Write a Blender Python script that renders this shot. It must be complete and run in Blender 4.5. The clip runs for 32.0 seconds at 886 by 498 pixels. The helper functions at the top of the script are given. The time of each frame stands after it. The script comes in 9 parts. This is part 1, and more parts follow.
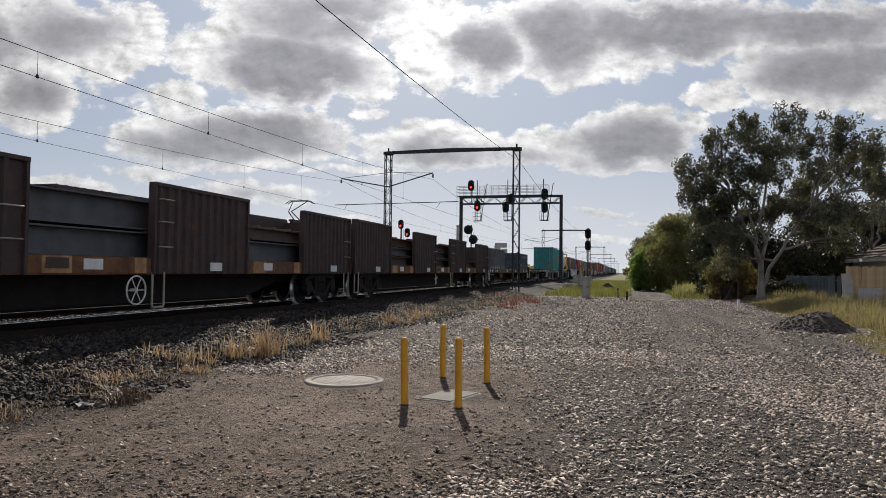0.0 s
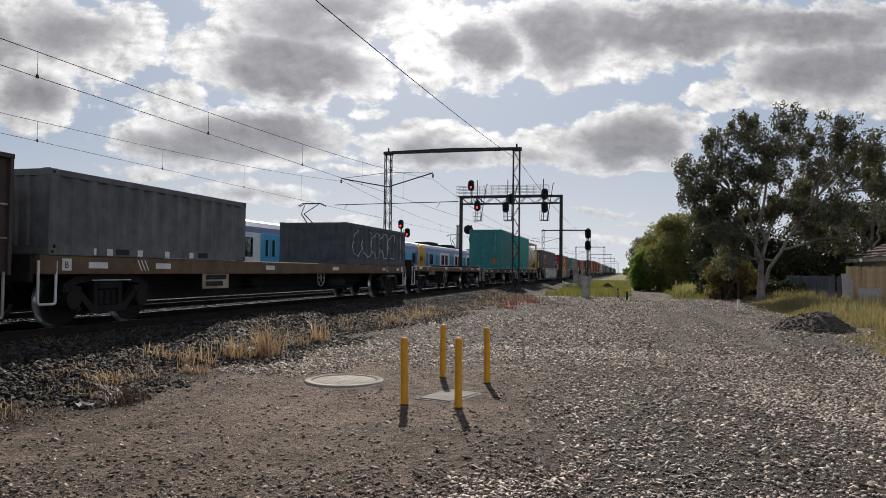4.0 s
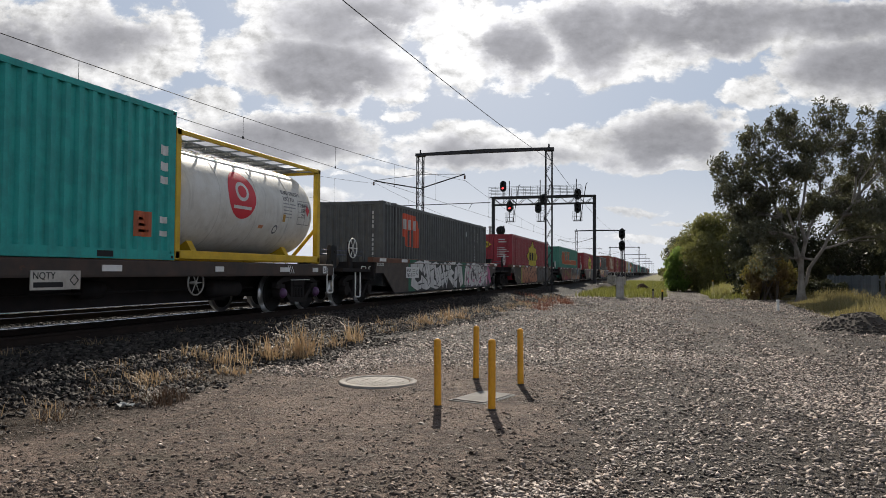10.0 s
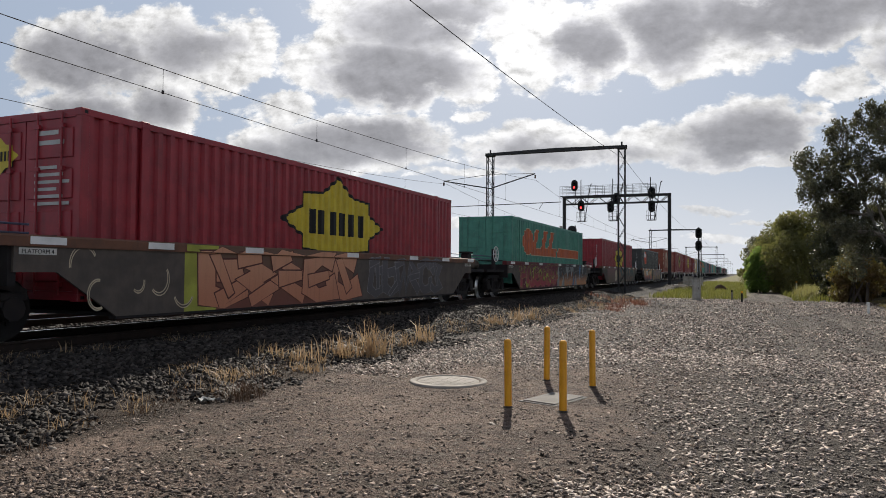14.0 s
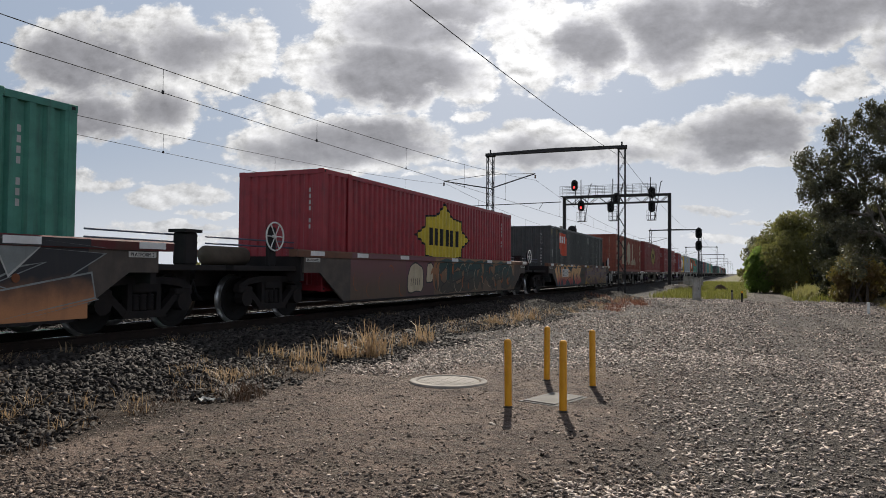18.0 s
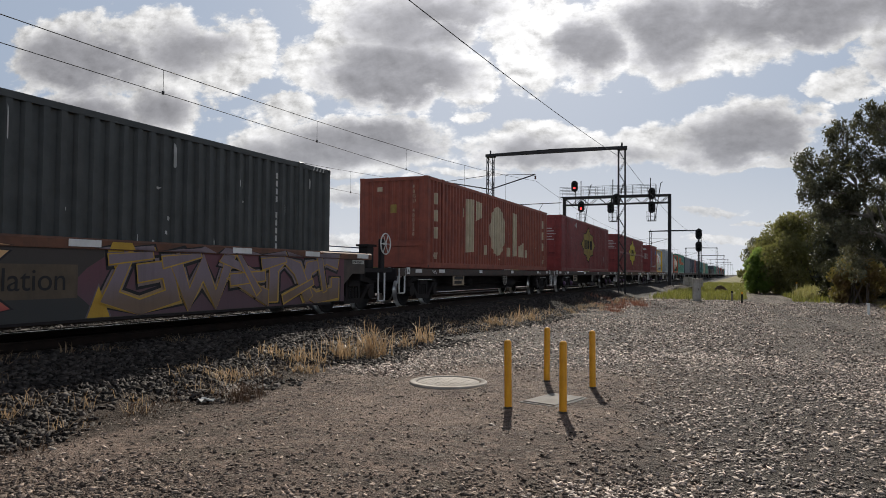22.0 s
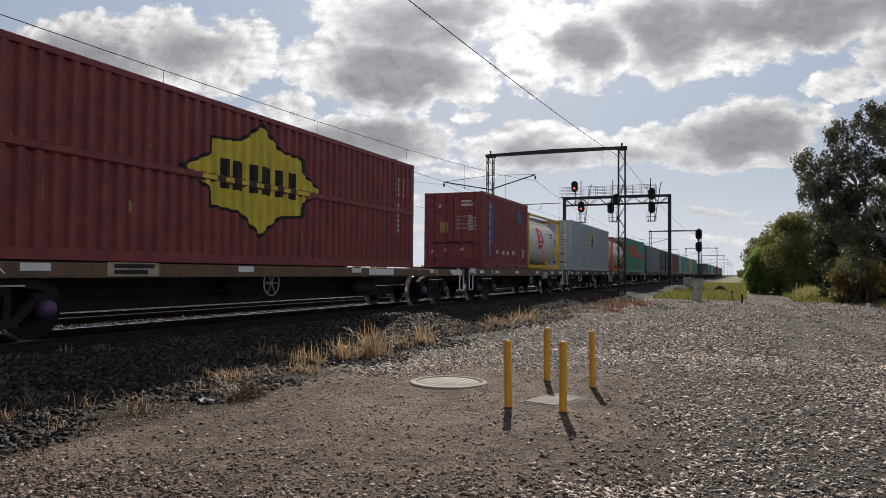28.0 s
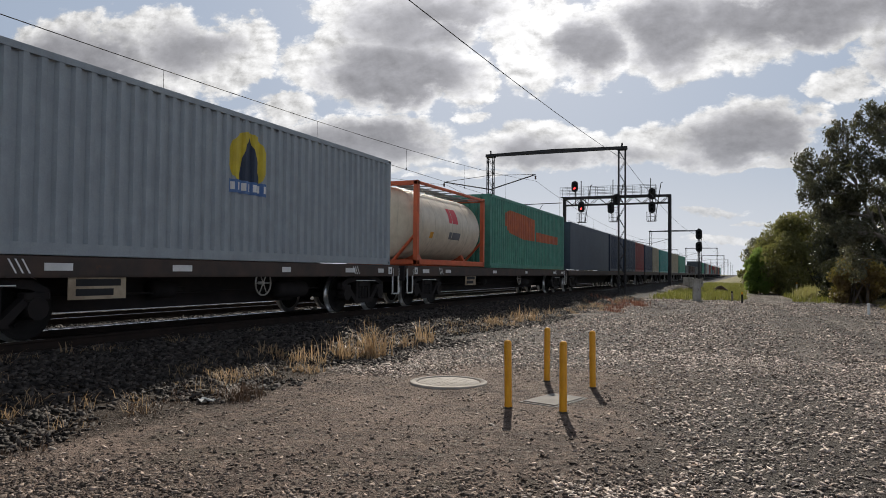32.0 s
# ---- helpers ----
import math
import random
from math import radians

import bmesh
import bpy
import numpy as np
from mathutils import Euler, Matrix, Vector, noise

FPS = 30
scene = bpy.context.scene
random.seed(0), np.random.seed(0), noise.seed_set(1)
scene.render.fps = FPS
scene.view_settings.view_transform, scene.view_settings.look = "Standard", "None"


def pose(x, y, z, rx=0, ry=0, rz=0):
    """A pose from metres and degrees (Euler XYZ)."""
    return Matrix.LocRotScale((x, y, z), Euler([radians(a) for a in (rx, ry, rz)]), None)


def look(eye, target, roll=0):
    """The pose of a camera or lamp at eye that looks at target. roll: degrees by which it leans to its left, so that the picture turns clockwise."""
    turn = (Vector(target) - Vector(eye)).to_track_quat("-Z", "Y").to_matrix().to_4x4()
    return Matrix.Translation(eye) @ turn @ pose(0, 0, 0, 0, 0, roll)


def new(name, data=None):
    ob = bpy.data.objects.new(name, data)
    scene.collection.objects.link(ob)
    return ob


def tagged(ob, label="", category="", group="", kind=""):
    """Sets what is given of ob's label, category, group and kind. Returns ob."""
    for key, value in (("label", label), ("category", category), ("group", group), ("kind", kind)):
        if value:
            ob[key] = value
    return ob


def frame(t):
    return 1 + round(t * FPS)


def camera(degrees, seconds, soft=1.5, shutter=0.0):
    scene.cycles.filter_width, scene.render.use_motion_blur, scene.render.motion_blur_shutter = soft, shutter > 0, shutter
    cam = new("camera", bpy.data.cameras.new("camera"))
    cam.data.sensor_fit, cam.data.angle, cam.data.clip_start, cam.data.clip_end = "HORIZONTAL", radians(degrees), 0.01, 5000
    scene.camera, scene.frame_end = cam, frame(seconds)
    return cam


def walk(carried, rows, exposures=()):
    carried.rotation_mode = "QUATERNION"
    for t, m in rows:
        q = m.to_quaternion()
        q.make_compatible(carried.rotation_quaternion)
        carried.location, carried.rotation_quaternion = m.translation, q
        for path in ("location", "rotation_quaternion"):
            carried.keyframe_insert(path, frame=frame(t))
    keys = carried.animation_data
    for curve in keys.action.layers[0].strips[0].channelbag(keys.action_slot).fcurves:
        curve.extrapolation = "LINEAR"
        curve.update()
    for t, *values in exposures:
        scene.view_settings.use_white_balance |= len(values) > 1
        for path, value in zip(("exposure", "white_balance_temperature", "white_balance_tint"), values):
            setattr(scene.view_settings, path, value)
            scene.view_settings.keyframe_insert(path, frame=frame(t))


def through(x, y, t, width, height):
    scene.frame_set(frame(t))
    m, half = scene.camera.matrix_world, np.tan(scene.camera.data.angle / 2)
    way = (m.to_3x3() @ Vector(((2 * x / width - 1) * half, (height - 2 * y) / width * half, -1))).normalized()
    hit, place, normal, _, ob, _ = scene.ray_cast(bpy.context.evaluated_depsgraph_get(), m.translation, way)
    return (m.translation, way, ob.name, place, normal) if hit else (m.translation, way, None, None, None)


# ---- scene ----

# ---------------- camera ----------------
cam = camera(64.2, 32.0, soft=0.9)
EYE = Vector((0, 0, 1.6))


def view(yaw, pitch, roll):
    """Turned yaw degrees left of the track's line, tilted up by pitch."""
    a, p = radians(yaw), radians(pitch)
    return look(EYE, EYE + Vector((-math.sin(a) * math.cos(p), math.cos(a) * math.cos(p), math.sin(p))), roll)


walk(cam, [(t, view(a, p, r)) for t, a, p, r in (
    (0, 14.62, 1.75, 0.65), (3.5, 14.62, 1.75, 0.65), (7.0, 14.63, 1.75, 0.64), (7.5, 14.77, 1.75, 0.62),
    (8.0, 14.86, 1.74, 0.67), (8.5, 14.78, 1.77, 0.60), (9.0, 14.75, 1.87, 0.61), (9.5, 14.95, 2.09, 0.54),
    (10.0, 17.25, 1.83, 0.35), (10.5, 18.53, 1.96, 0.48), (11.0, 18.31, 1.93, 0.45), (11.5, 18.97, 2.18, 0.25),
    (12.0, 23.05, 1.81, 0.39), (12.5, 22.93, 1.81, 0.43), (13.0, 22.93, 1.80, 0.47), (19.0, 22.94, 1.80, 0.47),
    (19.6, 22.94, 1.86, 0.50), (25.0, 22.94, 1.86, 0.50), (29.5, 22.94, 1.88, 0.50), (32.0, 22.95, 1.87, 0.52))],
     [(0, 0.0), (3.5, 0.0), (6.0, 0.09), (14.5, 0.09), (17.0, 0.0), (32.0, 0.0)])

# ---------------- daylight ----------------
SUN_WEST, SUN_UP = 17.5, 32.5     # degrees left of the track's line, degrees above the horizon
SUN = Vector((-math.sin(radians(SUN_WEST)) * math.cos(radians(SUN_UP)),
              math.cos(radians(SUN_WEST)) * math.cos(radians(SUN_UP)), math.sin(radians(SUN_UP))))
lamp = new("sun", bpy.data.lights.new("sun", "SUN"))
lamp.data.energy, lamp.data.angle, lamp.data.color = 5.0, radians(0.6), (1.0, 0.925, 0.81)
lamp.matrix_world = look(SUN * 100, (0, 0, 0))


class Nodes:
    """A short hand for building node trees."""

    def __init__(self, tree):
        self.t = tree
        tree.nodes.clear()

    def add(self, kind, **inputs):
        n = self.t.nodes.new(kind)
        for key, value in inputs.items():
            if key.startswith("_"):
                k = key[1:]
                if k == "op":
                    n.operation = value
                elif k == "type":
                    n.data_type = value
                elif k == "blend":
                    n.blend_type = value
                elif k == "clamp":
                    n.use_clamp = value
                elif k == "sky":
                    n.sky_type = value
                elif k == "feature":
                    n.feature = value
            else:
                slot = n.inputs[int(key[1:])] if key[0] == "i" and key[1:].isdigit() else n.inputs[key.replace("__", " ")]
                self.put(slot, value)
        return n

    def put(self, slot, value):
        if hasattr(value, "is_output"):
            self.t.links.new(value, slot)
        else:
            slot.default_value = value

    def math(self, op, a, b=0.0, c=0.0, clamp=False):
        return self.add("ShaderNodeMath", _op=op, _clamp=clamp, i0=a, i1=b, i2=c).outputs[0]

    def vec(self, op, a, b=(0, 0, 0)):
        n = self.add("ShaderNodeVectorMath", _op=op, i0=a, i1=b)
        return n.outputs[1] if op in ("DOT_PRODUCT", "LENGTH") else n.outputs[0]

    def noise(self, vec, scale, detail=4.0, rough=0.55, distort=0.0):
        return self.add("ShaderNodeTexNoise", Vector=vec, Scale=scale, Detail=detail, Roughness=rough, Distortion=distort).outputs[0]

    def step(self, x, lo, hi):
        n = self.add("ShaderNodeMapRange", Value=x)
        n.interpolation_type = "SMOOTHSTEP"
        n.inputs[1].default_value, n.inputs[2].default_value = lo, hi
        return n.outputs[0]

    def mix(self, fac, a, b, blend="MIX"):
        n = self.t.nodes.new("ShaderNodeMix")
        n.data_type, n.blend_type = "RGBA", blend
        self.put(n.inputs[0], fac)
        self.put(n.inputs[6], a)
        self.put(n.inputs[7], b)
        return n.outputs[2]


def col(c):
    return (*c, 1.0) if len(c) == 3 else c


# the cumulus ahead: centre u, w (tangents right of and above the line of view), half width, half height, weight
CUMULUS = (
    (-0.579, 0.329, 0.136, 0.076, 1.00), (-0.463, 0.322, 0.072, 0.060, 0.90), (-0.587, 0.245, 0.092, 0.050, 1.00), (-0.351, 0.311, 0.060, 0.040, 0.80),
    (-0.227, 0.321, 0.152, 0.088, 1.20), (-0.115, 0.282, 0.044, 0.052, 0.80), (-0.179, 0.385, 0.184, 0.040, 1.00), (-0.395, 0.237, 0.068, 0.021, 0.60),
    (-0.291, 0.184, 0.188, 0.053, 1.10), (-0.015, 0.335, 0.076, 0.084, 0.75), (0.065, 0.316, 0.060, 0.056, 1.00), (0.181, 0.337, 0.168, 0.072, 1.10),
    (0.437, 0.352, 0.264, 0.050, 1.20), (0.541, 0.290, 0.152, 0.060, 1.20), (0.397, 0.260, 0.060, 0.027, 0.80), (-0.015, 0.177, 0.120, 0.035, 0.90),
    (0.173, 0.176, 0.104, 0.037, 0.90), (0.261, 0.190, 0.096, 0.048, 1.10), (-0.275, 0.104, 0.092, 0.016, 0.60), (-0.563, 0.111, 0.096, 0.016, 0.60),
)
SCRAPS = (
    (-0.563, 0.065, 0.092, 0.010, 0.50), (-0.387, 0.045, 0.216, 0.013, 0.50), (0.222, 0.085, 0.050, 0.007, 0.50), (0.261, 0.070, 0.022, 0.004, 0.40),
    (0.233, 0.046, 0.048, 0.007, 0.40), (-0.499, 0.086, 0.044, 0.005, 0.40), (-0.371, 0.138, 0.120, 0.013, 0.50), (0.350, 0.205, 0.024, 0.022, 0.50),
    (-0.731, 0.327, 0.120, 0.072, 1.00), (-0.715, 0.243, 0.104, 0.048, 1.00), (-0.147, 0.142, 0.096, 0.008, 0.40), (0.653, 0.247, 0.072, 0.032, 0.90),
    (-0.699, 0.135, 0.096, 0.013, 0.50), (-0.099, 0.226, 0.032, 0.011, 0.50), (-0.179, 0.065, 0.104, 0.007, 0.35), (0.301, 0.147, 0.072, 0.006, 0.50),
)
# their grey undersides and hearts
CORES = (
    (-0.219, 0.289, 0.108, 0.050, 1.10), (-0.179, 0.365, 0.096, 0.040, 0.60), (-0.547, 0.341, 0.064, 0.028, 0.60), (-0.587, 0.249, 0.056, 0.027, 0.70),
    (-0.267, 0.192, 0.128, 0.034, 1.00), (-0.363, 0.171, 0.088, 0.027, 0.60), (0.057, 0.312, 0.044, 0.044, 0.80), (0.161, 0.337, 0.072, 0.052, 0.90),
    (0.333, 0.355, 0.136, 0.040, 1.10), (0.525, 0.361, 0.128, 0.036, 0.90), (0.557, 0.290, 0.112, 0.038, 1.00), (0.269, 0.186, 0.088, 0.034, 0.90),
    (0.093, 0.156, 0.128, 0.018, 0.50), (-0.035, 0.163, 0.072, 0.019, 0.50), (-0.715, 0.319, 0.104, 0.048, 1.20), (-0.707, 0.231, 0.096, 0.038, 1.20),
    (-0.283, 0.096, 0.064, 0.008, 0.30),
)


def build_sky():
    """A clear sky with broken cumulus in front of it, bright-rimmed against the sun."""
    world = bpy.data.worlds.new("sky")
    scene.world = world
    world.use_nodes = True
    n = Nodes(world.node_tree)
    way = n.add("ShaderNodeTexCoord").outputs["Generated"]
    sky = n.add("ShaderNodeTexSky", _sky="NISHITA")
    sky.sun_disc = False
    sky.sun_elevation, sky.sun_rotation = radians(SUN_UP), radians(-SUN_WEST)
    sky.air_density, sky.dust_density, sky.ozone_density = 1.0, 2.0, 1.0
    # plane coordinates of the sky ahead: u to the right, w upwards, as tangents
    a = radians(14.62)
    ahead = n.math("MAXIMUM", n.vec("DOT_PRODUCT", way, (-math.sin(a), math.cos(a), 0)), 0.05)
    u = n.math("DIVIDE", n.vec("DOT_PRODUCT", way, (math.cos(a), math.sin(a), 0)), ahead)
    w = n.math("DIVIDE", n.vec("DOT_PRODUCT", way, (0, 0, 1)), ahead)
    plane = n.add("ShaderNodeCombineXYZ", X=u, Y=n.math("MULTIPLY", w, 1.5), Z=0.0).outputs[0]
    # towards the sun, in the same plane
    to_sun = n.vec("NORMALIZE", n.vec("SUBTRACT", (0.036, 0.58 * 1.5, 0.0), plane))
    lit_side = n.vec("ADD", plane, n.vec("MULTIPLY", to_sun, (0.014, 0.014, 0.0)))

    def billow(at):
        """Heaped round puffs at several sizes, about zero in the mean."""
        rough = n.add("ShaderNodeTexNoise", Vector=at, Scale=15.0, Detail=9.0, Roughness=0.62)
        bent = n.vec("ADD", at, n.vec("MULTIPLY", n.vec("SUBTRACT", rough.outputs[1], (0.5, 0.5, 0.5)), (0.05, 0.05, 0.0)))
        cell = n.add("ShaderNodeTexVoronoi", Vector=bent, Scale=15.0, Detail=4.0, Roughness=0.6, Lacunarity=2.2)
        cell.normalize = True
        tall = n.noise(at, 6.0, 3.0, 0.5)
        s_ = n.math("MULTIPLY", n.math("SUBTRACT", 0.34, cell.outputs[0]), 2.4)
        s_ = n.math("MULTIPLY_ADD", n.math("SUBTRACT", rough.outputs[0], 0.5), 2.8, s_)
        return n.math("MULTIPLY_ADD", n.math("SUBTRACT", tall, 0.5), 1.2, s_)

    puff, puff_sun = billow(plane), billow(lit_side)
    drift = n.add("ShaderNodeTexNoise", Vector=plane, Scale=8.0, Detail=6.0, Roughness=0.6).outputs[1]
    drift = n.add("ShaderNodeSeparateColor", Color=drift)
    uu = n.math("MULTIPLY_ADD", n.math("SUBTRACT", drift.outputs[0], 0.5), 0.13, u)
    ww = n.math("MULTIPLY_ADD", n.math("SUBTRACT", drift.outputs[1], 0.5), 0.07, w)

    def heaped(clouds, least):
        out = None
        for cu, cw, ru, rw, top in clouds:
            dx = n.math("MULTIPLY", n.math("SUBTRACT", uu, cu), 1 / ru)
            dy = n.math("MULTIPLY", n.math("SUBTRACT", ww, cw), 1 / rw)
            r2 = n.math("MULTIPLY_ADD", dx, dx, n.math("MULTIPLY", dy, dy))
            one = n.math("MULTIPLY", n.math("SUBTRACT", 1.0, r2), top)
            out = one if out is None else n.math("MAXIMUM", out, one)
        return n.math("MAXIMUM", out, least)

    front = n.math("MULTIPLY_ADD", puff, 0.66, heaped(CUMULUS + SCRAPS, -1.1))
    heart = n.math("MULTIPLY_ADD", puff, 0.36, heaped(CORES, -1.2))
    # the rest of the dome: thinner broken cloud, by noise alone
    dome = n.noise(n.vec("MULTIPLY", way, (1, 1, 2.2)), 3.2, 7.0, 0.6, 0.2)
    behind = n.math("MULTIPLY", n.math("SUBTRACT", dome, 0.52), 5.0)
    seen = n.math("MULTIPLY", n.step(n.vec("DOT_PRODUCT", way, (-math.sin(a), math.cos(a), 0)), 0.55, 0.75), n.step(w, 0.62, 0.48))
    unseen = n.math("SUBTRACT", 1.0, seen)
    dense = n.math("ADD", n.math("MULTIPLY", front, seen), n.math("MULTIPLY", behind, unseen))
    cover = n.step(dense, -0.08, 0.34)
    inner = n.math("MULTIPLY", n.step(dense, 0.0, 0.8), n.step(heart, -0.95, 0.85))
    thick = n.math("ADD", n.math("MULTIPLY", inner, seen), n.math("MULTIPLY", n.step(dense, 0.12, 1.3), unseen))
    near_sun = n.math("MAXIMUM", n.vec("DOT_PRODUCT", way, tuple(SUN)), 0.0)
    glow = n.math("POWER", near_sun, 14.0)
    wide = n.math("MULTIPLY_ADD", n.math("POWER", near_sun, 3.0), 0.12, 0.96)
    # clouds that face the sun, behind the camera, are lit from the front
    facing = n.step(n.vec("DOT_PRODUCT", way, tuple(SUN)), 0.35, -0.5)
    wide = n.math("MULTIPLY", wide, n.math("MULTIPLY_ADD", facing, 0.38, 1.0))
    above = n.step(n.add("ShaderNodeSeparateXYZ", Vector=way).outputs[2], 0.40, 0.78)
    wide = n.math("MULTIPLY", wide, n.math("MULTIPLY_ADD", above, -0.72, 1.0))
    rim = n.math("MULTIPLY_ADD", glow, 0.50, 0.65)
    core = n.math("MULTIPLY_ADD", glow, 0.10, 0.295)
    bright = n.math("ADD", n.math("MULTIPLY", rim, n.math("SUBTRACT", 1.0, thick)), n.math("MULTIPLY", core, thick))
    relief = n.math("MULTIPLY_ADD", n.math("MULTIPLY", n.math("SUBTRACT", puff, puff_sun), n.math("MULTIPLY", seen, n.math("MULTIPLY_ADD", thick, -0.5, 1.0))), 0.62, 1.0)
    relief = n.math("MINIMUM", n.math("MAXIMUM", relief, 0.62), 1.4)
    bright = n.math("MULTIPLY", n.math("MULTIPLY", bright, relief), wide)
    white = n.vec("SCALE", n.mix(thick, (0.995, 0.99, 0.99, 1), (0.97, 0.97, 1.045, 1)))
    n.put(white.node.inputs[3], bright)
    haze = n.step(w, 0.22, -0.02)
    clear = n.vec("SCALE", sky.outputs[0])
    clear.node.inputs[3].default_value = 0.05
    veil = n.vec("SCALE", n.mix(haze, (0.395, 0.475, 0.61, 1), (0.65, 0.69, 0.76, 1)))
    n.put(veil.node.inputs[3], wide)
    clear = n.mix(n.math("MULTIPLY_ADD", haze, 0.15, 0.80), clear, veil)
    both = n.mix(n.math("MULTIPLY", cover, n.math("MULTIPLY_ADD", haze, -0.35, 1.0)), clear, white)
    back = n.add("ShaderNodeBackground", Color=both, Strength=1.0)
    out = n.add("ShaderNodeOutputWorld")
    n.put(out.inputs[0], back.outputs[0])


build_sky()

# ---------------- materials ----------------
MATS = {}


def mat(name, base, dark=None, rough=0.7, metal=0.0, scale=3.0, fine=40.0, bump=0.15, streak=0.0, rust=0.0, island=0.0, obj=0.0, spec=0.4,
        grime=(0.05, 0.042, 0.035), glow=0.0):
    """Weathered surface: two tones by broad noise, fine grain, dirt that runs down, rust patches."""
    if name in MATS:
        return MATS[name]
    m = MATS[name] = bpy.data.materials.new(name)
    m.use_nodes = True
    n = Nodes(m.node_tree)
    p = n.add("ShaderNodeTexCoord").outputs["Object"]
    dark = dark or tuple(c * 0.72 for c in base)
    broad, grain = n.noise(p, scale, 5.0, 0.6), n.noise(p, fine, 4.0, 0.65)
    c = n.mix(n.step(broad, 0.32, 0.68), col(base), col(dark))
    c = n.mix(0.5, c, n.mix(grain, (0.35, 0.35, 0.35, 1), (0.65, 0.65, 0.65, 1)), "OVERLAY")
    r = n.math("MULTIPLY_ADD", n.math("SUBTRACT", grain, 0.5), 0.3, rough)
    if island or obj:
        src = n.add("ShaderNodeNewGeometry").outputs["Random Per Island"] if island else n.add("ShaderNodeObjectInfo").outputs["Random"]
        k = n.math("MULTIPLY_ADD", src, 2 * (island or obj), 1 - (island or obj))
        sc = n.vec("SCALE", c)
        n.put(sc.node.inputs[3], k)
        c = sc
    if streak:
        runs = n.noise(n.vec("MULTIPLY", p, (7.0, 7.0, 0.55)), 1.0, 5.0, 0.65)
        c = n.mix(n.math("MULTIPLY", n.step(runs, 0.48, 0.75), streak), c, col(grime))
    if rust:
        spots = n.noise(p, 2.3, 8.0, 0.72, 0.4)
        f = n.step(spots, 0.70 - 0.25 * rust, 0.78 - 0.2 * rust)
        c = n.mix(f, c, n.mix(grain, (0.10, 0.035, 0.015, 1), (0.25, 0.10, 0.04, 1)))
        r = n.math("MAXIMUM", r, n.math("MULTIPLY", f, 0.85))
    bs = n.add("ShaderNodeBsdfPrincipled", Base__Color=c, Roughness=r, Metallic=metal)
    bs.inputs["Specular IOR Level"].default_value = spec
    if glow:
        bs.inputs["Emission Color"].default_value, bs.inputs["Emission Strength"].default_value = col(base), glow
    if bump:
        b = n.add("ShaderNodeBump", Strength=bump, Distance=0.02, Height=grain)
        n.put(bs.inputs["Normal"], b.outputs[0])
    n.put(n.add("ShaderNodeOutputMaterial").inputs[0], bs.outputs[0])
    return m


def glass(name, tint=(0.02, 0.03, 0.035)):
    m = mat(name, tint, tint, rough=0.06, bump=0.0, spec=0.9)
    return m


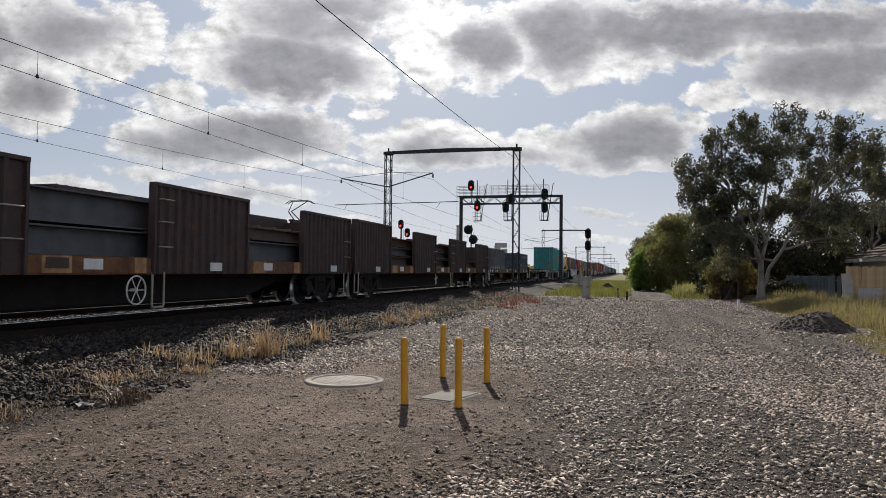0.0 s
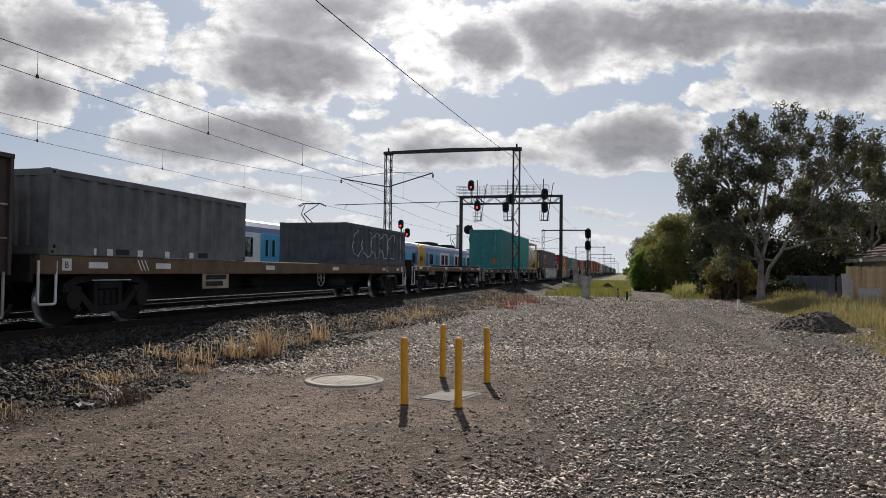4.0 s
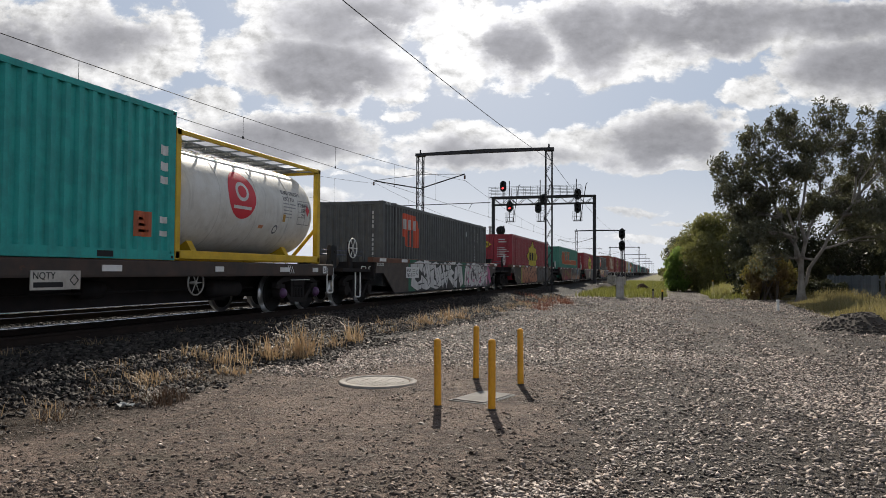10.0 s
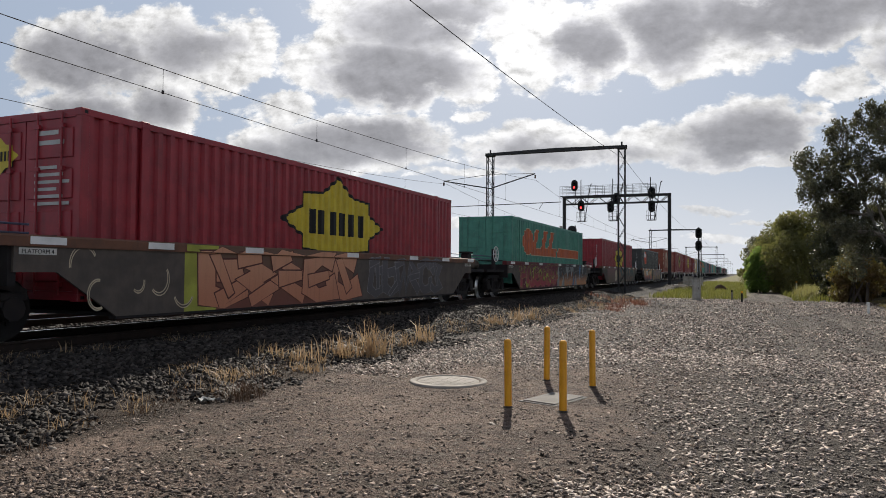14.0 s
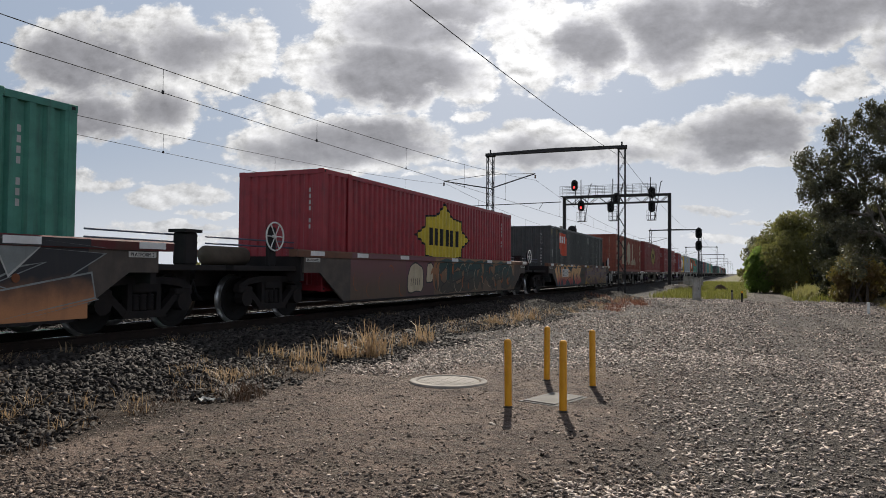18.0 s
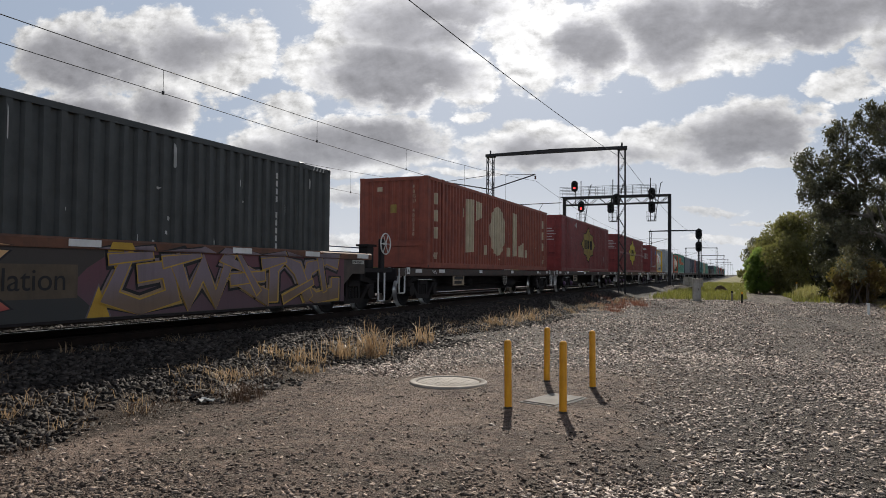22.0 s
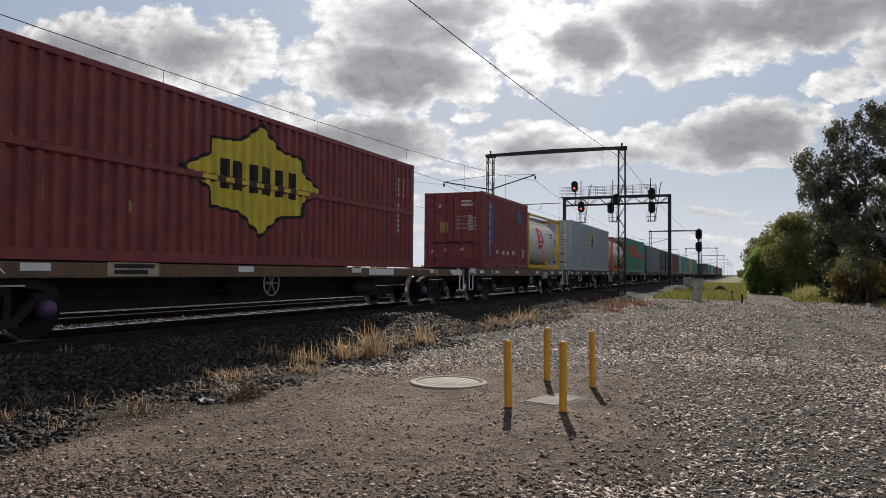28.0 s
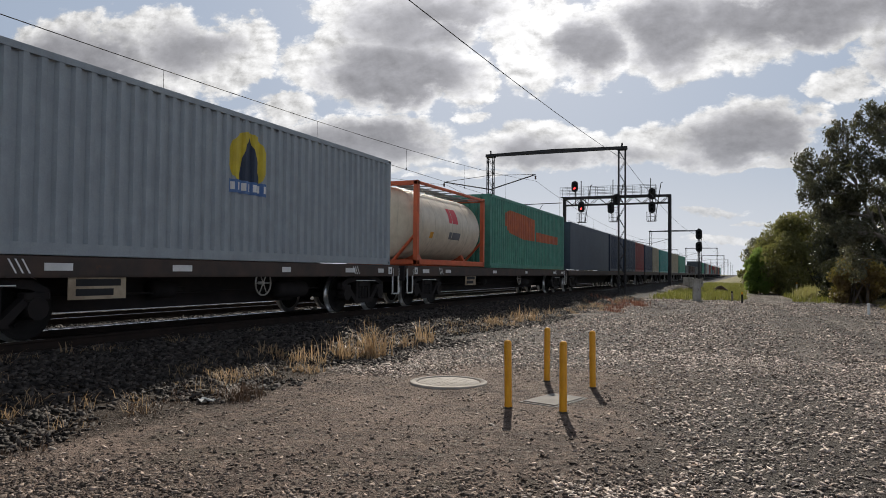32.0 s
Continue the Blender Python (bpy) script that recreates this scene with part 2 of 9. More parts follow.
def ground_material():
    """Dirt, gravel, ballast and verge on one sheet, by where they lie."""
    m = bpy.data.materials.new("ground")
    m.use_nodes = True
    n = Nodes(m.node_tree)
    p = n.add("ShaderNodeTexCoord").outputs["Object"]
    sep = n.add("ShaderNodeSeparateXYZ", Vector=p)
    wob = n.math("MULTIPLY", n.math("SUBTRACT", n.noise(p, 0.45, 5.0, 0.65), 0.5), 3.2)
    x, y = n.math("ADD", sep.outputs[0], wob), n.math("ADD", sep.outputs[1], n.math("MULTIPLY", wob, 2.0))
    broad, mid, fine = n.noise(p, 0.35, 5.0, 0.6), n.noise(p, 2.6, 6.0, 0.65), n.noise(p, 28.0, 5.0, 0.7)
    cells = n.add("ShaderNodeTexVoronoi", Vector=p, Scale=19.0)
    chip = n.add("ShaderNodeSeparateColor", Color=cells.outputs[1]).outputs[0]
    dirt = n.mix(n.step(mid, 0.3, 0.7), (0.245, 0.172, 0.135, 1), (0.086, 0.058, 0.047, 1))
    crumb = n.step(n.noise(p, 9.0, 6.0, 0.7), 0.38, 0.60)
    # hollows between crumbs are darkened in the colour, as their shade
    dirt = n.mix(n.math("MULTIPLY", n.math("SUBTRACT", 1.0, crumb), 0.55), dirt, (0.036, 0.028, 0.023, 1))
    dirt = n.mix(n.math("MULTIPLY", n.step(broad, 0.45, 0.62), 0.6), dirt, (0.27, 0.196, 0.157, 1))
    damp = n.math("MULTIPLY", n.step(n.noise(p, 0.95, 6.0, 0.68, 0.6), 0.50, 0.60), n.step(mid, 0.30, 0.50))
    dirt = n.mix(n.math("MULTIPLY", damp, 0.5), dirt, (0.060, 0.041, 0.032, 1))
    mossy = n.math("MULTIPLY", n.step(n.noise(p, 1.3, 5.0, 0.65), 0.50, 0.66), n.step(y, 6.4, 4.6))
    dirt = n.mix(n.math("MULTIPLY", mossy, 0.3), dirt, (0.085, 0.080, 0.045, 1))
    # grit: small chips, some pale, some nearly black, lying in the finer dust
    def grit(scale, share, low, high):
        cell = n.add("ShaderNodeTexVoronoi", Vector=p, Scale=scale)
        rnd = n.add("ShaderNodeSeparateColor", Color=cell.outputs[1])
        there = n.math("MULTIPLY", n.step(rnd.outputs[1], 1.0 - share, 1.02 - share), n.step(cell.outputs[0], 0.46, 0.40))
        return there, n.mix(rnd.outputs[0], low, high)

    patchy = n.step(n.noise(p, 1.1, 4.0, 0.6), 0.36, 0.62)
    for sc, share in ((48.0, 0.5), (21.0, 0.26)):
        there, tone = grit(sc, share, (0.016, 0.012, 0.010, 1), (0.30, 0.256, 0.215, 1))
        dirt = n.mix(n.math("MULTIPLY", there, n.math("MULTIPLY_ADD", patchy, 0.65, 0.25)), dirt, tone)
    stone = n.mix(chip, (0.014, 0.012, 0.011, 1), (0.115, 0.100, 0.088, 1))
    gravel = n.mix(n.step(n.math("ADD", mid, n.math("MULTIPLY", chip, 0.25)), 0.42, 0.72), n.mix(0.55, dirt, stone), stone)
    gravel = n.mix(n.math("MULTIPLY", n.step(broad, 0.50, 0.66), 0.7), gravel, dirt)
    for sc, share in ((48.0, 0.6), (23.0, 0.62)):
        there, tone = grit(sc, share, (0.024, 0.020, 0.017, 1), (0.235, 0.205, 0.178, 1))
        gravel = n.mix(n.math("MULTIPLY", there, 0.85), gravel, tone)
    streak = n.noise(n.vec("MULTIPLY", p, (1.6, 0.10, 1.0)), 1.0, 4.0, 0.6)
    # bed darkened all over, so the gaps between loose stones read as shaded
    gravel = n.mix(0.42, gravel, (0.032, 0.023, 0.018, 1))
    dusty = n.math("MULTIPLY", n.step(streak, 0.46, 0.60), n.step(sep.outputs[1], 7.0, 15.0))
    gravel = n.mix(n.math("MULTIPLY", dusty, 0.75), gravel, n.mix(fine, (0.135, 0.112, 0.096, 1), (0.195, 0.168, 0.147, 1)))
    ballast = n.mix(chip, (0.010, 0.009, 0.008, 1), (0.055, 0.050, 0.046, 1))
    turf = n.mix(n.step(mid, 0.3, 0.7), (0.11, 0.115, 0.035, 1), (0.20, 0.17, 0.075, 1))
    # where each lies
    in_dirt = n.math("MULTIPLY", n.step(x, -0.2, -1.6), n.step(y, 13.0, 11.0))
    c = n.mix(in_dirt, gravel, dirt)
    on_bed = n.step(n.math("MULTIPLY_ADD", wob, 0.25, sep.outputs[0]), -5.9, -6.5)
    c = n.mix(on_bed, c, ballast)
    # leaf litter and humus at the bank's foot, darkened further for the train's shadow
    foot = n.math("MULTIPLY", n.step(n.math("MULTIPLY_ADD", wob, 0.18, sep.outputs[0]), -5.55, -5.95), n.step(sep.outputs[0], -7.6, -6.6))
    foot = n.math("MULTIPLY", foot, n.step(sep.outputs[1], 11.5, 8.5))
    c = n.mix(n.math("MULTIPLY", foot, n.step(n.noise(p, 5.0, 5.0, 0.7), 0.28, 0.5)), c, n.mix(fine, (0.014, 0.010, 0.008, 1), (0.075, 0.050, 0.034, 1)))
    right = n.step(n.math("SUBTRACT", x, n.math("MULTIPLY", sep.outputs[1], 0.06)), 4.0, 4.9)
    c = n.mix(n.math("MULTIPLY", right, n.step(y, 11.0, 15.0)), c, n.mix(0.5, turf, dirt))
    far = n.step(y, 50.0, 58.0)
    lane = n.step(n.math("ABSOLUTE", n.math("SUBTRACT", x, 1.6)), 0.8, 1.8)
    c = n.mix(n.math("MULTIPLY", far, n.math("MULTIPLY", lane, n.step(sep.outputs[0], -6.2, -5.0))), c, turf)
    c = n.mix(n.step(sep.outputs[0], -23.5, -25.0), c, turf)
    c = n.mix(n.step(sep.outputs[1], -25.0, -60.0), c, turf)
    c = n.mix(0.55, c, n.mix(fine, (0.3, 0.3, 0.3, 1), (0.7, 0.7, 0.7, 1)), "OVERLAY")
    bs = n.add("ShaderNodeBsdfPrincipled", Base__Color=c, Roughness=0.9)
    bs.inputs["Specular IOR Level"].default_value = 0.25
    loose = n.math("MULTIPLY", n.math("SUBTRACT", 1.0, in_dirt), cells.outputs[0])
    h = n.math("MULTIPLY_ADD", loose, 0.8, n.math("MULTIPLY_ADD", crumb, 0.75, fine))
    b = n.add("ShaderNodeBump", Strength=0.9, Distance=0.035, Height=h)
    n.put(bs.inputs["Normal"], b.outputs[0])
    n.put(n.add("ShaderNodeOutputMaterial").inputs[0], bs.outputs[0])
    return m


def leaf_material(name, a, b, through=0.35, tint=(0.25, 0.28, 0.04)):
    m = bpy.data.materials.new(name)
    m.use_nodes = True
    n = Nodes(m.node_tree)
    rnd = n.add("ShaderNodeNewGeometry").outputs["Random Per Island"]
    p = n.add("ShaderNodeTexCoord").outputs["Object"]
    c = n.mix(n.math("ADD", n.math("MULTIPLY", rnd, 0.6), n.math("MULTIPLY", n.noise(p, 0.9, 3.0), 0.4)), col(a), col(b))
    d = n.add("ShaderNodeBsdfPrincipled", Base__Color=c, Roughness=0.55)
    tr = n.add("ShaderNodeBsdfTranslucent", Color=n.mix(0.5, c, col(tint)))
    mx = n.add("ShaderNodeMixShader", Fac=through)
    n.put(mx.inputs[1], d.outputs[0])
    n.put(mx.inputs[2], tr.outputs[0])
    n.put(n.add("ShaderNodeOutputMaterial").inputs[0], mx.outputs[0])
    return m


STEEL = mat("dark_steel", (0.018, 0.0165, 0.0175), (0.026, 0.022, 0.022), rough=0.8, streak=0.2, spec=0.2, grime=(0.025, 0.021, 0.018))
BOGIE = mat("bogie_iron", (0.014, 0.0125, 0.013), (0.021, 0.017, 0.016), rough=0.8, rust=0.06, spec=0.2)
TREAD = mat("wheel_steel", (0.55, 0.54, 0.53), (0.42, 0.41, 0.40), rough=0.33, metal=0.9, bump=0.05)
WHEEL = mat("wheel_web", (0.012, 0.011, 0.010), (0.008, 0.007, 0.007), rough=0.75, spec=0.2)
RAILTOP = mat("rail_steel", (0.92, 0.92, 0.92), (0.80, 0.80, 0.81), rough=0.12, metal=1.0, bump=0.0)
RAILSIDE = mat("rail_rust", (0.030, 0.021, 0.017), (0.020, 0.015, 0.013), rough=0.9, spec=0.15)
CONCRETE = mat("concrete", (0.36, 0.35, 0.32), (0.27, 0.26, 0.24), rough=0.9, scale=5)
WHITE = mat("white_paint", (0.72, 0.72, 0.70), (0.55, 0.54, 0.51), rough=0.55, rust=0.05)
PALE = mat("pale_reflector", (0.75, 0.75, 0.74), (0.62, 0.61, 0.59), rough=0.4)
YELLOW = mat("yellow_bollard_paint", (0.70, 0.325, 0.015), (0.62, 0.28, 0.012), rough=0.45, scale=6, bump=0.04)
MAST = mat("mast_steel", (0.020, 0.021, 0.025), (0.036, 0.032, 0.032), rough=0.7, rust=0.1)
BLACK = mat("matt_black", (0.012, 0.012, 0.013), rough=0.7)
PURPLE = mat("axle_cap_purple", (0.13, 0.052, 0.14), (0.075, 0.033, 0.085), rough=0.5)
RUSTBROWN = mat("rusted_wagon_paint", (0.078, 0.046, 0.041), (0.050, 0.036, 0.034), rough=0.7, streak=0.35, rust=0.35)
RUSTORANGE = mat("orange_rusted_sill", (0.20, 0.092, 0.040), (0.095, 0.046, 0.027), rough=0.85, streak=0.5, rust=0.45)
DECKBROWN = mat("brown_deck_edge", (0.17, 0.105, 0.06), (0.11, 0.07, 0.045), rough=0.85, streak=0.35, rust=0.3)
DECKDARK = mat("dark_deck_edge", (0.05, 0.04, 0.035), (0.075, 0.05, 0.04), rough=0.8, rust=0.25)
BEAMGREY = mat("mill_steel", (0.115, 0.118, 0.130), (0.085, 0.086, 0.093), rough=0.55, metal=0.2, rust=0.12)
BEAMRED = mat("primed_steel", (0.105, 0.068, 0.062), (0.075, 0.055, 0.05), rough=0.7, rust=0.3)

# ---------------- shapes ----------------


class Geo:
    """Collects faces of one mesh, each with a material number and a smooth flag."""

    def __init__(self):
        self.v, self.f, self.m, self.s = [], [], [], []

    def add(self, verts, faces, mi=0, smooth=False):
        k = len(self.v)
        self.v += [tuple(p) for p in verts]
        self.f += [tuple(i + k for i in q) for q in faces]
        self.m += [mi] * len(faces)
        self.s += [smooth] * len(faces)
        return self

    def box(self, x0, x1, y0, y1, z0, z1, mi=0, bevel=0.0):
        if bevel <= 0:
            p = [(x, y, z) for x in (x0, x1) for y in (y0, y1) for z in (z0, z1)]
            return self.add(p, [(0, 1, 3, 2), (4, 6, 7, 5), (0, 4, 5, 1), (2, 3, 7, 6), (0, 2, 6, 4), (1, 5, 7, 3)], mi)
        b = min(bevel, abs(x1 - x0) / 3, abs(y1 - y0) / 3, abs(z1 - z0) / 3)
        bm = bmesh.new()
        bmesh.ops.create_cube(bm, size=1.0)
        for q in bm.verts:
            q.co = ((x0 + x1) / 2 + q.co.x * (x1 - x0), (y0 + y1) / 2 + q.co.y * (y1 - y0), (z0 + z1) / 2 + q.co.z * (z1 - z0))
        bmesh.ops.bevel(bm, geom=bm.edges[:], offset=b, segments=1, affect="EDGES")
        bm.verts.index_update()
        self.add([q.co[:] for q in bm.verts], [[q.index for q in f.verts] for f in bm.faces], mi)
        bm.free()
        return self

    def prism(self, outline, a, b, axis="x", mi=0):
        """An outline of two coordinates, drawn out along the third axis from a to b."""
        n = len(outline)

        def at(p, h):
            return {"x": (h, p[0], p[1]), "y": (p[0], h, p[1]), "z": (p[0], p[1], h)}[axis]
        vs = [at(p, a) for p in outline] + [at(p, b) for p in outline]
        fs = [(i, (i + 1) % n, n + (i + 1) % n, n + i) for i in range(n)]
        return self.add(vs, fs + [tuple(range(n))[::-1], tuple(range(n, 2 * n))], mi)

    def rod(self, p, q, r, n=8, r2=None, mi=0, caps=True):
        p, q = Vector(p), Vector(q)
        r2 = r if r2 is None else r2
        d = (q - p).normalized()
        a = d.orthogonal().normalized()
        b = d.cross(a)
        ring = [(a * math.cos(t) + b * math.sin(t)) for t in (2 * math.pi * i / n for i in range(n))]
        vs = [p + e * r for e in ring] + [q + e * r2 for e in ring]
        self.add(vs, [(i, (i + 1) % n, n + (i + 1) % n, n + i) for i in range(n)], mi, True)
        if caps:
            self.add(vs, [tuple(range(n))[::-1], tuple(range(n, 2 * n))], mi)
        return self

    def chain(self, pts, r, n=6, mi=0, r2=None):
        """One bent tube through the points, tapering from r to r2."""
        pts = [Vector(p) for p in pts]
        k, r2, a = len(pts), r if r2 is None else r2, None
        vs = []
        for i, p in enumerate(pts):
            d = (pts[min(i + 1, k - 1)] - pts[max(i - 1, 0)]).normalized()
            a = d.orthogonal().normalized() if a is None else (a - d * a.dot(d)).normalized()
            b = d.cross(a)
            q = r + (r2 - r) * i / (k - 1)
            vs += [p + (a * math.cos(t) + b * math.sin(t)) * q for t in (2 * math.pi * j / n for j in range(n))]
        fs = [(i * n + j, i * n + (j + 1) % n, (i + 1) * n + (j + 1) % n, (i + 1) * n + j) for i in range(k - 1) for j in range(n)]
        self.add(vs, fs, mi, True)
        return self.add([vs[j] for j in range(n)] + vs[-n:], [tuple(range(n))[::-1], tuple(range(n, 2 * n))], mi)

    def lathe(self, profile, axis="x", n=24, centre=(0, 0, 0), mi=0):
        """A profile of (along, radius) turned round an axis."""
        c, vs, k = Vector(centre), [], len(profile)
        for i in range(n):
            t = 2 * math.pi * i / n
            for h, r in profile:
                u, w = r * math.cos(t), r * math.sin(t)
                vs.append(c + Vector({"x": (h, u, w), "y": (u, h, w), "z": (u, w, h)}[axis]))
        fs = [(i * k + j, ((i + 1) % n) * k + j, ((i + 1) % n) * k + j + 1, i * k + j + 1) for i in range(n) for j in range(k - 1)]
        return self.add(vs, fs, mi, True)

    def ring(self, centre, radius, r, axis="x", n=20, mi=0):
        c, pts = Vector(centre), []
        for i in range(n + 1):
            t = 2 * math.pi * i / n
            u, w = radius * math.cos(t), radius * math.sin(t)
            pts.append(c + Vector({"x": (0, u, w), "y": (u, 0, w), "z": (u, w, 0)}[axis]))
        return self.chain(pts, r, 6, mi)

    def mesh(self, name, mats):
        me = bpy.data.meshes.new(name)
        me.from_pydata(self.v, [], self.f)
        for m in mats if isinstance(mats, (list, tuple)) else [mats]:
            me.materials.append(m)
        me.polygons.foreach_set("material_index", self.m)
        me.polygons.foreach_set("use_smooth", self.s)
        me.update()
        return me


def part(name, geo, mats, parent, label=""):
    """Links a shape as one mesh under a thing or a part."""
    ob = new(name, geo if isinstance(geo, bpy.types.Mesh) else geo.mesh(name, mats))
    ob.parent = parent
    return tagged(ob, label=label) if label else ob


def thing(name, m, label, category, group="", kind=""):
    ob = new(name)
    ob.empty_display_size = 0.2
    ob.matrix_basis = m
    return tagged(ob, label, category, group, kind)


def solid(name, geo, mats, label, category, group="", kind="", m=None):
    ob = new(name, geo.mesh(name, mats))
    if m is not None:
        ob.matrix_basis = m
    return tagged(ob, label, category, group, kind)


def raw(name, verts, faces, mats, label, category, kind="stuff"):
    """One big mesh from number arrays, faces all alike in corners."""
    me = bpy.data.meshes.new(name)
    k = faces.shape[1]
    me.vertices.add(len(verts))
    me.vertices.foreach_set("co", verts.astype(np.float32).ravel())
    me.loops.add(faces.size)
    me.loops.foreach_set("vertex_index", faces.astype(np.int32).ravel())
    me.polygons.add(len(faces))
    me.polygons.foreach_set("loop_start", np.arange(0, faces.size, k, dtype=np.int32))
    me.materials.append(mats)
    me.update(calc_edges=True)
    return tagged(new(name, me), label, category, kind=kind)


# ---------------- the ground ----------------
RAIL_Z, BED_Z = 0.56, 0.40
FREIGHT_X, NEAR_X, FAR_X = -10.24, -14.0, -20.6      # centre lines of the three tracks


def ramp(x, a, b):
    t = np.clip((x - a) / (b - a), 0, 1)
    return t * t * (3 - 2 * t)


def lie(x, y):
    """Height of the ground."""
    x, y = np.asarray(x, float), np.asarray(y, float)
    z = BED_Z * ramp(x, -6.0, -8.5) * (1 - 0.6 * ramp(x, -16.0, -17.2) + 0.6 * ramp(x, -17.4, -18.6)) * (1 - ramp(x, -22.8, -25.0))
    bump = 0.012 * np.sin(x * 1.7 + 0.6 * y) + 0.012 * np.sin(y * 1.1 - x * 0.7) + 0.02 * np.sin(0.35 * x + 0.23 * y)
    bump = bump * ramp(x, -8.0, -6.0)
    verge = 0.16 * ramp(x - 0.06 * y, 4.2, 6.0) * ramp(y, 10, 16)
    rut = -0.03 * np.exp(-((x - 1.6) / 0.4) ** 2) * ramp(y, 8, 20)
    return z + bump + verge + rut - 0.06 * ramp(y, 60, 200) * ramp(x, -7, -5)


def build_ground():
    xs = np.concatenate([[-2600, -1200, -600, -300, -150, -90, -60], np.arange(-45, -26, 3), np.arange(-25, -8.6, 0.5), np.arange(-8.6, 9, 0.2),
                         np.arange(9, 30, 1.5), [35, 50, 80, 150, 300, 700, 2600]])
    ys = np.concatenate([[-800, -300, -120, -60, -30], np.arange(-15, 0, 2.5), np.arange(0, 32, 0.22), np.arange(32, 130, 1.5),
                         [140, 160, 200, 260, 350, 500, 800, 1400, 3200]])
    gx, gy = np.meshgrid(xs, ys, indexing="ij")
    v = np.stack([gx, gy, lie(gx, gy)], -1).reshape(-1, 3)
    i, j = np.meshgrid(np.arange(len(xs) - 1), np.arange(len(ys) - 1), indexing="ij")
    k = (i * len(ys) + j).ravel()
    ob = raw("ground", v, np.stack([k, k + len(ys), k + len(ys) + 1, k + 1], 1), ground_material(),
             "dusty brown dirt and grey gravel beside a ballasted railway", "ground", "structure")
    ob.data.polygons.foreach_set("use_smooth", [True] * len(ob.data.polygons))


build_ground()
RNG = np.random.default_rng(7)


def stones(name, x, y, size, material, label, sink=0.25, flat=0.55):
    """Many small crushed stones on the ground: broken, six-sided chips of uneven thickness."""
    base = np.array([(i, j, k) for i in (-1, 1) for j in (-1, 1) for k in (-1, 1)], float) * 0.62
    tri = np.array([(0, 1, 3), (0, 3, 2), (4, 6, 7), (4, 7, 5), (0, 4, 5), (0, 5, 1), (2, 3, 7), (2, 7, 6), (1, 5, 7), (1, 7, 3)])
    n = len(x)
    lump = base[None] * (1 + RNG.uniform(-0.55, 0.35, (n, 8, 1))) + RNG.uniform(-0.34, 0.34, (n, 8, 3))
    lump = lump * np.stack([RNG.uniform(0.8, 1.4, n), RNG.uniform(0.55, 1.0, n), RNG.uniform(0.6, 1.1, n) * flat], 1)[:, None]
    a, b = RNG.uniform(0, 6.283, n), RNG.normal(0, 0.38, n)
    ca, sa, cb, sb = np.cos(a), np.sin(a), np.cos(b), np.sin(b)
    px, py, pz = lump[..., 0], lump[..., 1], lump[..., 2]
    px, pz = px * cb[:, None] + pz * sb[:, None], -px * sb[:, None] + pz * cb[:, None]
    px, py = px * ca[:, None] - py * sa[:, None], px * sa[:, None] + py * ca[:, None]
    lump = np.stack([px, py, pz], -1) * (size / 2)[:, None, None]
    lump += np.stack([x, y, lie(x, y) + size * flat * (0.5 - sink)], 1)[:, None]
    return raw(name, lump.reshape(-1, 3), (tri[None] + 8 * np.arange(n)[:, None, None]).reshape(-1, 3), material, label, "gravel")


def blotch(x, y, k, seed):
    """Smooth noise between 0 and 1."""
    r = np.random.default_rng(seed)
    s = np.zeros_like(x)
    for i in range(9):
        a, f = r.uniform(0, 6.283), k * r.uniform(0.5, 2.0)
        s = s + np.sin(f * (x * math.cos(a) + y * math.sin(a)) + r.uniform(0, 6.283))
    return 1 / (1 + np.exp(-1.2 * s))


GRAVEL = mat("crushed_rock", (0.405, 0.326, 0.275), (0.132, 0.104, 0.088), rough=0.70, scale=9, island=0.70, spec=0.40)
BALLAST = mat("ballast_rock", (0.070, 0.060, 0.054), (0.024, 0.020, 0.018), rough=0.80, scale=9, island=0.85, spec=0.22)
CHIPS = mat("dirt_crumbs", (0.30, 0.234, 0.192), (0.060, 0.045, 0.036), rough=0.9, scale=9, island=0.75, spec=0.3)


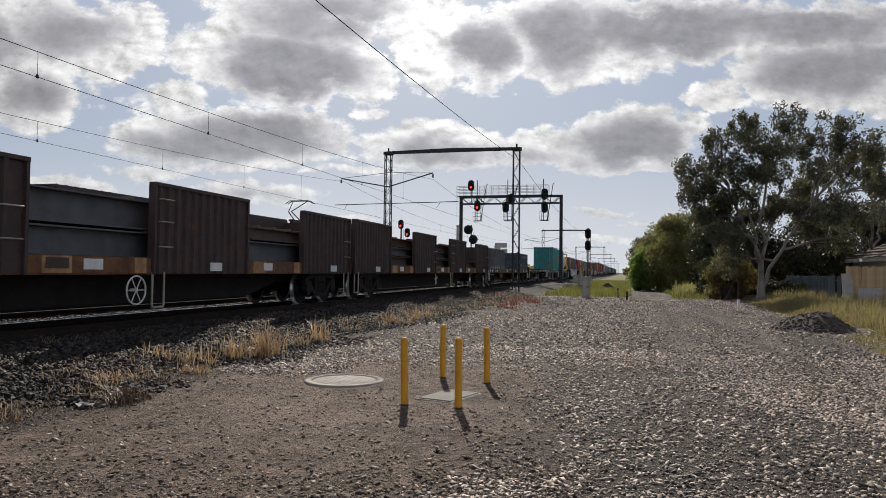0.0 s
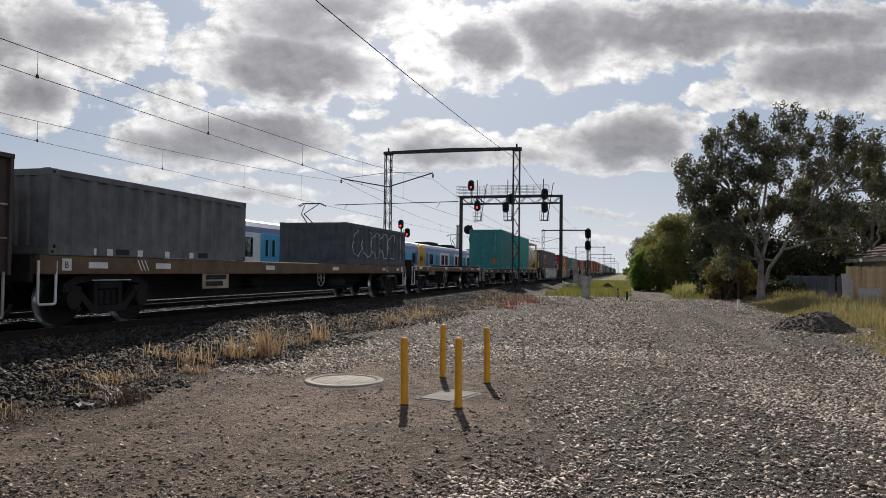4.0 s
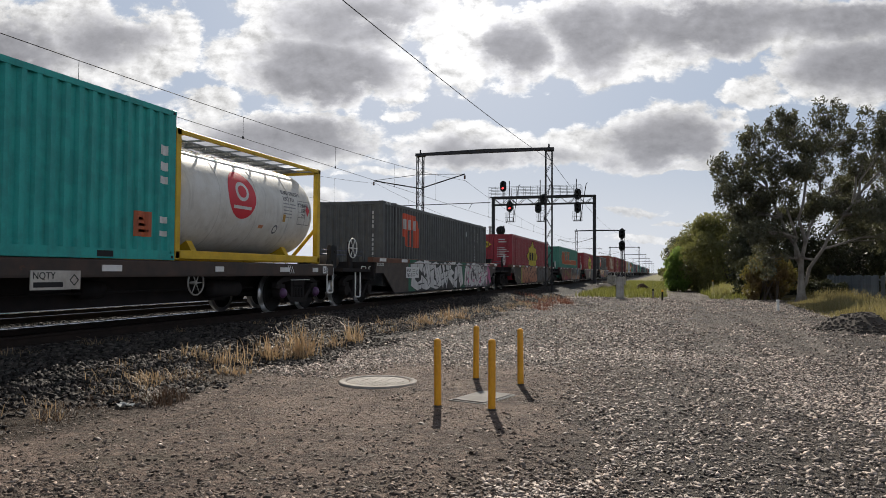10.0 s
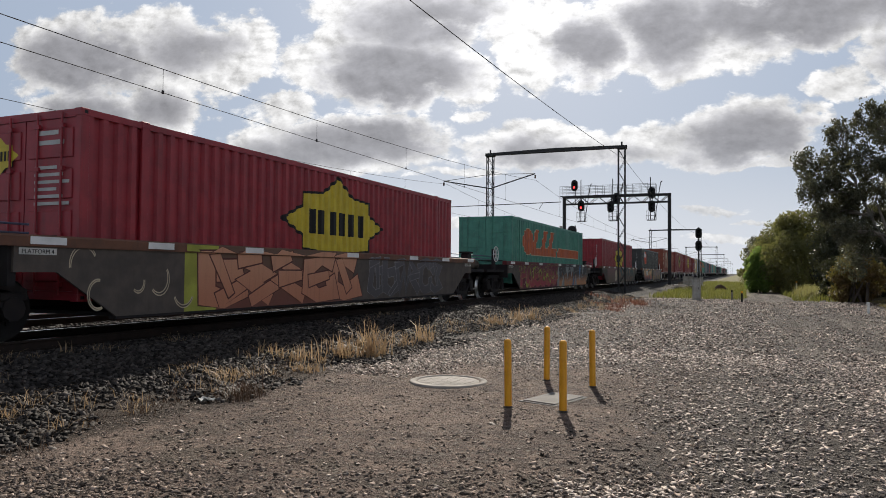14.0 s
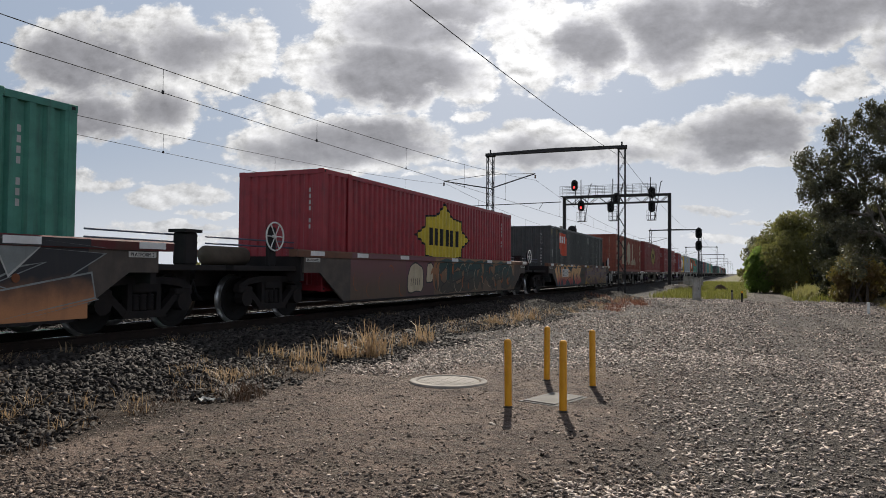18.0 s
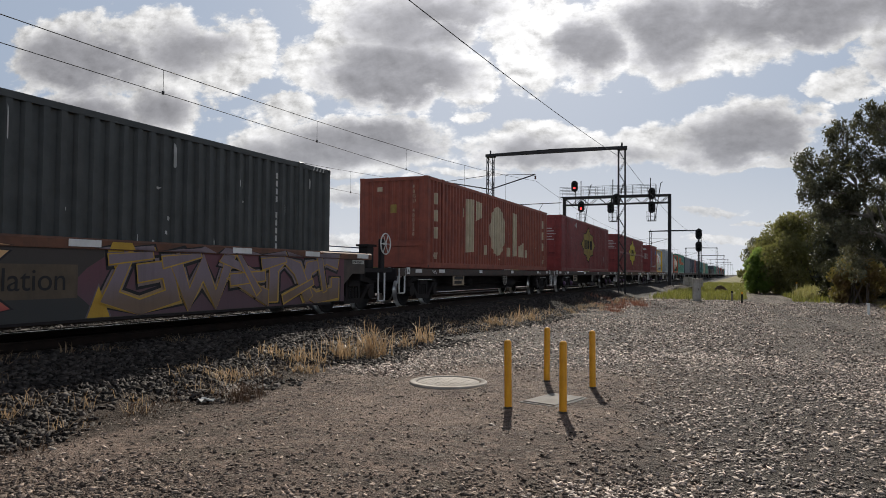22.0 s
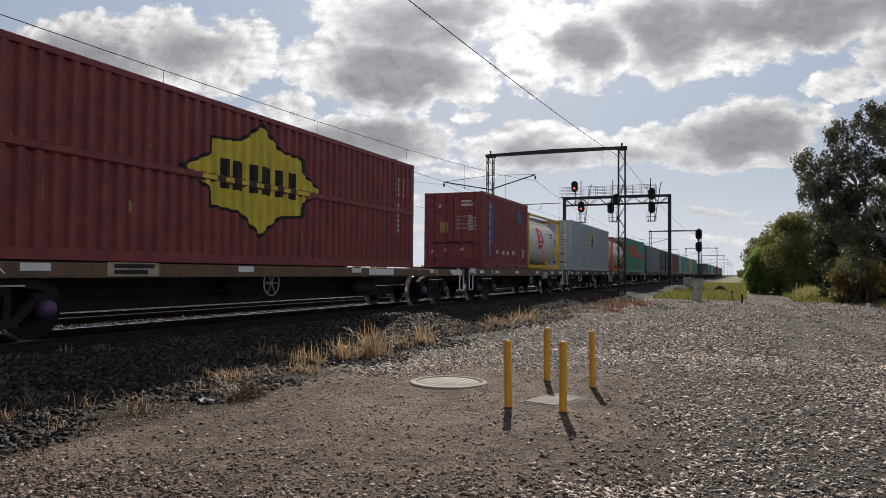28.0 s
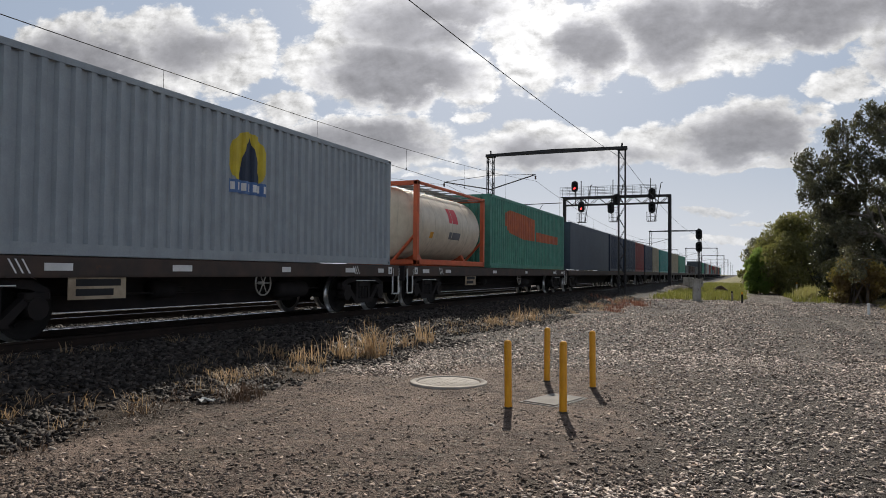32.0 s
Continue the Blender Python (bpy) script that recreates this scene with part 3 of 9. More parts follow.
def scatter_stones():
    def covered(x, y):
        return (np.hypot((x + 3.9), (y - 9.45)) < 0.75) | ((np.abs(x + 2.22) < 0.55) & (np.abs(y - 8.9) < 0.9))

    def on_gravel(n, y0, y1, power, lo, hi, fill):
        y = y0 + (y1 - y0) * RNG.uniform(0, 1, n) ** power
        x = RNG.uniform(-6.2, 8.0, n)
        keep = (x > -1.5 * y) & (x < 0.42 * y + 1.0)
        edge = 1.6 * (blotch(x, y, 0.9, 14) - 0.5) + 0.5 * (blotch(x, y, 3.0, 15) - 0.5)
        near = 0.8 * (1 - ramp(y, 4.6, 7.2))
        dirt = ramp(x + edge + near, -0.2, -1.6) * (1 - ramp(y + edge, 10.0, 11.4))
        bare = ramp(blotch(x, y, 0.7, 3) + 0.35 * (blotch(x, y, 2.6, 19) - 0.5), 0.55, 0.85)
        keep &= RNG.uniform(0, 1, n) < fill * (1 - 0.996 * dirt) * (1 - 0.72 * bare)
        lanes = np.exp(-((x - 0.9 - 0.02 * y) / 0.45) ** 2) + np.exp(-((x - 2.7 - 0.02 * y) / 0.5) ** 2)
        keep &= RNG.uniform(0, 1, n) > 0.8 * lanes * ramp(y, 8, 16)
        keep &= ~covered(x, y)
        return x[keep], y[keep], lo + (hi - lo) * RNG.uniform(0, 1, keep.sum()) ** 1.8

    x, y, s_ = on_gravel(285000, 3.3, 15.0, 1.75, 0.020, 0.072, 0.97)
    stones("gravel", x, y, s_, GRAVEL, "loose grey crushed rock spread over brown dirt", 0.22, 0.40)
    x, y, s_ = on_gravel(65000, 14.0, 46.0, 1.5, 0.03, 0.085, 0.8)
    stones("gravel", x, y, s_ * (1 + 0.012 * y), GRAVEL, "grey crushed rock farther along the open yard", 0.2, 0.45)
    # crumbs and chips trodden into the dirt, thicker towards the front
    n = 64000
    y = 3.2 + 8.2 * RNG.uniform(0, 1, n) ** 1.4
    x = RNG.uniform(-6.2, -0.2, n)
    keep = (x > -1.5 * y) & (RNG.uniform(0, 1, n) < 0.38 + 0.62 * ramp(y - 0.4 * x + 0.8 * blotch(x, y, 1.2, 16), 7.6, 5.2)) & ~covered(x, y)
    x, y = x[keep], y[keep]
    stones("chippings", x, y, 0.007 + 0.055 * RNG.uniform(0, 1, len(x)) ** (2.2 + 5.0 * ramp(y - 0.4 * x + 0.8 * blotch(x, y, 1.2, 16), 5.2, 7.4)), CHIPS, "small chips of rock and crumbs of earth in the dirt", 0.3, 0.42)
    n = 58000
    y = 2.5 + 45 * RNG.uniform(0, 1, n) ** 1.7
    x = RNG.uniform(-9.2, -5.5, n)
    keep = RNG.uniform(0, 1, n) < ramp(x + 0.9 * (blotch(x, y, 1.1, 5) - 0.5) + 0.35 * (1 - ramp(y, 6.5, 9.5)), -5.7, -6.7)
    x, y = x[keep], y[keep]
    stones("ballast", x, y, RNG.uniform(0.045, 0.10, len(x)) * (1 + 0.006 * y), BALLAST, "dark angular railway ballast on the embankment's slope", 0.2, 0.6)
    n = 9000
    y, x = 4 + 40 * RNG.uniform(0, 1, n) ** 1.5, RNG.uniform(-16.2, -11.3, n)
    stones("ballast", x, y, RNG.uniform(0.05, 0.09, n), BALLAST, "dark angular railway ballast between the tracks", flat=0.75)


scatter_stones()

# ---------------- tracks ----------------
SLEEPER = mat("sleeper_concrete", (0.20, 0.19, 0.175), (0.13, 0.12, 0.11), rough=0.9, obj=0.15)


def build_track(name, x, gauge, label):
    root = thing(name, pose(x, 0, 0), label, "railway track", kind="structure")
    prof = [(-0.07, 0), (0.07, 0), (0.07, 0.012), (0.012, 0.03), (0.012, 0.115), (0.035, 0.125), (0.035, 0.146), (0.0325, 0.1535), (0.026, 0.1575), (0.015, 0.1593), (0.0, 0.16),
            (-0.015, 0.1593), (-0.026, 0.1575), (-0.0325, 0.1535), (-0.035, 0.146), (-0.035, 0.125), (-0.012, 0.115), (-0.012, 0.03), (-0.07, 0.012)]
    for side in (-1, 1):
        g = Geo().prism([(a + side * (gauge / 2 + 0.035), RAIL_Z - 0.16 + b) for a, b in prof], -120, 900, "y")
        mid = side * (gauge / 2 + 0.035)
        top = [i for i, f in enumerate(g.f) if len(f) == 4 and all(g.v[q][2] > RAIL_Z - (0.006 if (g.v[q][0] - mid) * side > 0.002 else 0.036) for q in f)]
        for i in top:
            g.m[i], g.s[i] = 1, True
        part("rail", g, [RAILSIDE, RAILTOP], root, "steel rail with a shining worn head")
    me = Geo().box(-1.25, 1.25, -0.12, 0.12, BED_Z - 0.16, BED_Z + 0.004, 0, 0.02).mesh("sleeper", [SLEEPER])
    for i in range(96):
        ob = part("sleeper", me, None, root)
        ob.location = (0, -6 + 0.68 * i, 0)


build_track("track_1", FREIGHT_X, 1.435, "ballasted standard-gauge freight track")
build_track("track_2", NEAR_X, 1.6, "ballasted electrified track beyond the freight line")
build_track("track_3", FAR_X, 1.6, "ballasted electrified track of the commuter line")

# ---------------- overhead line ----------------
INSUL = mat("brown_insulator", (0.10, 0.05, 0.035), rough=0.3)
WIRE = mat("copper_wire", (0.04, 0.038, 0.036), rough=0.6, metal=0.5, bump=0)
PORTALS = [-50, 49, 148, 247, 346, 445, 560, 680]


def lattice_post(parent, x, z1, w=0.22):
    g = Geo()
    for sx in (-1, 1):
        for sy in (-1, 1):
            g.box(x + sx * w - 0.03, x + sx * w + 0.03, sy * w * 0.8 - 0.03, sy * w * 0.8 + 0.03, -0.3, z1)
    k = int(z1 / 0.75)
    for i in range(k):
        a, b = i * z1 / k, (i + 1) * z1 / k
        s = 1 if i % 2 else -1
        for sy in (-1, 1):
            g.rod((x - s * w, sy * w * 0.8, a), (x + s * w, sy * w * 0.8, b), 0.018, 5)
        for sx in (-1, 1):
            g.rod((x + sx * w, -s * w * 0.8, a), (x + sx * w, s * w * 0.8, b), 0.018, 5)
    part("post", g, MAST, parent)
    part("footing", Geo().box(x - 0.45, x + 0.45, -0.45, 0.45, -0.4, 0.12, 0, 0.03), CONCRETE, parent)
    part("cap", Geo().box(x - 0.32, x + 0.32, -0.28, 0.28, z1, z1 + 0.12, 0, 0.02).rod((x, 0, z1 + 0.12), (x, 0, z1 + 0.5), 0.06), MAST, parent)


def build_portal(y):
    root = thing("catenary_portal", pose(0, y, 0), "dark lattice steel portal carrying the overhead wires", "catenary portal", "portals over the tracks")
    xr, xl, top = -7.52, -17.0, 10.05
    lattice_post(root, xr, top)
    lattice_post(root, xl, top)
    g = Geo().prism([(xl - 0.35, top + 0.06), (xr + 0.35, top + 0.06), (xr + 0.35, top + 0.24), (-12.2, top + 0.34), (xl - 0.35, top + 0.24)], -0.13, 0.13, "y")
    part("beam", g, MAST, root, "slim dark beam between the posts")
    # brackets either side of the inner post
    for end, s in ((-13.6, 1), (-20.7, -1)):
        g = Geo().rod((xl, 0, 7.7), (end, 0, 8.65 if s > 0 else 8.4), 0.045).rod((xl, 0, 8.75), (end, 0, 8.65 if s > 0 else 8.4), 0.02)
        part("cantilever", g, MAST, root)
        part("insulator", Geo().lathe([(0, 0.03), (0.02, 0.07), (0.1, 0.07), (0.12, 0.04), (0.16, 0.07), (0.24, 0.07), (0.26, 0.03)], "z", 10,
                                      (end, 0, 8.3 if s > 0 else 8.05)), INSUL, root)
    part("registration_arm", Geo().rod((-21.2, 0, 6.42), (-11.7, 0, 6.55), 0.03).rod((-13.0, 0, 6.55), (-13.3, 0, 6.1), 0.018).rod((-20.2, 0, 6.45), (-20.4, 0, 6.1), 0.018),
         MAST, root)


for y_ in PORTALS:
    build_portal(y_)


def hung(t):
    """Height of the messenger wire a share t of the way from portal to portal."""
    return 6.62 + 1.55 * abs(2 * t - 1) ** 2.6


def build_wires():
    for x, label in ((-13.55, "overhead contact wire with droppers above the near electrified track"),
                     (-20.5, "overhead contact wire with droppers above the commuter track")):
        root = thing("overhead_wire", pose(x, 0, 0), label, "overhead wire", "overhead wires")
        for a, b in zip(PORTALS, PORTALS[1:]):
            part("messenger_wire", Geo().chain([(0, a + (b - a) * i / 24, hung(i / 24)) for i in range(25)], 0.011, 4), WIRE, root)
            for i in range(1, 14):
                y, z = a + (b - a) * i / 14, hung(i / 14)
                part("dropper", Geo().rod((0, y, 6.08), (0, y, z), 0.006, 4).box(-0.015, 0.015, y - 0.03, y + 0.03, 6.05, 6.14), WIRE, root)
        part("contact_wire", Geo().rod((0, PORTALS[0], 6.08), (0, PORTALS[-1], 6.08), 0.010, 4), WIRE, root)
    g = Geo()
    for a, b in zip(PORTALS, PORTALS[1:]):
        g.chain([(-7.35, a + (b - a) * i / 30, 9.35 - 1.35 * 4 * (i / 30) * (1 - i / 30)) for i in range(31)], 0.014, 5)
    solid("feeder_wire", g, [WIRE], "single dark feeder wire sagging between the portals", "overhead wire", "overhead wires")


build_wires()

# ---------------- signals ----------------
RED_LIT = mat("red_signal_lamp", (1.0, 0.03, 0.03), (1.0, 0.03, 0.03), rough=0.3, bump=0, glow=6.0)
DARK_LENS = mat("unlit_lens", (0.02, 0.02, 0.022), rough=0.15, bump=0)


def signal_head(parent, x, y, z, r=0.36, lit=False, lamps=2):
    """Oval backing board with hooded lamps, facing the camera's side."""
    pts = [(x + r * 0.75 * math.cos(t), z + (r * 0.5 if math.sin(t) > 0 else -r * 0.5) + r * 0.75 * math.sin(t)) for t in (2 * math.pi * i / 20 for i in range(20))]
    board = part("signal_head", Geo().prism(pts, y, y + 0.06, "y").box(x - 0.13, x + 0.13, y + 0.06, y + 0.3, z - r * 0.8, z + r * 0.8, 0, 0.02), BLACK, parent,
                 "black oval signal head with a glowing red lamp" if lit else "black oval signal head, unlit towards the camera")
    for i in range(lamps):
        h = z + r * (0.45 - 0.9 * i)
        part("hood", Geo().lathe([(y - 0.28, 0.14), (y, 0.14), (y, 0.12), (y - 0.26, 0.12)], "y", 12, (x, 0, h)), BLACK, board)
        part("lens", Geo().lathe([(y - 0.02, 0.001), (y - 0.02, 0.125), (y, 0.125)], "y", 12, (x, 0, h)), RED_LIT if lit and i == lamps - 1 else DARK_LENS, board)


def build_gantry():
    y = 79.0
    root = thing("signal_gantry", pose(0, y, 0), "black steel signal gantry spanning the tracks with red signals", "signal gantry")
    for x in (-7.1, -18.5):
        part("column", Geo().box(x - 0.17, x + 0.17, -0.17, 0.17, -0.2, 10.15, 0, 0.02), MAST, root)
        part("base_plate", Geo().box(x - 0.5, x + 0.5, -0.5, 0.5, -0.3, 0.2, 0, 0.03), CONCRETE, root)
    for sy in (-0.45, 0.45):
        g = Geo().box(-18.6, -7.0, sy - 0.06, sy + 0.06, 9.95, 10.13).box(-18.6, -7.0, sy - 0.05, sy + 0.05, 9.2, 9.32)
        for i in range(12):
            a, b = -18.5 + 11.4 * i / 12, -18.5 + 11.4 * (i + 1) / 12
            g.rod((a, sy, 9.26 if i % 2 else 10.05), (b, sy, 10.05 if i % 2 else 9.26), 0.035, 5)
        part("truss", g, MAST, root)
    part("walkway", Geo().box(-18.9, -8.5, -0.55, 0.55, 10.14, 10.18), MAST, root)
    for sy in (-0.55, 0.55):
        g = Geo()
        for z in (10.55, 10.9, 11.25):
            g.rod((-18.9, sy, z), (-8.5, sy, z), 0.02, 5)
        for i in range(14):
            x = -18.9 + 10.4 * i / 13
            g.rod((x, sy, 10.15), (x, sy, 11.25), 0.022, 5)
        part("handrail", g, mat("galvanised_rail", (0.16, 0.165, 0.17), rough=0.5, metal=0.5), root)
    for x in (-16.4, -12.9, -8.9):
        g = Geo()
        for s in (-0.3, 0.3):
            g.rod((x + s + 0.1, -0.5, 10.1), (x + s, -0.62, 7.3), 0.03, 5)
        for i in range(8):
            g.rod((x - 0.3 + 0.012 * i, -0.62 + 0.015 * i, 7.4 + 0.36 * i), (x + 0.3 + 0.012 * i, -0.62 + 0.015 * i, 7.4 + 0.36 * i), 0.018, 4)
        g.box(x - 0.45, x + 0.45, -0.95, -0.25, 7.24, 7.30)
        part("ladder", g, MAST, root)
        bent = [(x + 0.34, -0.6, 7.3), (x + 0.62, -0.6, 9.2), (x + 0.95, -0.6, 11.3), (x + 1.12, -0.6, 11.45)]
        part("climbing_rail", Geo().chain(bent, 0.045, 6), MAST, root, "bent climbing rail of the ladder")
        part("hanger", Geo().rod((x - 0.1, -0.6, 7.25), (x - 0.1, -0.6, 11.9), 0.05, 6), MAST, root)
        cage = Geo()
        for z in (7.75, 8.25):
            for p_, q_ in (((x - 0.5, -0.95), (x + 0.5, -0.95)), ((x - 0.5, -0.95), (x - 0.5, -0.25)), ((x + 0.5, -0.95), (x + 0.5, -0.25))):
                cage.rod((*p_, z), (*q_, z), 0.015, 4)
        for p_ in ((x - 0.5, -0.95), (x + 0.5, -0.95), (x - 0.5, -0.25), (x + 0.5, -0.25)):
            cage.rod((*p_, 7.28), (*p_, 8.25), 0.015, 4)
        part("cage", cage, MAST, root)
    for x, z, lit in ((-17.2, 11.3, True), (-16.45, 9.0, True), (-12.6, 9.7, False), (-13.2, 8.8, False), (-8.85, 10.2, False), (-8.85, 8.75, False)):
        g = Geo().rod((x, -0.35, min(z - 0.6, 9.2)), (x, -0.35, max(z + 0.5, 10.2)), 0.05, 6)
        part("signal_post", g, MAST, root)
        signal_head(root, x, -0.75, z, 0.5, lit)


def mast_signal(x, y, z1, heads, label, lit=False, disc=False):
    root = thing("railway_signal", pose(x, y, 0), label, "railway signal", "lineside signals")
    part("mast", Geo().rod((0, 0, -0.2), (0, 0, z1), 0.07, 8), MAST, root)
    g = Geo()
    for s in (-0.17, 0.17):
        g.rod((s, 0.25, 0), (s, 0.25, z1 - 0.8), 0.015, 4)
    for i in range(int(z1 / 0.35)):
        g.rod((-0.17, 0.25, 0.3 * i + 0.2), (0.17, 0.25, 0.3 * i + 0.2), 0.012, 4)
    part("ladder", g, MAST, root)
    for dx, z in heads:
        if disc:
            head = part("signal_head", Geo().lathe([(-0.20, 0.001), (-0.20, 0.50), (-0.14, 0.50), (-0.10, 0.16), (0.05, 0.16), (0.05, 0.001)], "y", 24, (dx, 0, z)), BLACK, root, "round black signal disc")
            part("hood", Geo().lathe([(-0.46, 0.15), (-0.2, 0.15), (-0.2, 0.13), (-0.44, 0.13)], "y", 12, (dx, 0, z)), BLACK, head)
            part("arm", Geo().rod((0, 0, z), (dx, 0, z), 0.03, 6), MAST, head)
        else:
            signal_head(root, dx, -0.18, z, 0.42, lit, 2)


build_gantry()
mast_signal(-3.95, 75.0, 6.2, [(0, 5.6), (0, 4.35)], "tall lineside signal mast with two black heads and a ladder")
mast_signal(-24.4, 75.0, 7.0, [(0, 6.7), (0.75, 5.75)], "far lineside signal with two red lamps beyond the tracks", True)
mast_signal(-16.4, 75.0, 6.6, [(-0.3, 6.07), (0.25, 5.0)], "lineside signal with two round black heads between the tracks", disc=True)


def build_cabinet(x, y, w, d, h, label):
    root = thing("equipment_cabinet", pose(x, y, 0), label, "equipment cabinet", "trackside cabinets")
    grey = mat("weathered_grey_cabinet", (0.42, 0.40, 0.36), (0.30, 0.28, 0.25), rough=0.6, streak=0.5, rust=0.1)
    part("body", Geo().box(-w / 2, w / 2, -d / 2, d / 2, 0.08, h, 0, 0.02), grey, root)
    part("door", Geo().box(-w / 2 + 0.04, w / 2 - 0.04, -d / 2 - 0.02, -d / 2 + 0.002, 0.14, h - 0.1, 0, 0.01), grey, root)
    part("lid", Geo().box(-w / 2 - 0.03, w / 2 + 0.03, -d / 2 - 0.04, d / 2 + 0.04, h, h + 0.05, 0, 0.015), grey, root)
    part("plinth", Geo().box(-w / 2 - 0.05, w / 2 + 0.05, -d / 2 - 0.05, d / 2 + 0.05, -0.1, 0.08), CONCRETE, root)
    part("handle", Geo().rod((w / 4, -d / 2 - 0.05, h * 0.5), (w / 4, -d / 2 - 0.05, h * 0.6), 0.012), STEEL, root)


build_cabinet(-2.46, 44.4, 0.46, 0.4, 1.28, "narrow weathered grey equipment cabinet on the gravel")
build_cabinet(-5.2, 78.0, 0.9, 0.7, 1.25, "pale trackside relay box beside the gantry")
build_cabinet(-4.3, 83.0, 0.7, 0.6, 1.1, "small pale relay box on the embankment")

# ---------------- bollards and lids in the dirt ----------------


def build_bollard(x, y, h, lean):
    root = thing("bollard", pose(x, y, float(lie(x, y)), lean[0], lean[1], 0), "yellow painted steel bollard set in the dirt", "bollard", "bollards round the pit")
    r = 0.043
    prof = [(-0.15, r)] + [(h - r + r * math.sin(a) * 0.8, r * math.cos(a)) for a in (0, 0.35, 0.7, 1.05, 1.35)] + [(h - r + 0.8 * r, 0.001)]
    part("tube", Geo().lathe(prof, "z", 20), YELLOW, root)
    part("collar", Geo().lathe([(0.0, r + 0.03), (0.012, r + 0.012), (0.02, r + 0.002)], "z", 14), mat("dark_soil", (0.07, 0.055, 0.045), rough=0.95), root)


for b in ((-2.53, 7.98, 0.81, (0.4, -0.6)), (-2.60, 10.03, 0.79, (0, 0.3)), (-1.865, 7.92, 0.82, (0.3, 0.1)), (-1.90, 9.82, 0.80, (0, -0.5))):
    build_bollard(*b)


def build_lids():
    root = thing("manhole", pose(-3.9, 9.46, float(lie(-3.9, 9.46)) - 0.010), "round pale concrete manhole cover level with the dirt", "manhole")
    part("rim", Geo().lathe([(-0.1, 0.56), (0.025, 0.56), (0.03, 0.54), (0.03, 0.47), (0.012, 0.465)], "z", 40), mat("pale_lid_concrete", (0.37, 0.335, 0.30), (0.28, 0.25, 0.22), rough=0.9, scale=5), root)
    g = Geo().lathe([(0.022, 0.001), (0.022, 0.44), (0.012, 0.46)], "z", 40)
    for i in range(-3, 4):
        for j in range(-3, 4):
            if abs(i) + abs(j) < 5:
                g.box(i * 0.11 - 0.03, i * 0.11 + 0.03, j * 0.11 - 0.03, j * 0.11 + 0.03, 0.018, 0.0235)
    part("cover", g, mat("worn_lid_concrete", (0.32, 0.29, 0.26), (0.24, 0.215, 0.19), rough=0.85), root)
    root = thing("pit_lid", pose(-2.16, 8.68, float(lie(-2.16, 8.68)) - 0.004, 0, 0, -16), "small rectangular concrete pit lid between the bollards", "pit lid")
    part("frame", Geo().box(-0.26, 0.26, -0.40, 0.40, -0.08, 0.012, 0, 0.008), mat("pit_frame_concrete", (0.28, 0.265, 0.245), (0.21, 0.198, 0.18), rough=0.9), root)
    part("slab", Geo().box(-0.225, 0.225, -0.365, 0.365, 0.0, 0.024, 0, 0.008), mat("grey_slab", (0.22, 0.205, 0.19), (0.17, 0.157, 0.145), rough=0.9), root)


build_lids()

# ---------------- rolling stock: common parts ----------------
TRAIN, COMMUTER = [], []          # (thing, place along its train, x, z)
WHEELSETS = []                    # (wheelset, place along the train, its y and z on the wagon)
MESH = {}


def shared(key, make):
    if key not in MESH:
        MESH[key] = make()
    return MESH[key]


def wheelset_mesh():
    g, r = Geo(), 0.46
    for s in (-1, 1):
        g.lathe([(s * 0.66, 0.10), (s * 0.68, 0.14), (s * 0.70, 0.36), (s * 0.67, 0.39)], "x", 22)
        g.lathe([(s * 0.67, 0.39), (s * 0.67, r + 0.028), (s * 0.70, r + 0.028), (s * 0.715, r), (s * 0.797, r - 0.006)], "x", 22, mi=1)
        g.lathe([(s * 0.797, r - 0.006), (s * 0.80, r - 0.012), (s * 0.80, 0.405), (s * 0.79, 0.39)], "x", 22)
        g.lathe([(s * 0.79, 0.39), (s * 0.765, 0.36), (s * 0.735, 0.16), (s * 0.78, 0.11), (s * 0.82, 0.10), (s * 0.82, 0.001)], "x", 22)
        for i in range(3):
            t = 2 * math.pi * i / 3
            g.box(s * 0.765 - 0.012, s * 0.765 + 0.012, 0.25 * math.cos(t) - 0.03, 0.25 * math.cos(t) + 0.03, 0.25 * math.sin(t) - 0.03, 0.25 * math.sin(t) + 0.03)
    g.rod((-0.8, 0, 0), (0.8, 0, 0), 0.085, 12)
    return g.mesh("wheelset", [WHEEL, TREAD])


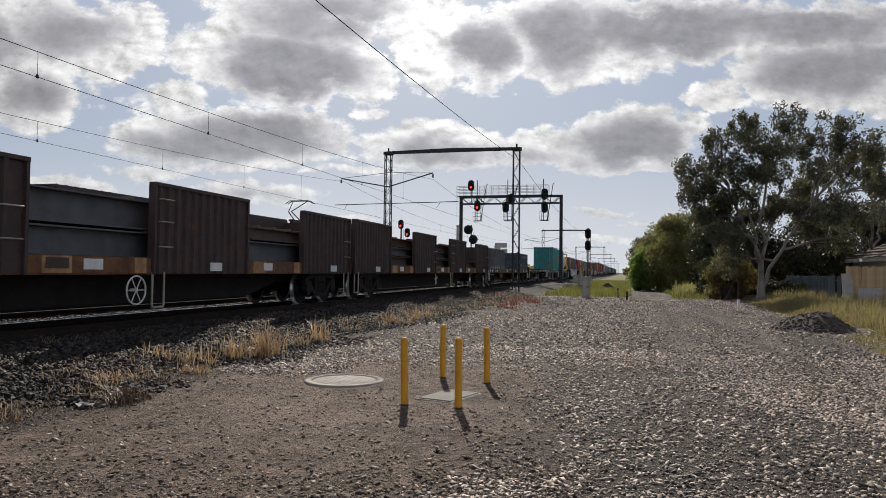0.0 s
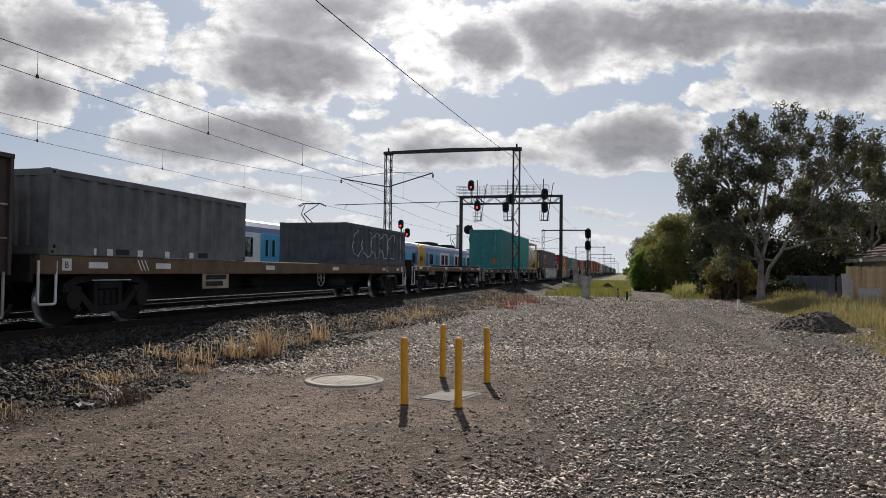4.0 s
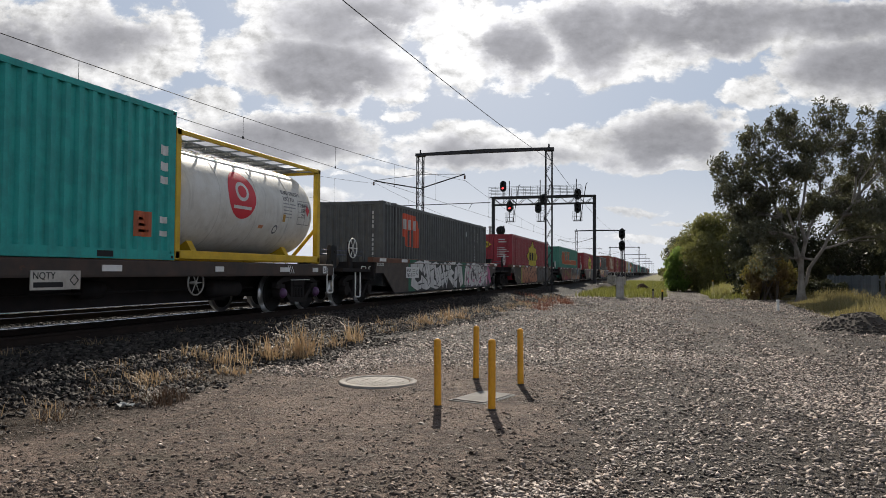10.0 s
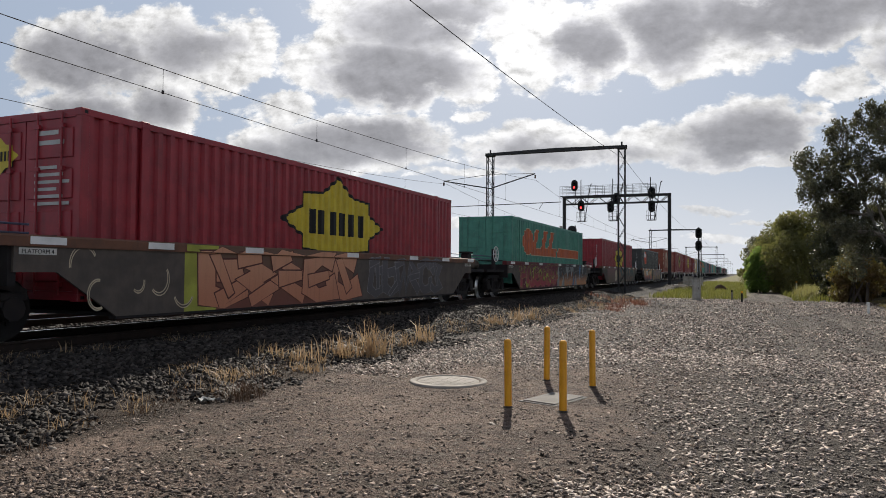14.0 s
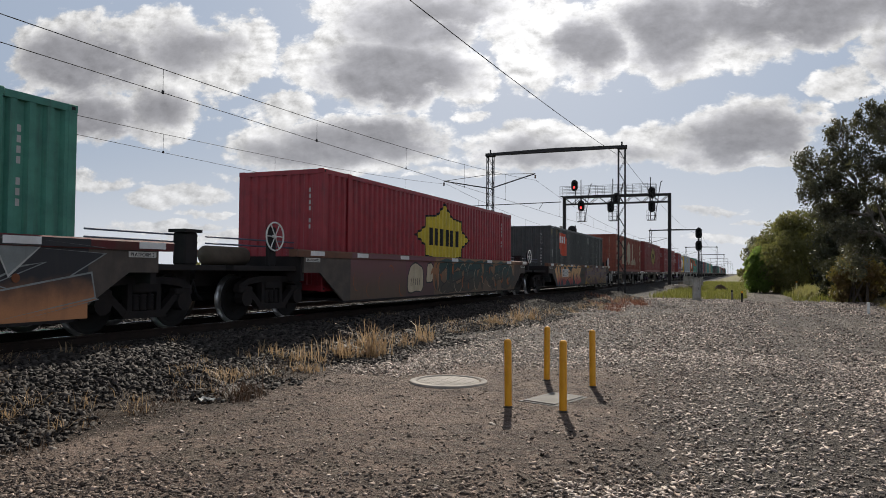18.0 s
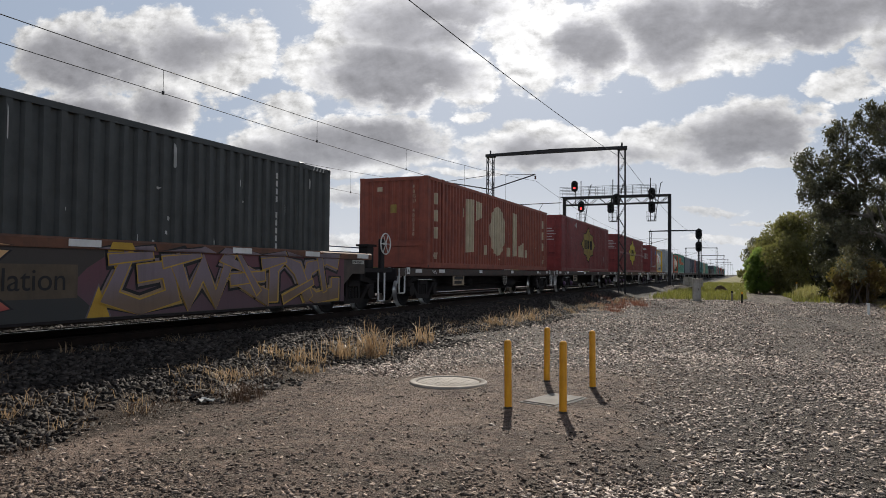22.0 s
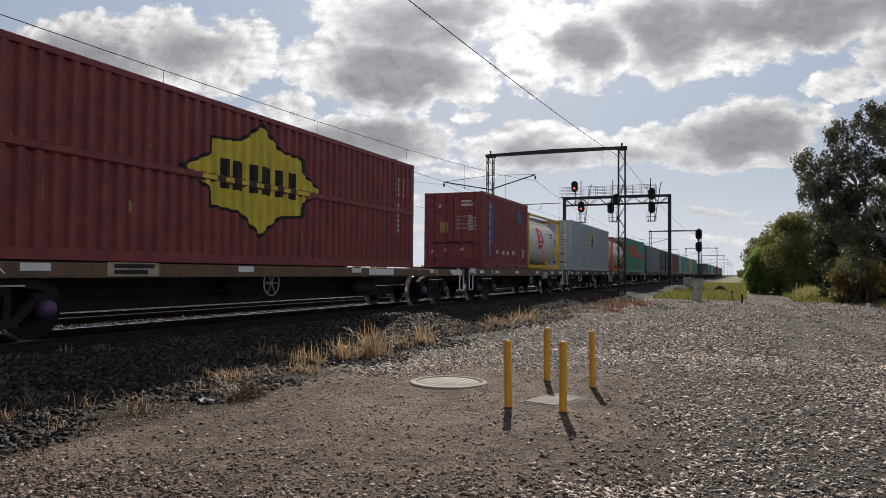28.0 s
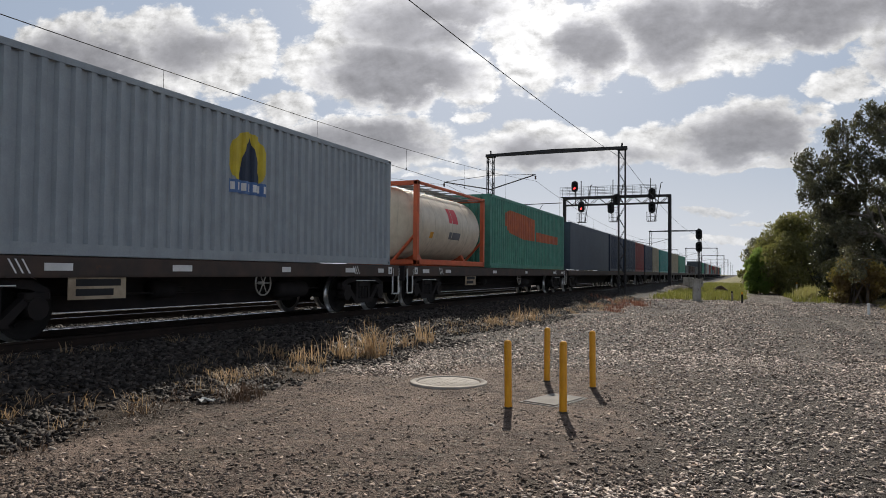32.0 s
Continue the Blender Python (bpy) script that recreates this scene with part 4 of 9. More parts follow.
def frame_mesh():
    """Cast side frame of a freight bogie: arched top, sprung middle, axle boxes at the ends; both sides are parts of their own."""
    g = Geo()
    out = [(-1.12, 0.50), (-1.10, 0.72), (-0.80, 0.86), (-0.35, 0.90), (0.35, 0.90), (0.80, 0.86), (1.10, 0.72), (1.12, 0.50), (0.80, 0.40), (0.42, 0.24), (-0.42, 0.24), (-0.80, 0.40)]
    # top chord, bottom chord and struts leave the openings of the casting free
    g.prism([(-1.10, 0.60), (-1.08, 0.74), (-0.80, 0.87), (-0.35, 0.91), (0.35, 0.91), (0.80, 0.87), (1.08, 0.74), (1.10, 0.60), (0.78, 0.74), (0.35, 0.79), (-0.35, 0.79), (-0.78, 0.74)][::-1], -0.07, 0.07)
    g.prism([(-0.48, 0.22), (0.48, 0.22), (0.40, 0.34), (-0.40, 0.34)], -0.08, 0.08)
    for s in (-1, 1):
        g.prism([(s * 0.44, 0.24), (s * 0.36, 0.34), (s * 0.72, 0.66), (s * 0.82, 0.60)] if s > 0 else [(s * 0.82, 0.60), (s * 0.72, 0.66), (s * 0.36, 0.34), (s * 0.44, 0.24)], -0.07, 0.07)
        g.prism([(s * 0.26, 0.32), (s * 0.36, 0.32), (s * 0.36, 0.82), (s * 0.26, 0.82)], -0.06, 0.06)
        g.prism([(s * 0.875 + 0.17 * math.cos(a), 0.47 + 0.17 * math.sin(a)) for a in (2 * math.pi * i / 10 for i in range(10))], -0.09, 0.11)
        g.box(-0.08, 0.09, s * 0.875 - 0.2, s * 0.875 + 0.2, 0.58, 0.70, 0, 0.02)
    for y in (-0.16, 0.0, 0.16):
        g.lathe([(0.345 + 0.0275 * i, 0.08 if i % 2 else 0.056) for i in range(11)], "z", 8, (0, y, 0))
    g.box(-0.10, 0.09, -0.26, 0.26, 0.64, 0.80, 0, 0.02)
    return g.mesh("side_frame", [BOGIE])


def put(name, me, parent, at, turn=0.0, label=""):
    ob = part(name, me, None, parent, label)
    ob.matrix_basis = pose(*at, 0, 0, turn)
    return ob


def bogie(root, y, s0, cap=None, far=False):
    for s, t in ((1, 0), (-1, 180)):
        sf = put("side_frame", shared("side_frame", frame_mesh), root, (s * 0.98, y, 0), t)
        if cap and s > 0:
            for e in (-1, 1):
                put("axle_cap", shared("cap" + cap.name, lambda: Geo().lathe([(0, 0.13), (0.05, 0.12), (0.09, 0.085), (0.10, 0.001)], "x", 14).mesh("axle_cap", [cap])),
                    sf, (0.11, e * 0.875, 0.47), 0, "purple axle-box cover")
    part("bolster", shared("bolster", lambda: Geo().box(-0.95, 0.95, -0.2, 0.2, 0.5, 0.88, 0, 0.03).mesh("bolster", [BOGIE])), None, root).location = (0, y, 0)
    for e in (-1, 1):
        ob = put("wheelset", shared("wheelset", wheelset_mesh), root, (0, y + e * 0.875, 0.46))
        if not far:
            WHEELSETS.append((ob, s0 + y + e * 0.875, y + e * 0.875))


def hand_wheel(root, x, y, z, r=0.24, colour=None):
    g = Geo().ring((x, y, z), r, 0.018, "x", 24)
    for i in range(6):
        t = math.pi * i / 3
        g.rod((x, y, z), (x, y + r * math.cos(t), z + r * math.sin(t)), 0.012, 5)
    g.rod((x - 0.12, y, z), (x + 0.02, y, z), 0.035, 8)
    part("brake_wheel", g, colour or WHITE, root, "spoked white hand-brake wheel")


def step_ladder(root, x, y, z0, z1, w=0.42, colour=None):
    h, c = w * 0.43, 0.045
    g = Geo().chain([(x, y - h, z1), (x, y - h, z0 + c), (x, y - h + 0.3 * c, z0 + 0.3 * c), (x, y - h + c, z0), (x, y + h - c, z0),
                     (x, y + h - 0.3 * c, z0 + 0.3 * c), (x, y + h, z0 + c), (x, y + h, z1)], 0.024, 7)
    g.box(x - 0.07, x + 0.012, y - h + c, y + h - c, z0 - 0.014, z0 + 0.010)
    part("shunter_step", g, colour or WHITE, root, "white tubular shunter's step")


def coupler(root, y, s):
    g = Geo().box(-0.12, 0.12, y - 0.1, y + 0.1, 0.72, 1.0, 0, 0.03)
    g.prism([(-0.17, y), (0.17, y), (0.2, y + s * 0.22), (0.02, y + s * 0.32), (-0.12, y + s * 0.16), (-0.2, y + s * 0.26)][::s], 0.74, 1.02, "z")
    part("coupler", g, BOGIE, root)
    hose = Geo().chain([(0.35, y, 0.85), (0.36, y + s * 0.12, 0.55), (0.35, y + s * 0.3, 0.42)], 0.025, 6)
    part("brake_hose", hose, BLACK, root)


def tag_plate(root, x, y, z, w, h, m=None, bars=0, ink=None, name="label_plate", label="white reflective label"):
    """A thin plate on a wagon's side, with bars where writing cannot be read."""
    ob = part(name, Geo().box(x - 0.01, x + 0.006, y, y + w, z, z + h), m or PALE, root, label)
    if bars:
        g = Geo()
        for i in range(bars):
            k = h / (bars * 1.6)
            zz = z + h - (i + 0.8) * h / (bars + 0.3) - k * 0.2
            g.box(x + 0.005, x + 0.0095, y + 0.12 * w, y + w * (0.9 - 0.13 * ((i * 7) % 3)), zz, zz + k)
        part("printing", g, ink or BLACK, ob)
    return ob


def text_mesh(word, size, m):
    """Writing in the built-in font, standing upright in the y-z plane and read from the +x side."""
    cu = bpy.data.curves.new("writing", "FONT")
    cu.body, cu.size, cu.extrude = word, size, 0.002
    ob = bpy.data.objects.new("writing", cu)
    scene.collection.objects.link(ob)
    me = bpy.data.meshes.new_from_object(ob.evaluated_get(bpy.context.evaluated_depsgraph_get()))
    bpy.data.objects.remove(ob)
    me.transform(Matrix(((0, 0, 1, 0), (1, 0, 0, 0), (0, 1, 0, 0), (0, 0, 0, 1))))
    me.materials.clear()
    me.materials.append(m)
    return me


def writing(root, word, x, y, z, size, m):
    ob = part("writing", text_mesh(word, size, m), None, root)
    ob.matrix_basis = pose(x, y, z)
    return ob


def code_plate(root, y, z, words):
    """A white plate hung on the sill, lettered in black."""
    plate = tag_plate(root, 1.224, y, z, 0.95, 0.30, mat("worn_white_plate", (0.52, 0.49, 0.44), (0.34, 0.30, 0.26), rough=0.7, rust=0.12), 0, None, "code_plate", "worn white plate with black lettering")
    for k, word in enumerate(words):
        ob = part("writing", text_mesh(word, 0.15, BLACK), None, plate)
        ob.matrix_basis = pose(1.2325, y + 0.03, z + 0.17 - 0.145 * k)
    part("printing", Geo().ring((1.2325, y + 0.82, z + 0.15), 0.085, 0.008, "x", 4), BLACK, plate)
    if len(words) == 1:
        part("printing", Geo().box(1.229, 1.2335, y + 0.05, y + 0.6, z + 0.04, z + 0.12), BLACK, plate)


def wagon(name, s0, label, group="wagons of the freight train"):
    root = thing(name, pose(FREIGHT_X, s0, RAIL_Z), label, "freight wagon", group)
    TRAIN.append((root, s0, FREIGHT_X, RAIL_Z))
    return root


def flat_wagon(s0, s1, edge, label, caps=None, deck=1.22, bogies=None, boards=True, far=False, tank=True, full=True, z_low=0.91, ends="AB", wheel=(0.56, 0.25), sign=(0.24, 0.58)):
    """Skeletal container flat: spine, edge sills, cross members, bogies, brake gear, steps."""
    L = s1 - s0
    root = wagon("container_wagon", s0, label)
    for s in (-1, 1):
        part("side_sill", Geo().prism([(s * 1.05, z_low), (s * 1.20, z_low), (s * 1.21, z_low + 0.04), (s * 1.21, deck - 0.02), (s * 1.19, deck), (s * 1.05, deck)][::s], 0.15, L - 0.15, "y"), edge, root)
    g = Geo()
    if full:
        g.box(-1.05, 1.05, 0.15, L - 0.15, deck - 0.06, deck - 0.01)
    for i in range(int(L / 1.6) + 1):
        y = 0.2 + (L - 0.5) * i / int(L / 1.6)
        g.box(-1.06, 1.06, y, y + 0.12, z_low + 0.02, deck - 0.07)
    part("deck", g, DECKDARK, root)
    g = Geo().box(-0.28, 0.28, 0.1, L - 0.1, 0.72, 1.0)
    g.prism([(2.6, 0.75), (L - 2.6, 0.75), (L - 4.0, 0.34), (4.0, 0.34)], -0.22, 0.22)
    part("centre_sill", g, STEEL, root)
    b0, b1 = bogies or (1.9, L - 1.9)
    for y in (b0, b1):
        bogie(root, y, s0, caps, far)
    for y, s in ((0.0, -1), (L, 1)):
        coupler(root, y, s)
        part("headstock", Geo().box(-1.15, 1.15, y - 0.09 if s > 0 else y + 0.02, y - 0.02 if s > 0 else y + 0.09, 0.78, deck, 0, 0.01), STEEL, root)
    if not far:
        for y in (0.32, L - 0.32):
            step_ladder(root, 1.19, y, 0.42, z_low + 0.22)
        hand_wheel(root, 1.16, L * wheel[0], 0.78, wheel[1], mat("dusty_wheel_paint", (0.30, 0.285, 0.26), (0.16, 0.14, 0.12), rough=0.7, rust=0.25))
        if tank:
            part("air_reservoir", Geo().lathe([(-0.6, 0.001), (-0.56, 0.14), (-0.5, 0.19), (0.5, 0.19), (0.56, 0.14), (0.6, 0.001)], "y", 16, (0.6, L * 0.68, 0.62)), STEEL, root)
            part("brake_cylinder", Geo().lathe([(-0.3, 0.001), (-0.3, 0.16), (0.2, 0.16), (0.25, 0.05), (0.5, 0.04)], "y", 14, (0.45, L * 0.42, 0.68)), STEEL, root)
            part("brake_rod", Geo().rod((0.5, 3.2, 0.62), (0.5, L - 3.2, 0.62), 0.02, 6), STEEL, root)
        for y in (1.2, 3.0, L * 0.38, L * 0.6, L - 3.1, L - 1.4):
            tag_plate(root, 1.215, y, z_low + 0.10, 0.46 if int(y) % 2 else 0.3, 0.11)
        if boards:
            tag_plate(root, 1.16 if sign[1] < 0.7 else 1.216, L * sign[0], sign[1], 1.05, 0.34 if sign[1] < 0.7 else 0.22, mat("rusty_number_board", (0.42, 0.34, 0.24), (0.25, 0.19, 0.13), rough=0.8, rust=0.35), 2, BLACK, "number_board", "worn number board with faded lettering")
        for y, s in ((0.7, -1), (L - 0.7, 1)):
            tag_plate(root, 1.215, y - 0.1, z_low + 0.06, 0.2, 0.2, PALE, 0, None, "end_letter")
            writing(root, ends[0] if s < 0 else ends[1], 1.224, y - 0.055, z_low + 0.10, 0.16, BLACK)
        for y in (2.45, L - 2.75):
            for k in range(3):
                q = y + 0.1 * k
                part("slant_mark", Geo().add([(1.2165, q, deck - 0.05), (1.2165, q + 0.03, deck - 0.05), (1.2165, q + 0.15, z_low + 0.06), (1.2165, q + 0.12, z_low + 0.06)][::-1], [(0, 1, 2, 3)]), PALE, root)
        for y in (b0, b1):
            part("spring_guard", Geo().rod((1.12, y - 0.5, 0.80), (1.12, y + 0.5, 0.80), 0.012, 5), WHITE, root)
    return root


# ---------------- containers ----------------


def waves(L, pitch=0.278, depth=0.06, flat=0.20, margin=0.16):
    """The corrugation's profile along the wall: (place, inset)."""
    n = max(2, round((L - 2 * margin) / pitch))
    p = (L - 2 * margin) / n
    out = [(0.0, 0.0), (margin, 0.0)]
    for i in range(n):
        a = margin + i * p
        out += [(a + flat * p, 0.0), (a + (flat + 0.13) * p, -depth), (a + 0.73 * p, -depth), (a + 0.86 * p, 0.0)]
    return out + [(L - margin + 0.0, 0.0), (L, 0.0)]


def inset(prof, y):
    for (a, u), (b, w) in zip(prof, prof[1:]):
        if a <= y <= b:
            return u + (w - u) * (y - a) / max(b - a, 1e-6)
    return 0.0


def sheet(prof, z0, z1, place, mi=0, geo=None):
    """A corrugated sheet; place(along, out, up) gives the point."""
    g = geo or Geo()
    vs = [place(y, d, z) for y, d in prof for z in (z0, z1)]
    return g.add(vs, [(2 * i, 2 * i + 2, 2 * i + 3, 2 * i + 1) for i in range(len(prof) - 1)], mi)


def decal(root, prof, shape, m, out=0.004, x=1.219, label="", name="marking", end=None):
    """Paint on a corrugated wall: columns (along, low, high) that follow the waves."""
    if end is not None and prof[0][0] == 0:
        prof = [(y - 1.119, d) for y, d in prof]
    cols = []
    for (a, l0, h0), (b, l1, h1) in zip(shape, shape[1:]):
        cuts = [a] + [y for y, _ in prof if a + 1e-4 < y < b - 1e-4] + [b]
        for y in cuts:
            t = (y - a) / max(b - a, 1e-6)
            cols.append((y, l0 + (l1 - l0) * t, h0 + (h1 - h0) * t))
    vs, fs = [], []
    for i, (y, l, h) in enumerate(cols):
        d = inset(prof, y) + out
        vs += [(x + d, y, l), (x + d, y, h)] if end is None else [(y, -d + end, l), (y, -d + end, h)]
    fs = [(2 * i, 2 * i + 2, 2 * i + 3, 2 * i + 1) for i in range(len(cols) - 1) if cols[i + 1][0] - cols[i][0] > 1e-5]
    return part(name, Geo().add(vs, fs), m, root, label)


def block(a, b, lo, hi):
    return [(a, lo, hi), (b, lo, hi)]


def container(s0, L, H, z, m, label, doors=False, belt=False, posts=False, x=FREIGHT_X, simple=False, half=False, pitch=0.278, smooth_side=False, tunnel=False, W=2.438):
    root = thing("shipping_container", pose(x, s0, z), label, "container", "containers on the freight train")
    TRAIN.append((root, s0, x, z))
    hw = W / 2
    prof = [(0, 0), (L, 0)] if smooth_side else waves(L, pitch)
    zb, zt = 0.17, H - 0.10
    for s in (1, -1):
        if s < 0 and simple:
            part("side_wall", Geo().box(-hw, -hw + 0.03, 0.1, L - 0.1, zb, zt), m, root)
            continue
        part("side_wall", sheet(prof, zb, zt, lambda y, d, u, s=s: (s * (hw + d - 0.008), y, u)), m, root)
        part("bottom_rail", Geo().box(s * hw - (0.06 if s > 0 else 0), s * hw + (0.06 if s < 0 else 0), 0.1, L - 0.1, 0.006, zb + 0.01), m, root)
        part("top_rail", Geo().box(s * hw - (0.07 if s > 0 else 0), s * hw + (0.07 if s < 0 else 0), 0.1, L - 0.1, zt - 0.01, H - 0.01), m, root)
        if L < 6.2 and s > 0:
            for y in (1.55, 4.1):
                # no opening is cut: a black patch gives the shade inside the pocket
                part("fork_pocket", Geo().box(hw - 0.03, hw + 0.004, y, y + 0.36, 0.035, 0.14), BLACK, root)
    endp = waves(W - 0.2, 0.25, 0.04)
    back = sheet(endp, 0.15, zt, lambda a, d, u: (-hw + 0.1 + a, L - 0.012 + d, u))
    part("end_wall", back, m, root)
    if not doors:
        part("end_wall", sheet(endp, 0.15, zt, lambda a, d, u: (-hw + 0.1 + a, 0.012 - d, u)), m, root)
        part("sill", Geo().box(-hw + 0.1, hw - 0.1, 0.0, 0.09, 0.02, 0.16), m, root)
        part("header", Geo().box(-hw + 0.1, hw - 0.1, 0.0, 0.09, zt - 0.02, H - 0.012), m, root)
        if tunnel:
            part("gooseneck_panel", Geo().box(-hw + 0.16, hw - 0.16, -0.012, 0.05, 0.14, 0.86, 0, 0.01).rod((-hw + 0.3, -0.03, 0.70), (hw - 0.3, -0.03, 0.70), 0.02), m, root)
    else:
        part("header", Geo().box(-hw + 0.1, hw - 0.1, 0.0, 0.10, zt - 0.03, H - 0.012), m, root)
        part("sill", Geo().box(-hw + 0.1, hw - 0.1, 0.0, 0.12, 0.02, 0.15), m, root)
        for s in (-1, 1):
            a, b = (0.012, hw - 0.1) if s > 0 else (-hw + 0.1, -0.012)
            g = Geo().box(a, b, 0.02, 0.06, 0.155, zt - 0.035)
            leaf = part("door", g, m, root)
            for i in range(4):
                zz = 0.22 + (zt - 0.3) * (i + 0.12) / 4
                part("door_panel", Geo().box(a + 0.08, b - 0.08, -0.004, 0.03, zz, zz + (zt - 0.3) / 4 * 0.72, 0, 0.012), m, leaf)
            for k in (0.28, 0.75):
                xx = a + (b - a) * k
                r = Geo().rod((xx, -0.03, 0.1), (xx, -0.03, H - 0.06), 0.018, 8)
                for zz in (0.25, 1.0, H - 0.9, H - 0.25):
                    r.box(xx - 0.05, xx + 0.05, -0.05, 0.0, zz - 0.03, zz + 0.03)
                part("locking_rod", r, WHITE if "grey" in label else m, leaf)
                part("door_handle", Geo().box(xx - 0.02, xx + 0.34 * s * -1 if s > 0 else xx + 0.34, -0.055, -0.035, 0.95, 0.99), STEEL, leaf)
    part("roof", sheet(waves(L, 0.6 if simple else 0.3, 0.02), -hw + 0.05, hw - 0.05, lambda y, d, u: (u, y, H - 0.014 + d)), m, root)
    part("floor", Geo().box(-hw + 0.06, hw - 0.06, 0.1, L - 0.1, 0.06, 0.13), DECKDARK, root)
    for y in (0.0, L):
        for s in (-1, 1):
            y0, y1 = (y, y + 0.15) if y == 0 else (y - 0.15, y)
            part("corner_post", Geo().box(s * hw - (0.14 if s > 0 else 0), s * hw + (0.14 if s < 0 else 0), y0, y1, 0.1, H - 0.1, 0, 0.012), m, root)
            if not simple or s > 0:
                for zz in (0.0, H - 0.118):
                    g = Geo().box(s * (hw + 0.004) - (0.165 if s > 0 else 0), s * (hw + 0.004) + (0.165 if s < 0 else 0), y0 - (0.006 if y == 0 else 0.015), y1 + (0.015 if y == 0 else 0.006), zz, zz + 0.118, 0, 0.01)
                    # the casting's hole is a black patch in place of its inner shade
                    g.box(s * (hw + 0.007) - 0.005, s * (hw + 0.007), (y0 + y1) / 2 - 0.03, (y0 + y1) / 2 + 0.03, zz + 0.035, zz + 0.085, 1)
                    part("corner_casting", g, [m, BLACK], root)
    if posts:
        for y in (1.22, L - 1.22):
            part("lift_post", Geo().box(hw - 0.05, hw + 0.012, y - 0.07, y + 0.07, 0.05, H - 0.02, 0, 0.01), m, root)
            part("lift_casting", Geo().box(hw - 0.12, hw + 0.014, y - 0.09, y + 0.09, H - 0.1, H + 0.012, 0, 0.012), m, root)
    if belt:
        part("belt_rail", Geo().prism([(hw - 0.02, H * 0.5), (hw + 0.016, H * 0.5 + 0.03), (hw + 0.016, H * 0.5 + 0.12), (hw - 0.02, H * 0.5 + 0.15)][::-1], 0.1, L - 0.1, "y"), m, root)
    return root, prof


def print_lines(root, prof, a, b, z, rows, m, h=0.07, gap=0.05, end=None, ragged=3):
    """Rows of unreadable small printing as bars."""
    for i in range(rows):
        zz = z - i * (h + gap)
        decal(root, prof, block(a, a + (b - a) * (1 - 0.18 * ((i * 5 + 2) % ragged)), zz, zz + h), m, name="printing", end=end)


def upright_code(root, prof, a, z1, n, m, w=0.10, h=0.13, end=None):
    """A column of characters read from top to bottom, as small bars."""
    g = [block(a, a + w, z1 - (i + 1) * (h + 0.045), z1 - (i + 1) * (h + 0.045) + h) for i in range(n) if i not in (4, 11)]
    for q in g:
        decal(root, prof, q, m, name="code_mark", end=end)


def upright_text(root, prof, word, a, z1, size, m, end=None):
    """Characters one below the other, following the waves of the wall."""
    if end is not None and prof[0][0] == 0:
        prof = [(y - 1.119, d) for y, d in prof]
    flats = [(p + q) / 2 for (p, d), (q, e) in zip(prof, prof[1:]) if q - p > 0.05 and d == e == max(k for _, k in prof)]
    a = min(flats, key=lambda q: abs(q - a)) - 0.3 * size
    me = text_mesh("\n".join(word), size, m)
    for v in me.vertices:
        y, z, k = v.co.y + a, v.co.z + z1 - size * 0.7, v.co.x
        v.co = (1.223 + inset(prof, y) + k, y, z) if end is None else (y, end - 0.004 - inset(prof, y) - k, z)
    part("writing", me, None, root)


def end_text(root, word, x, z, size, m, y=-0.012):
    """A line of writing on a container's end."""
    ob = part("writing", text_mesh(word, size, m), None, root)
    ob.matrix_basis = pose(x, y, z, 0, 0, -90)


def scuffs(root, prof, L, H, seed, n=16, tone=None):
    """Scraped spots and thin runs of pale paint."""
    r = random.Random(seed)
    for i in range(n):
        a, z, tall = r.uniform(0.3, L - 0.4), r.uniform(0.3, H - 0.35), r.random() < 0.6
        w, h = (r.uniform(0.012, 0.03), r.uniform(0.12, 0.5)) if tall else (r.uniform(0.03, 0.08), r.uniform(0.03, 0.07))
        z = min(z, H - 0.2 - h)
        decal(root, prof, [(a, z, z + h), (a + w * 0.6, z - 0.02, z + h * 0.9), (a + w, z + 0.01, z + h * 0.7)], tone or PRINT, 0.004, name="scrape")


def hazard_bars(root, L, H):
    """Slanting white bars on the top rail by the corners."""
    for a in (0.22, L - 0.75):
        for i in range(4):
            q = a + 0.13 * i
            part("hazard_bar", Geo().add([(1.2235, q, H - 0.105), (1.2235, q + 0.055, H - 0.105), (1.2235, q + 0.10, H - 0.02), (1.2235, q + 0.045, H - 0.02)], [(0, 1, 2, 3)]), PRINT, root)


def leaning(a, w, s, lo, hi):
    """Columns of a block that leans along the wall by s over its height."""
    k = (hi - lo) / s
    if w < s:
        return [(a, lo, lo + 0.001), (a + w, lo, lo + w * k), (a + s, lo + (s - w) * k, hi), (a + w + s, hi - 0.001, hi)]
    return [(a, lo, lo + 0.001), (a + s, lo, hi), (a + w, lo, hi), (a + w + s, hi - 0.001, hi)]


def star(cx, cz, w, h, pts):
    """Columns of a pointed badge: pts gives (along, reach up, reach down) in shares of the half size."""
    return [(cx + a * w, cz - d * h, cz + u * h) for a, u, d in pts]


EP, DOOR = waves(2.238, 0.25, 0.04), [(-1.2, 0), (1.2, 0)]      # profiles of an end wall and of a door end
BADGE = ((-1.0, 0.02, 0.02), (-0.68, 0.30, 0.30), (-0.672, 0.56, 0.56), (-0.30, 0.62, 0.62), (0.0, 1.0, 1.0), (0.30, 0.62, 0.62), (0.672, 0.56, 0.56), (0.68, 0.30, 0.30), (1.0, 0.02, 0.02))


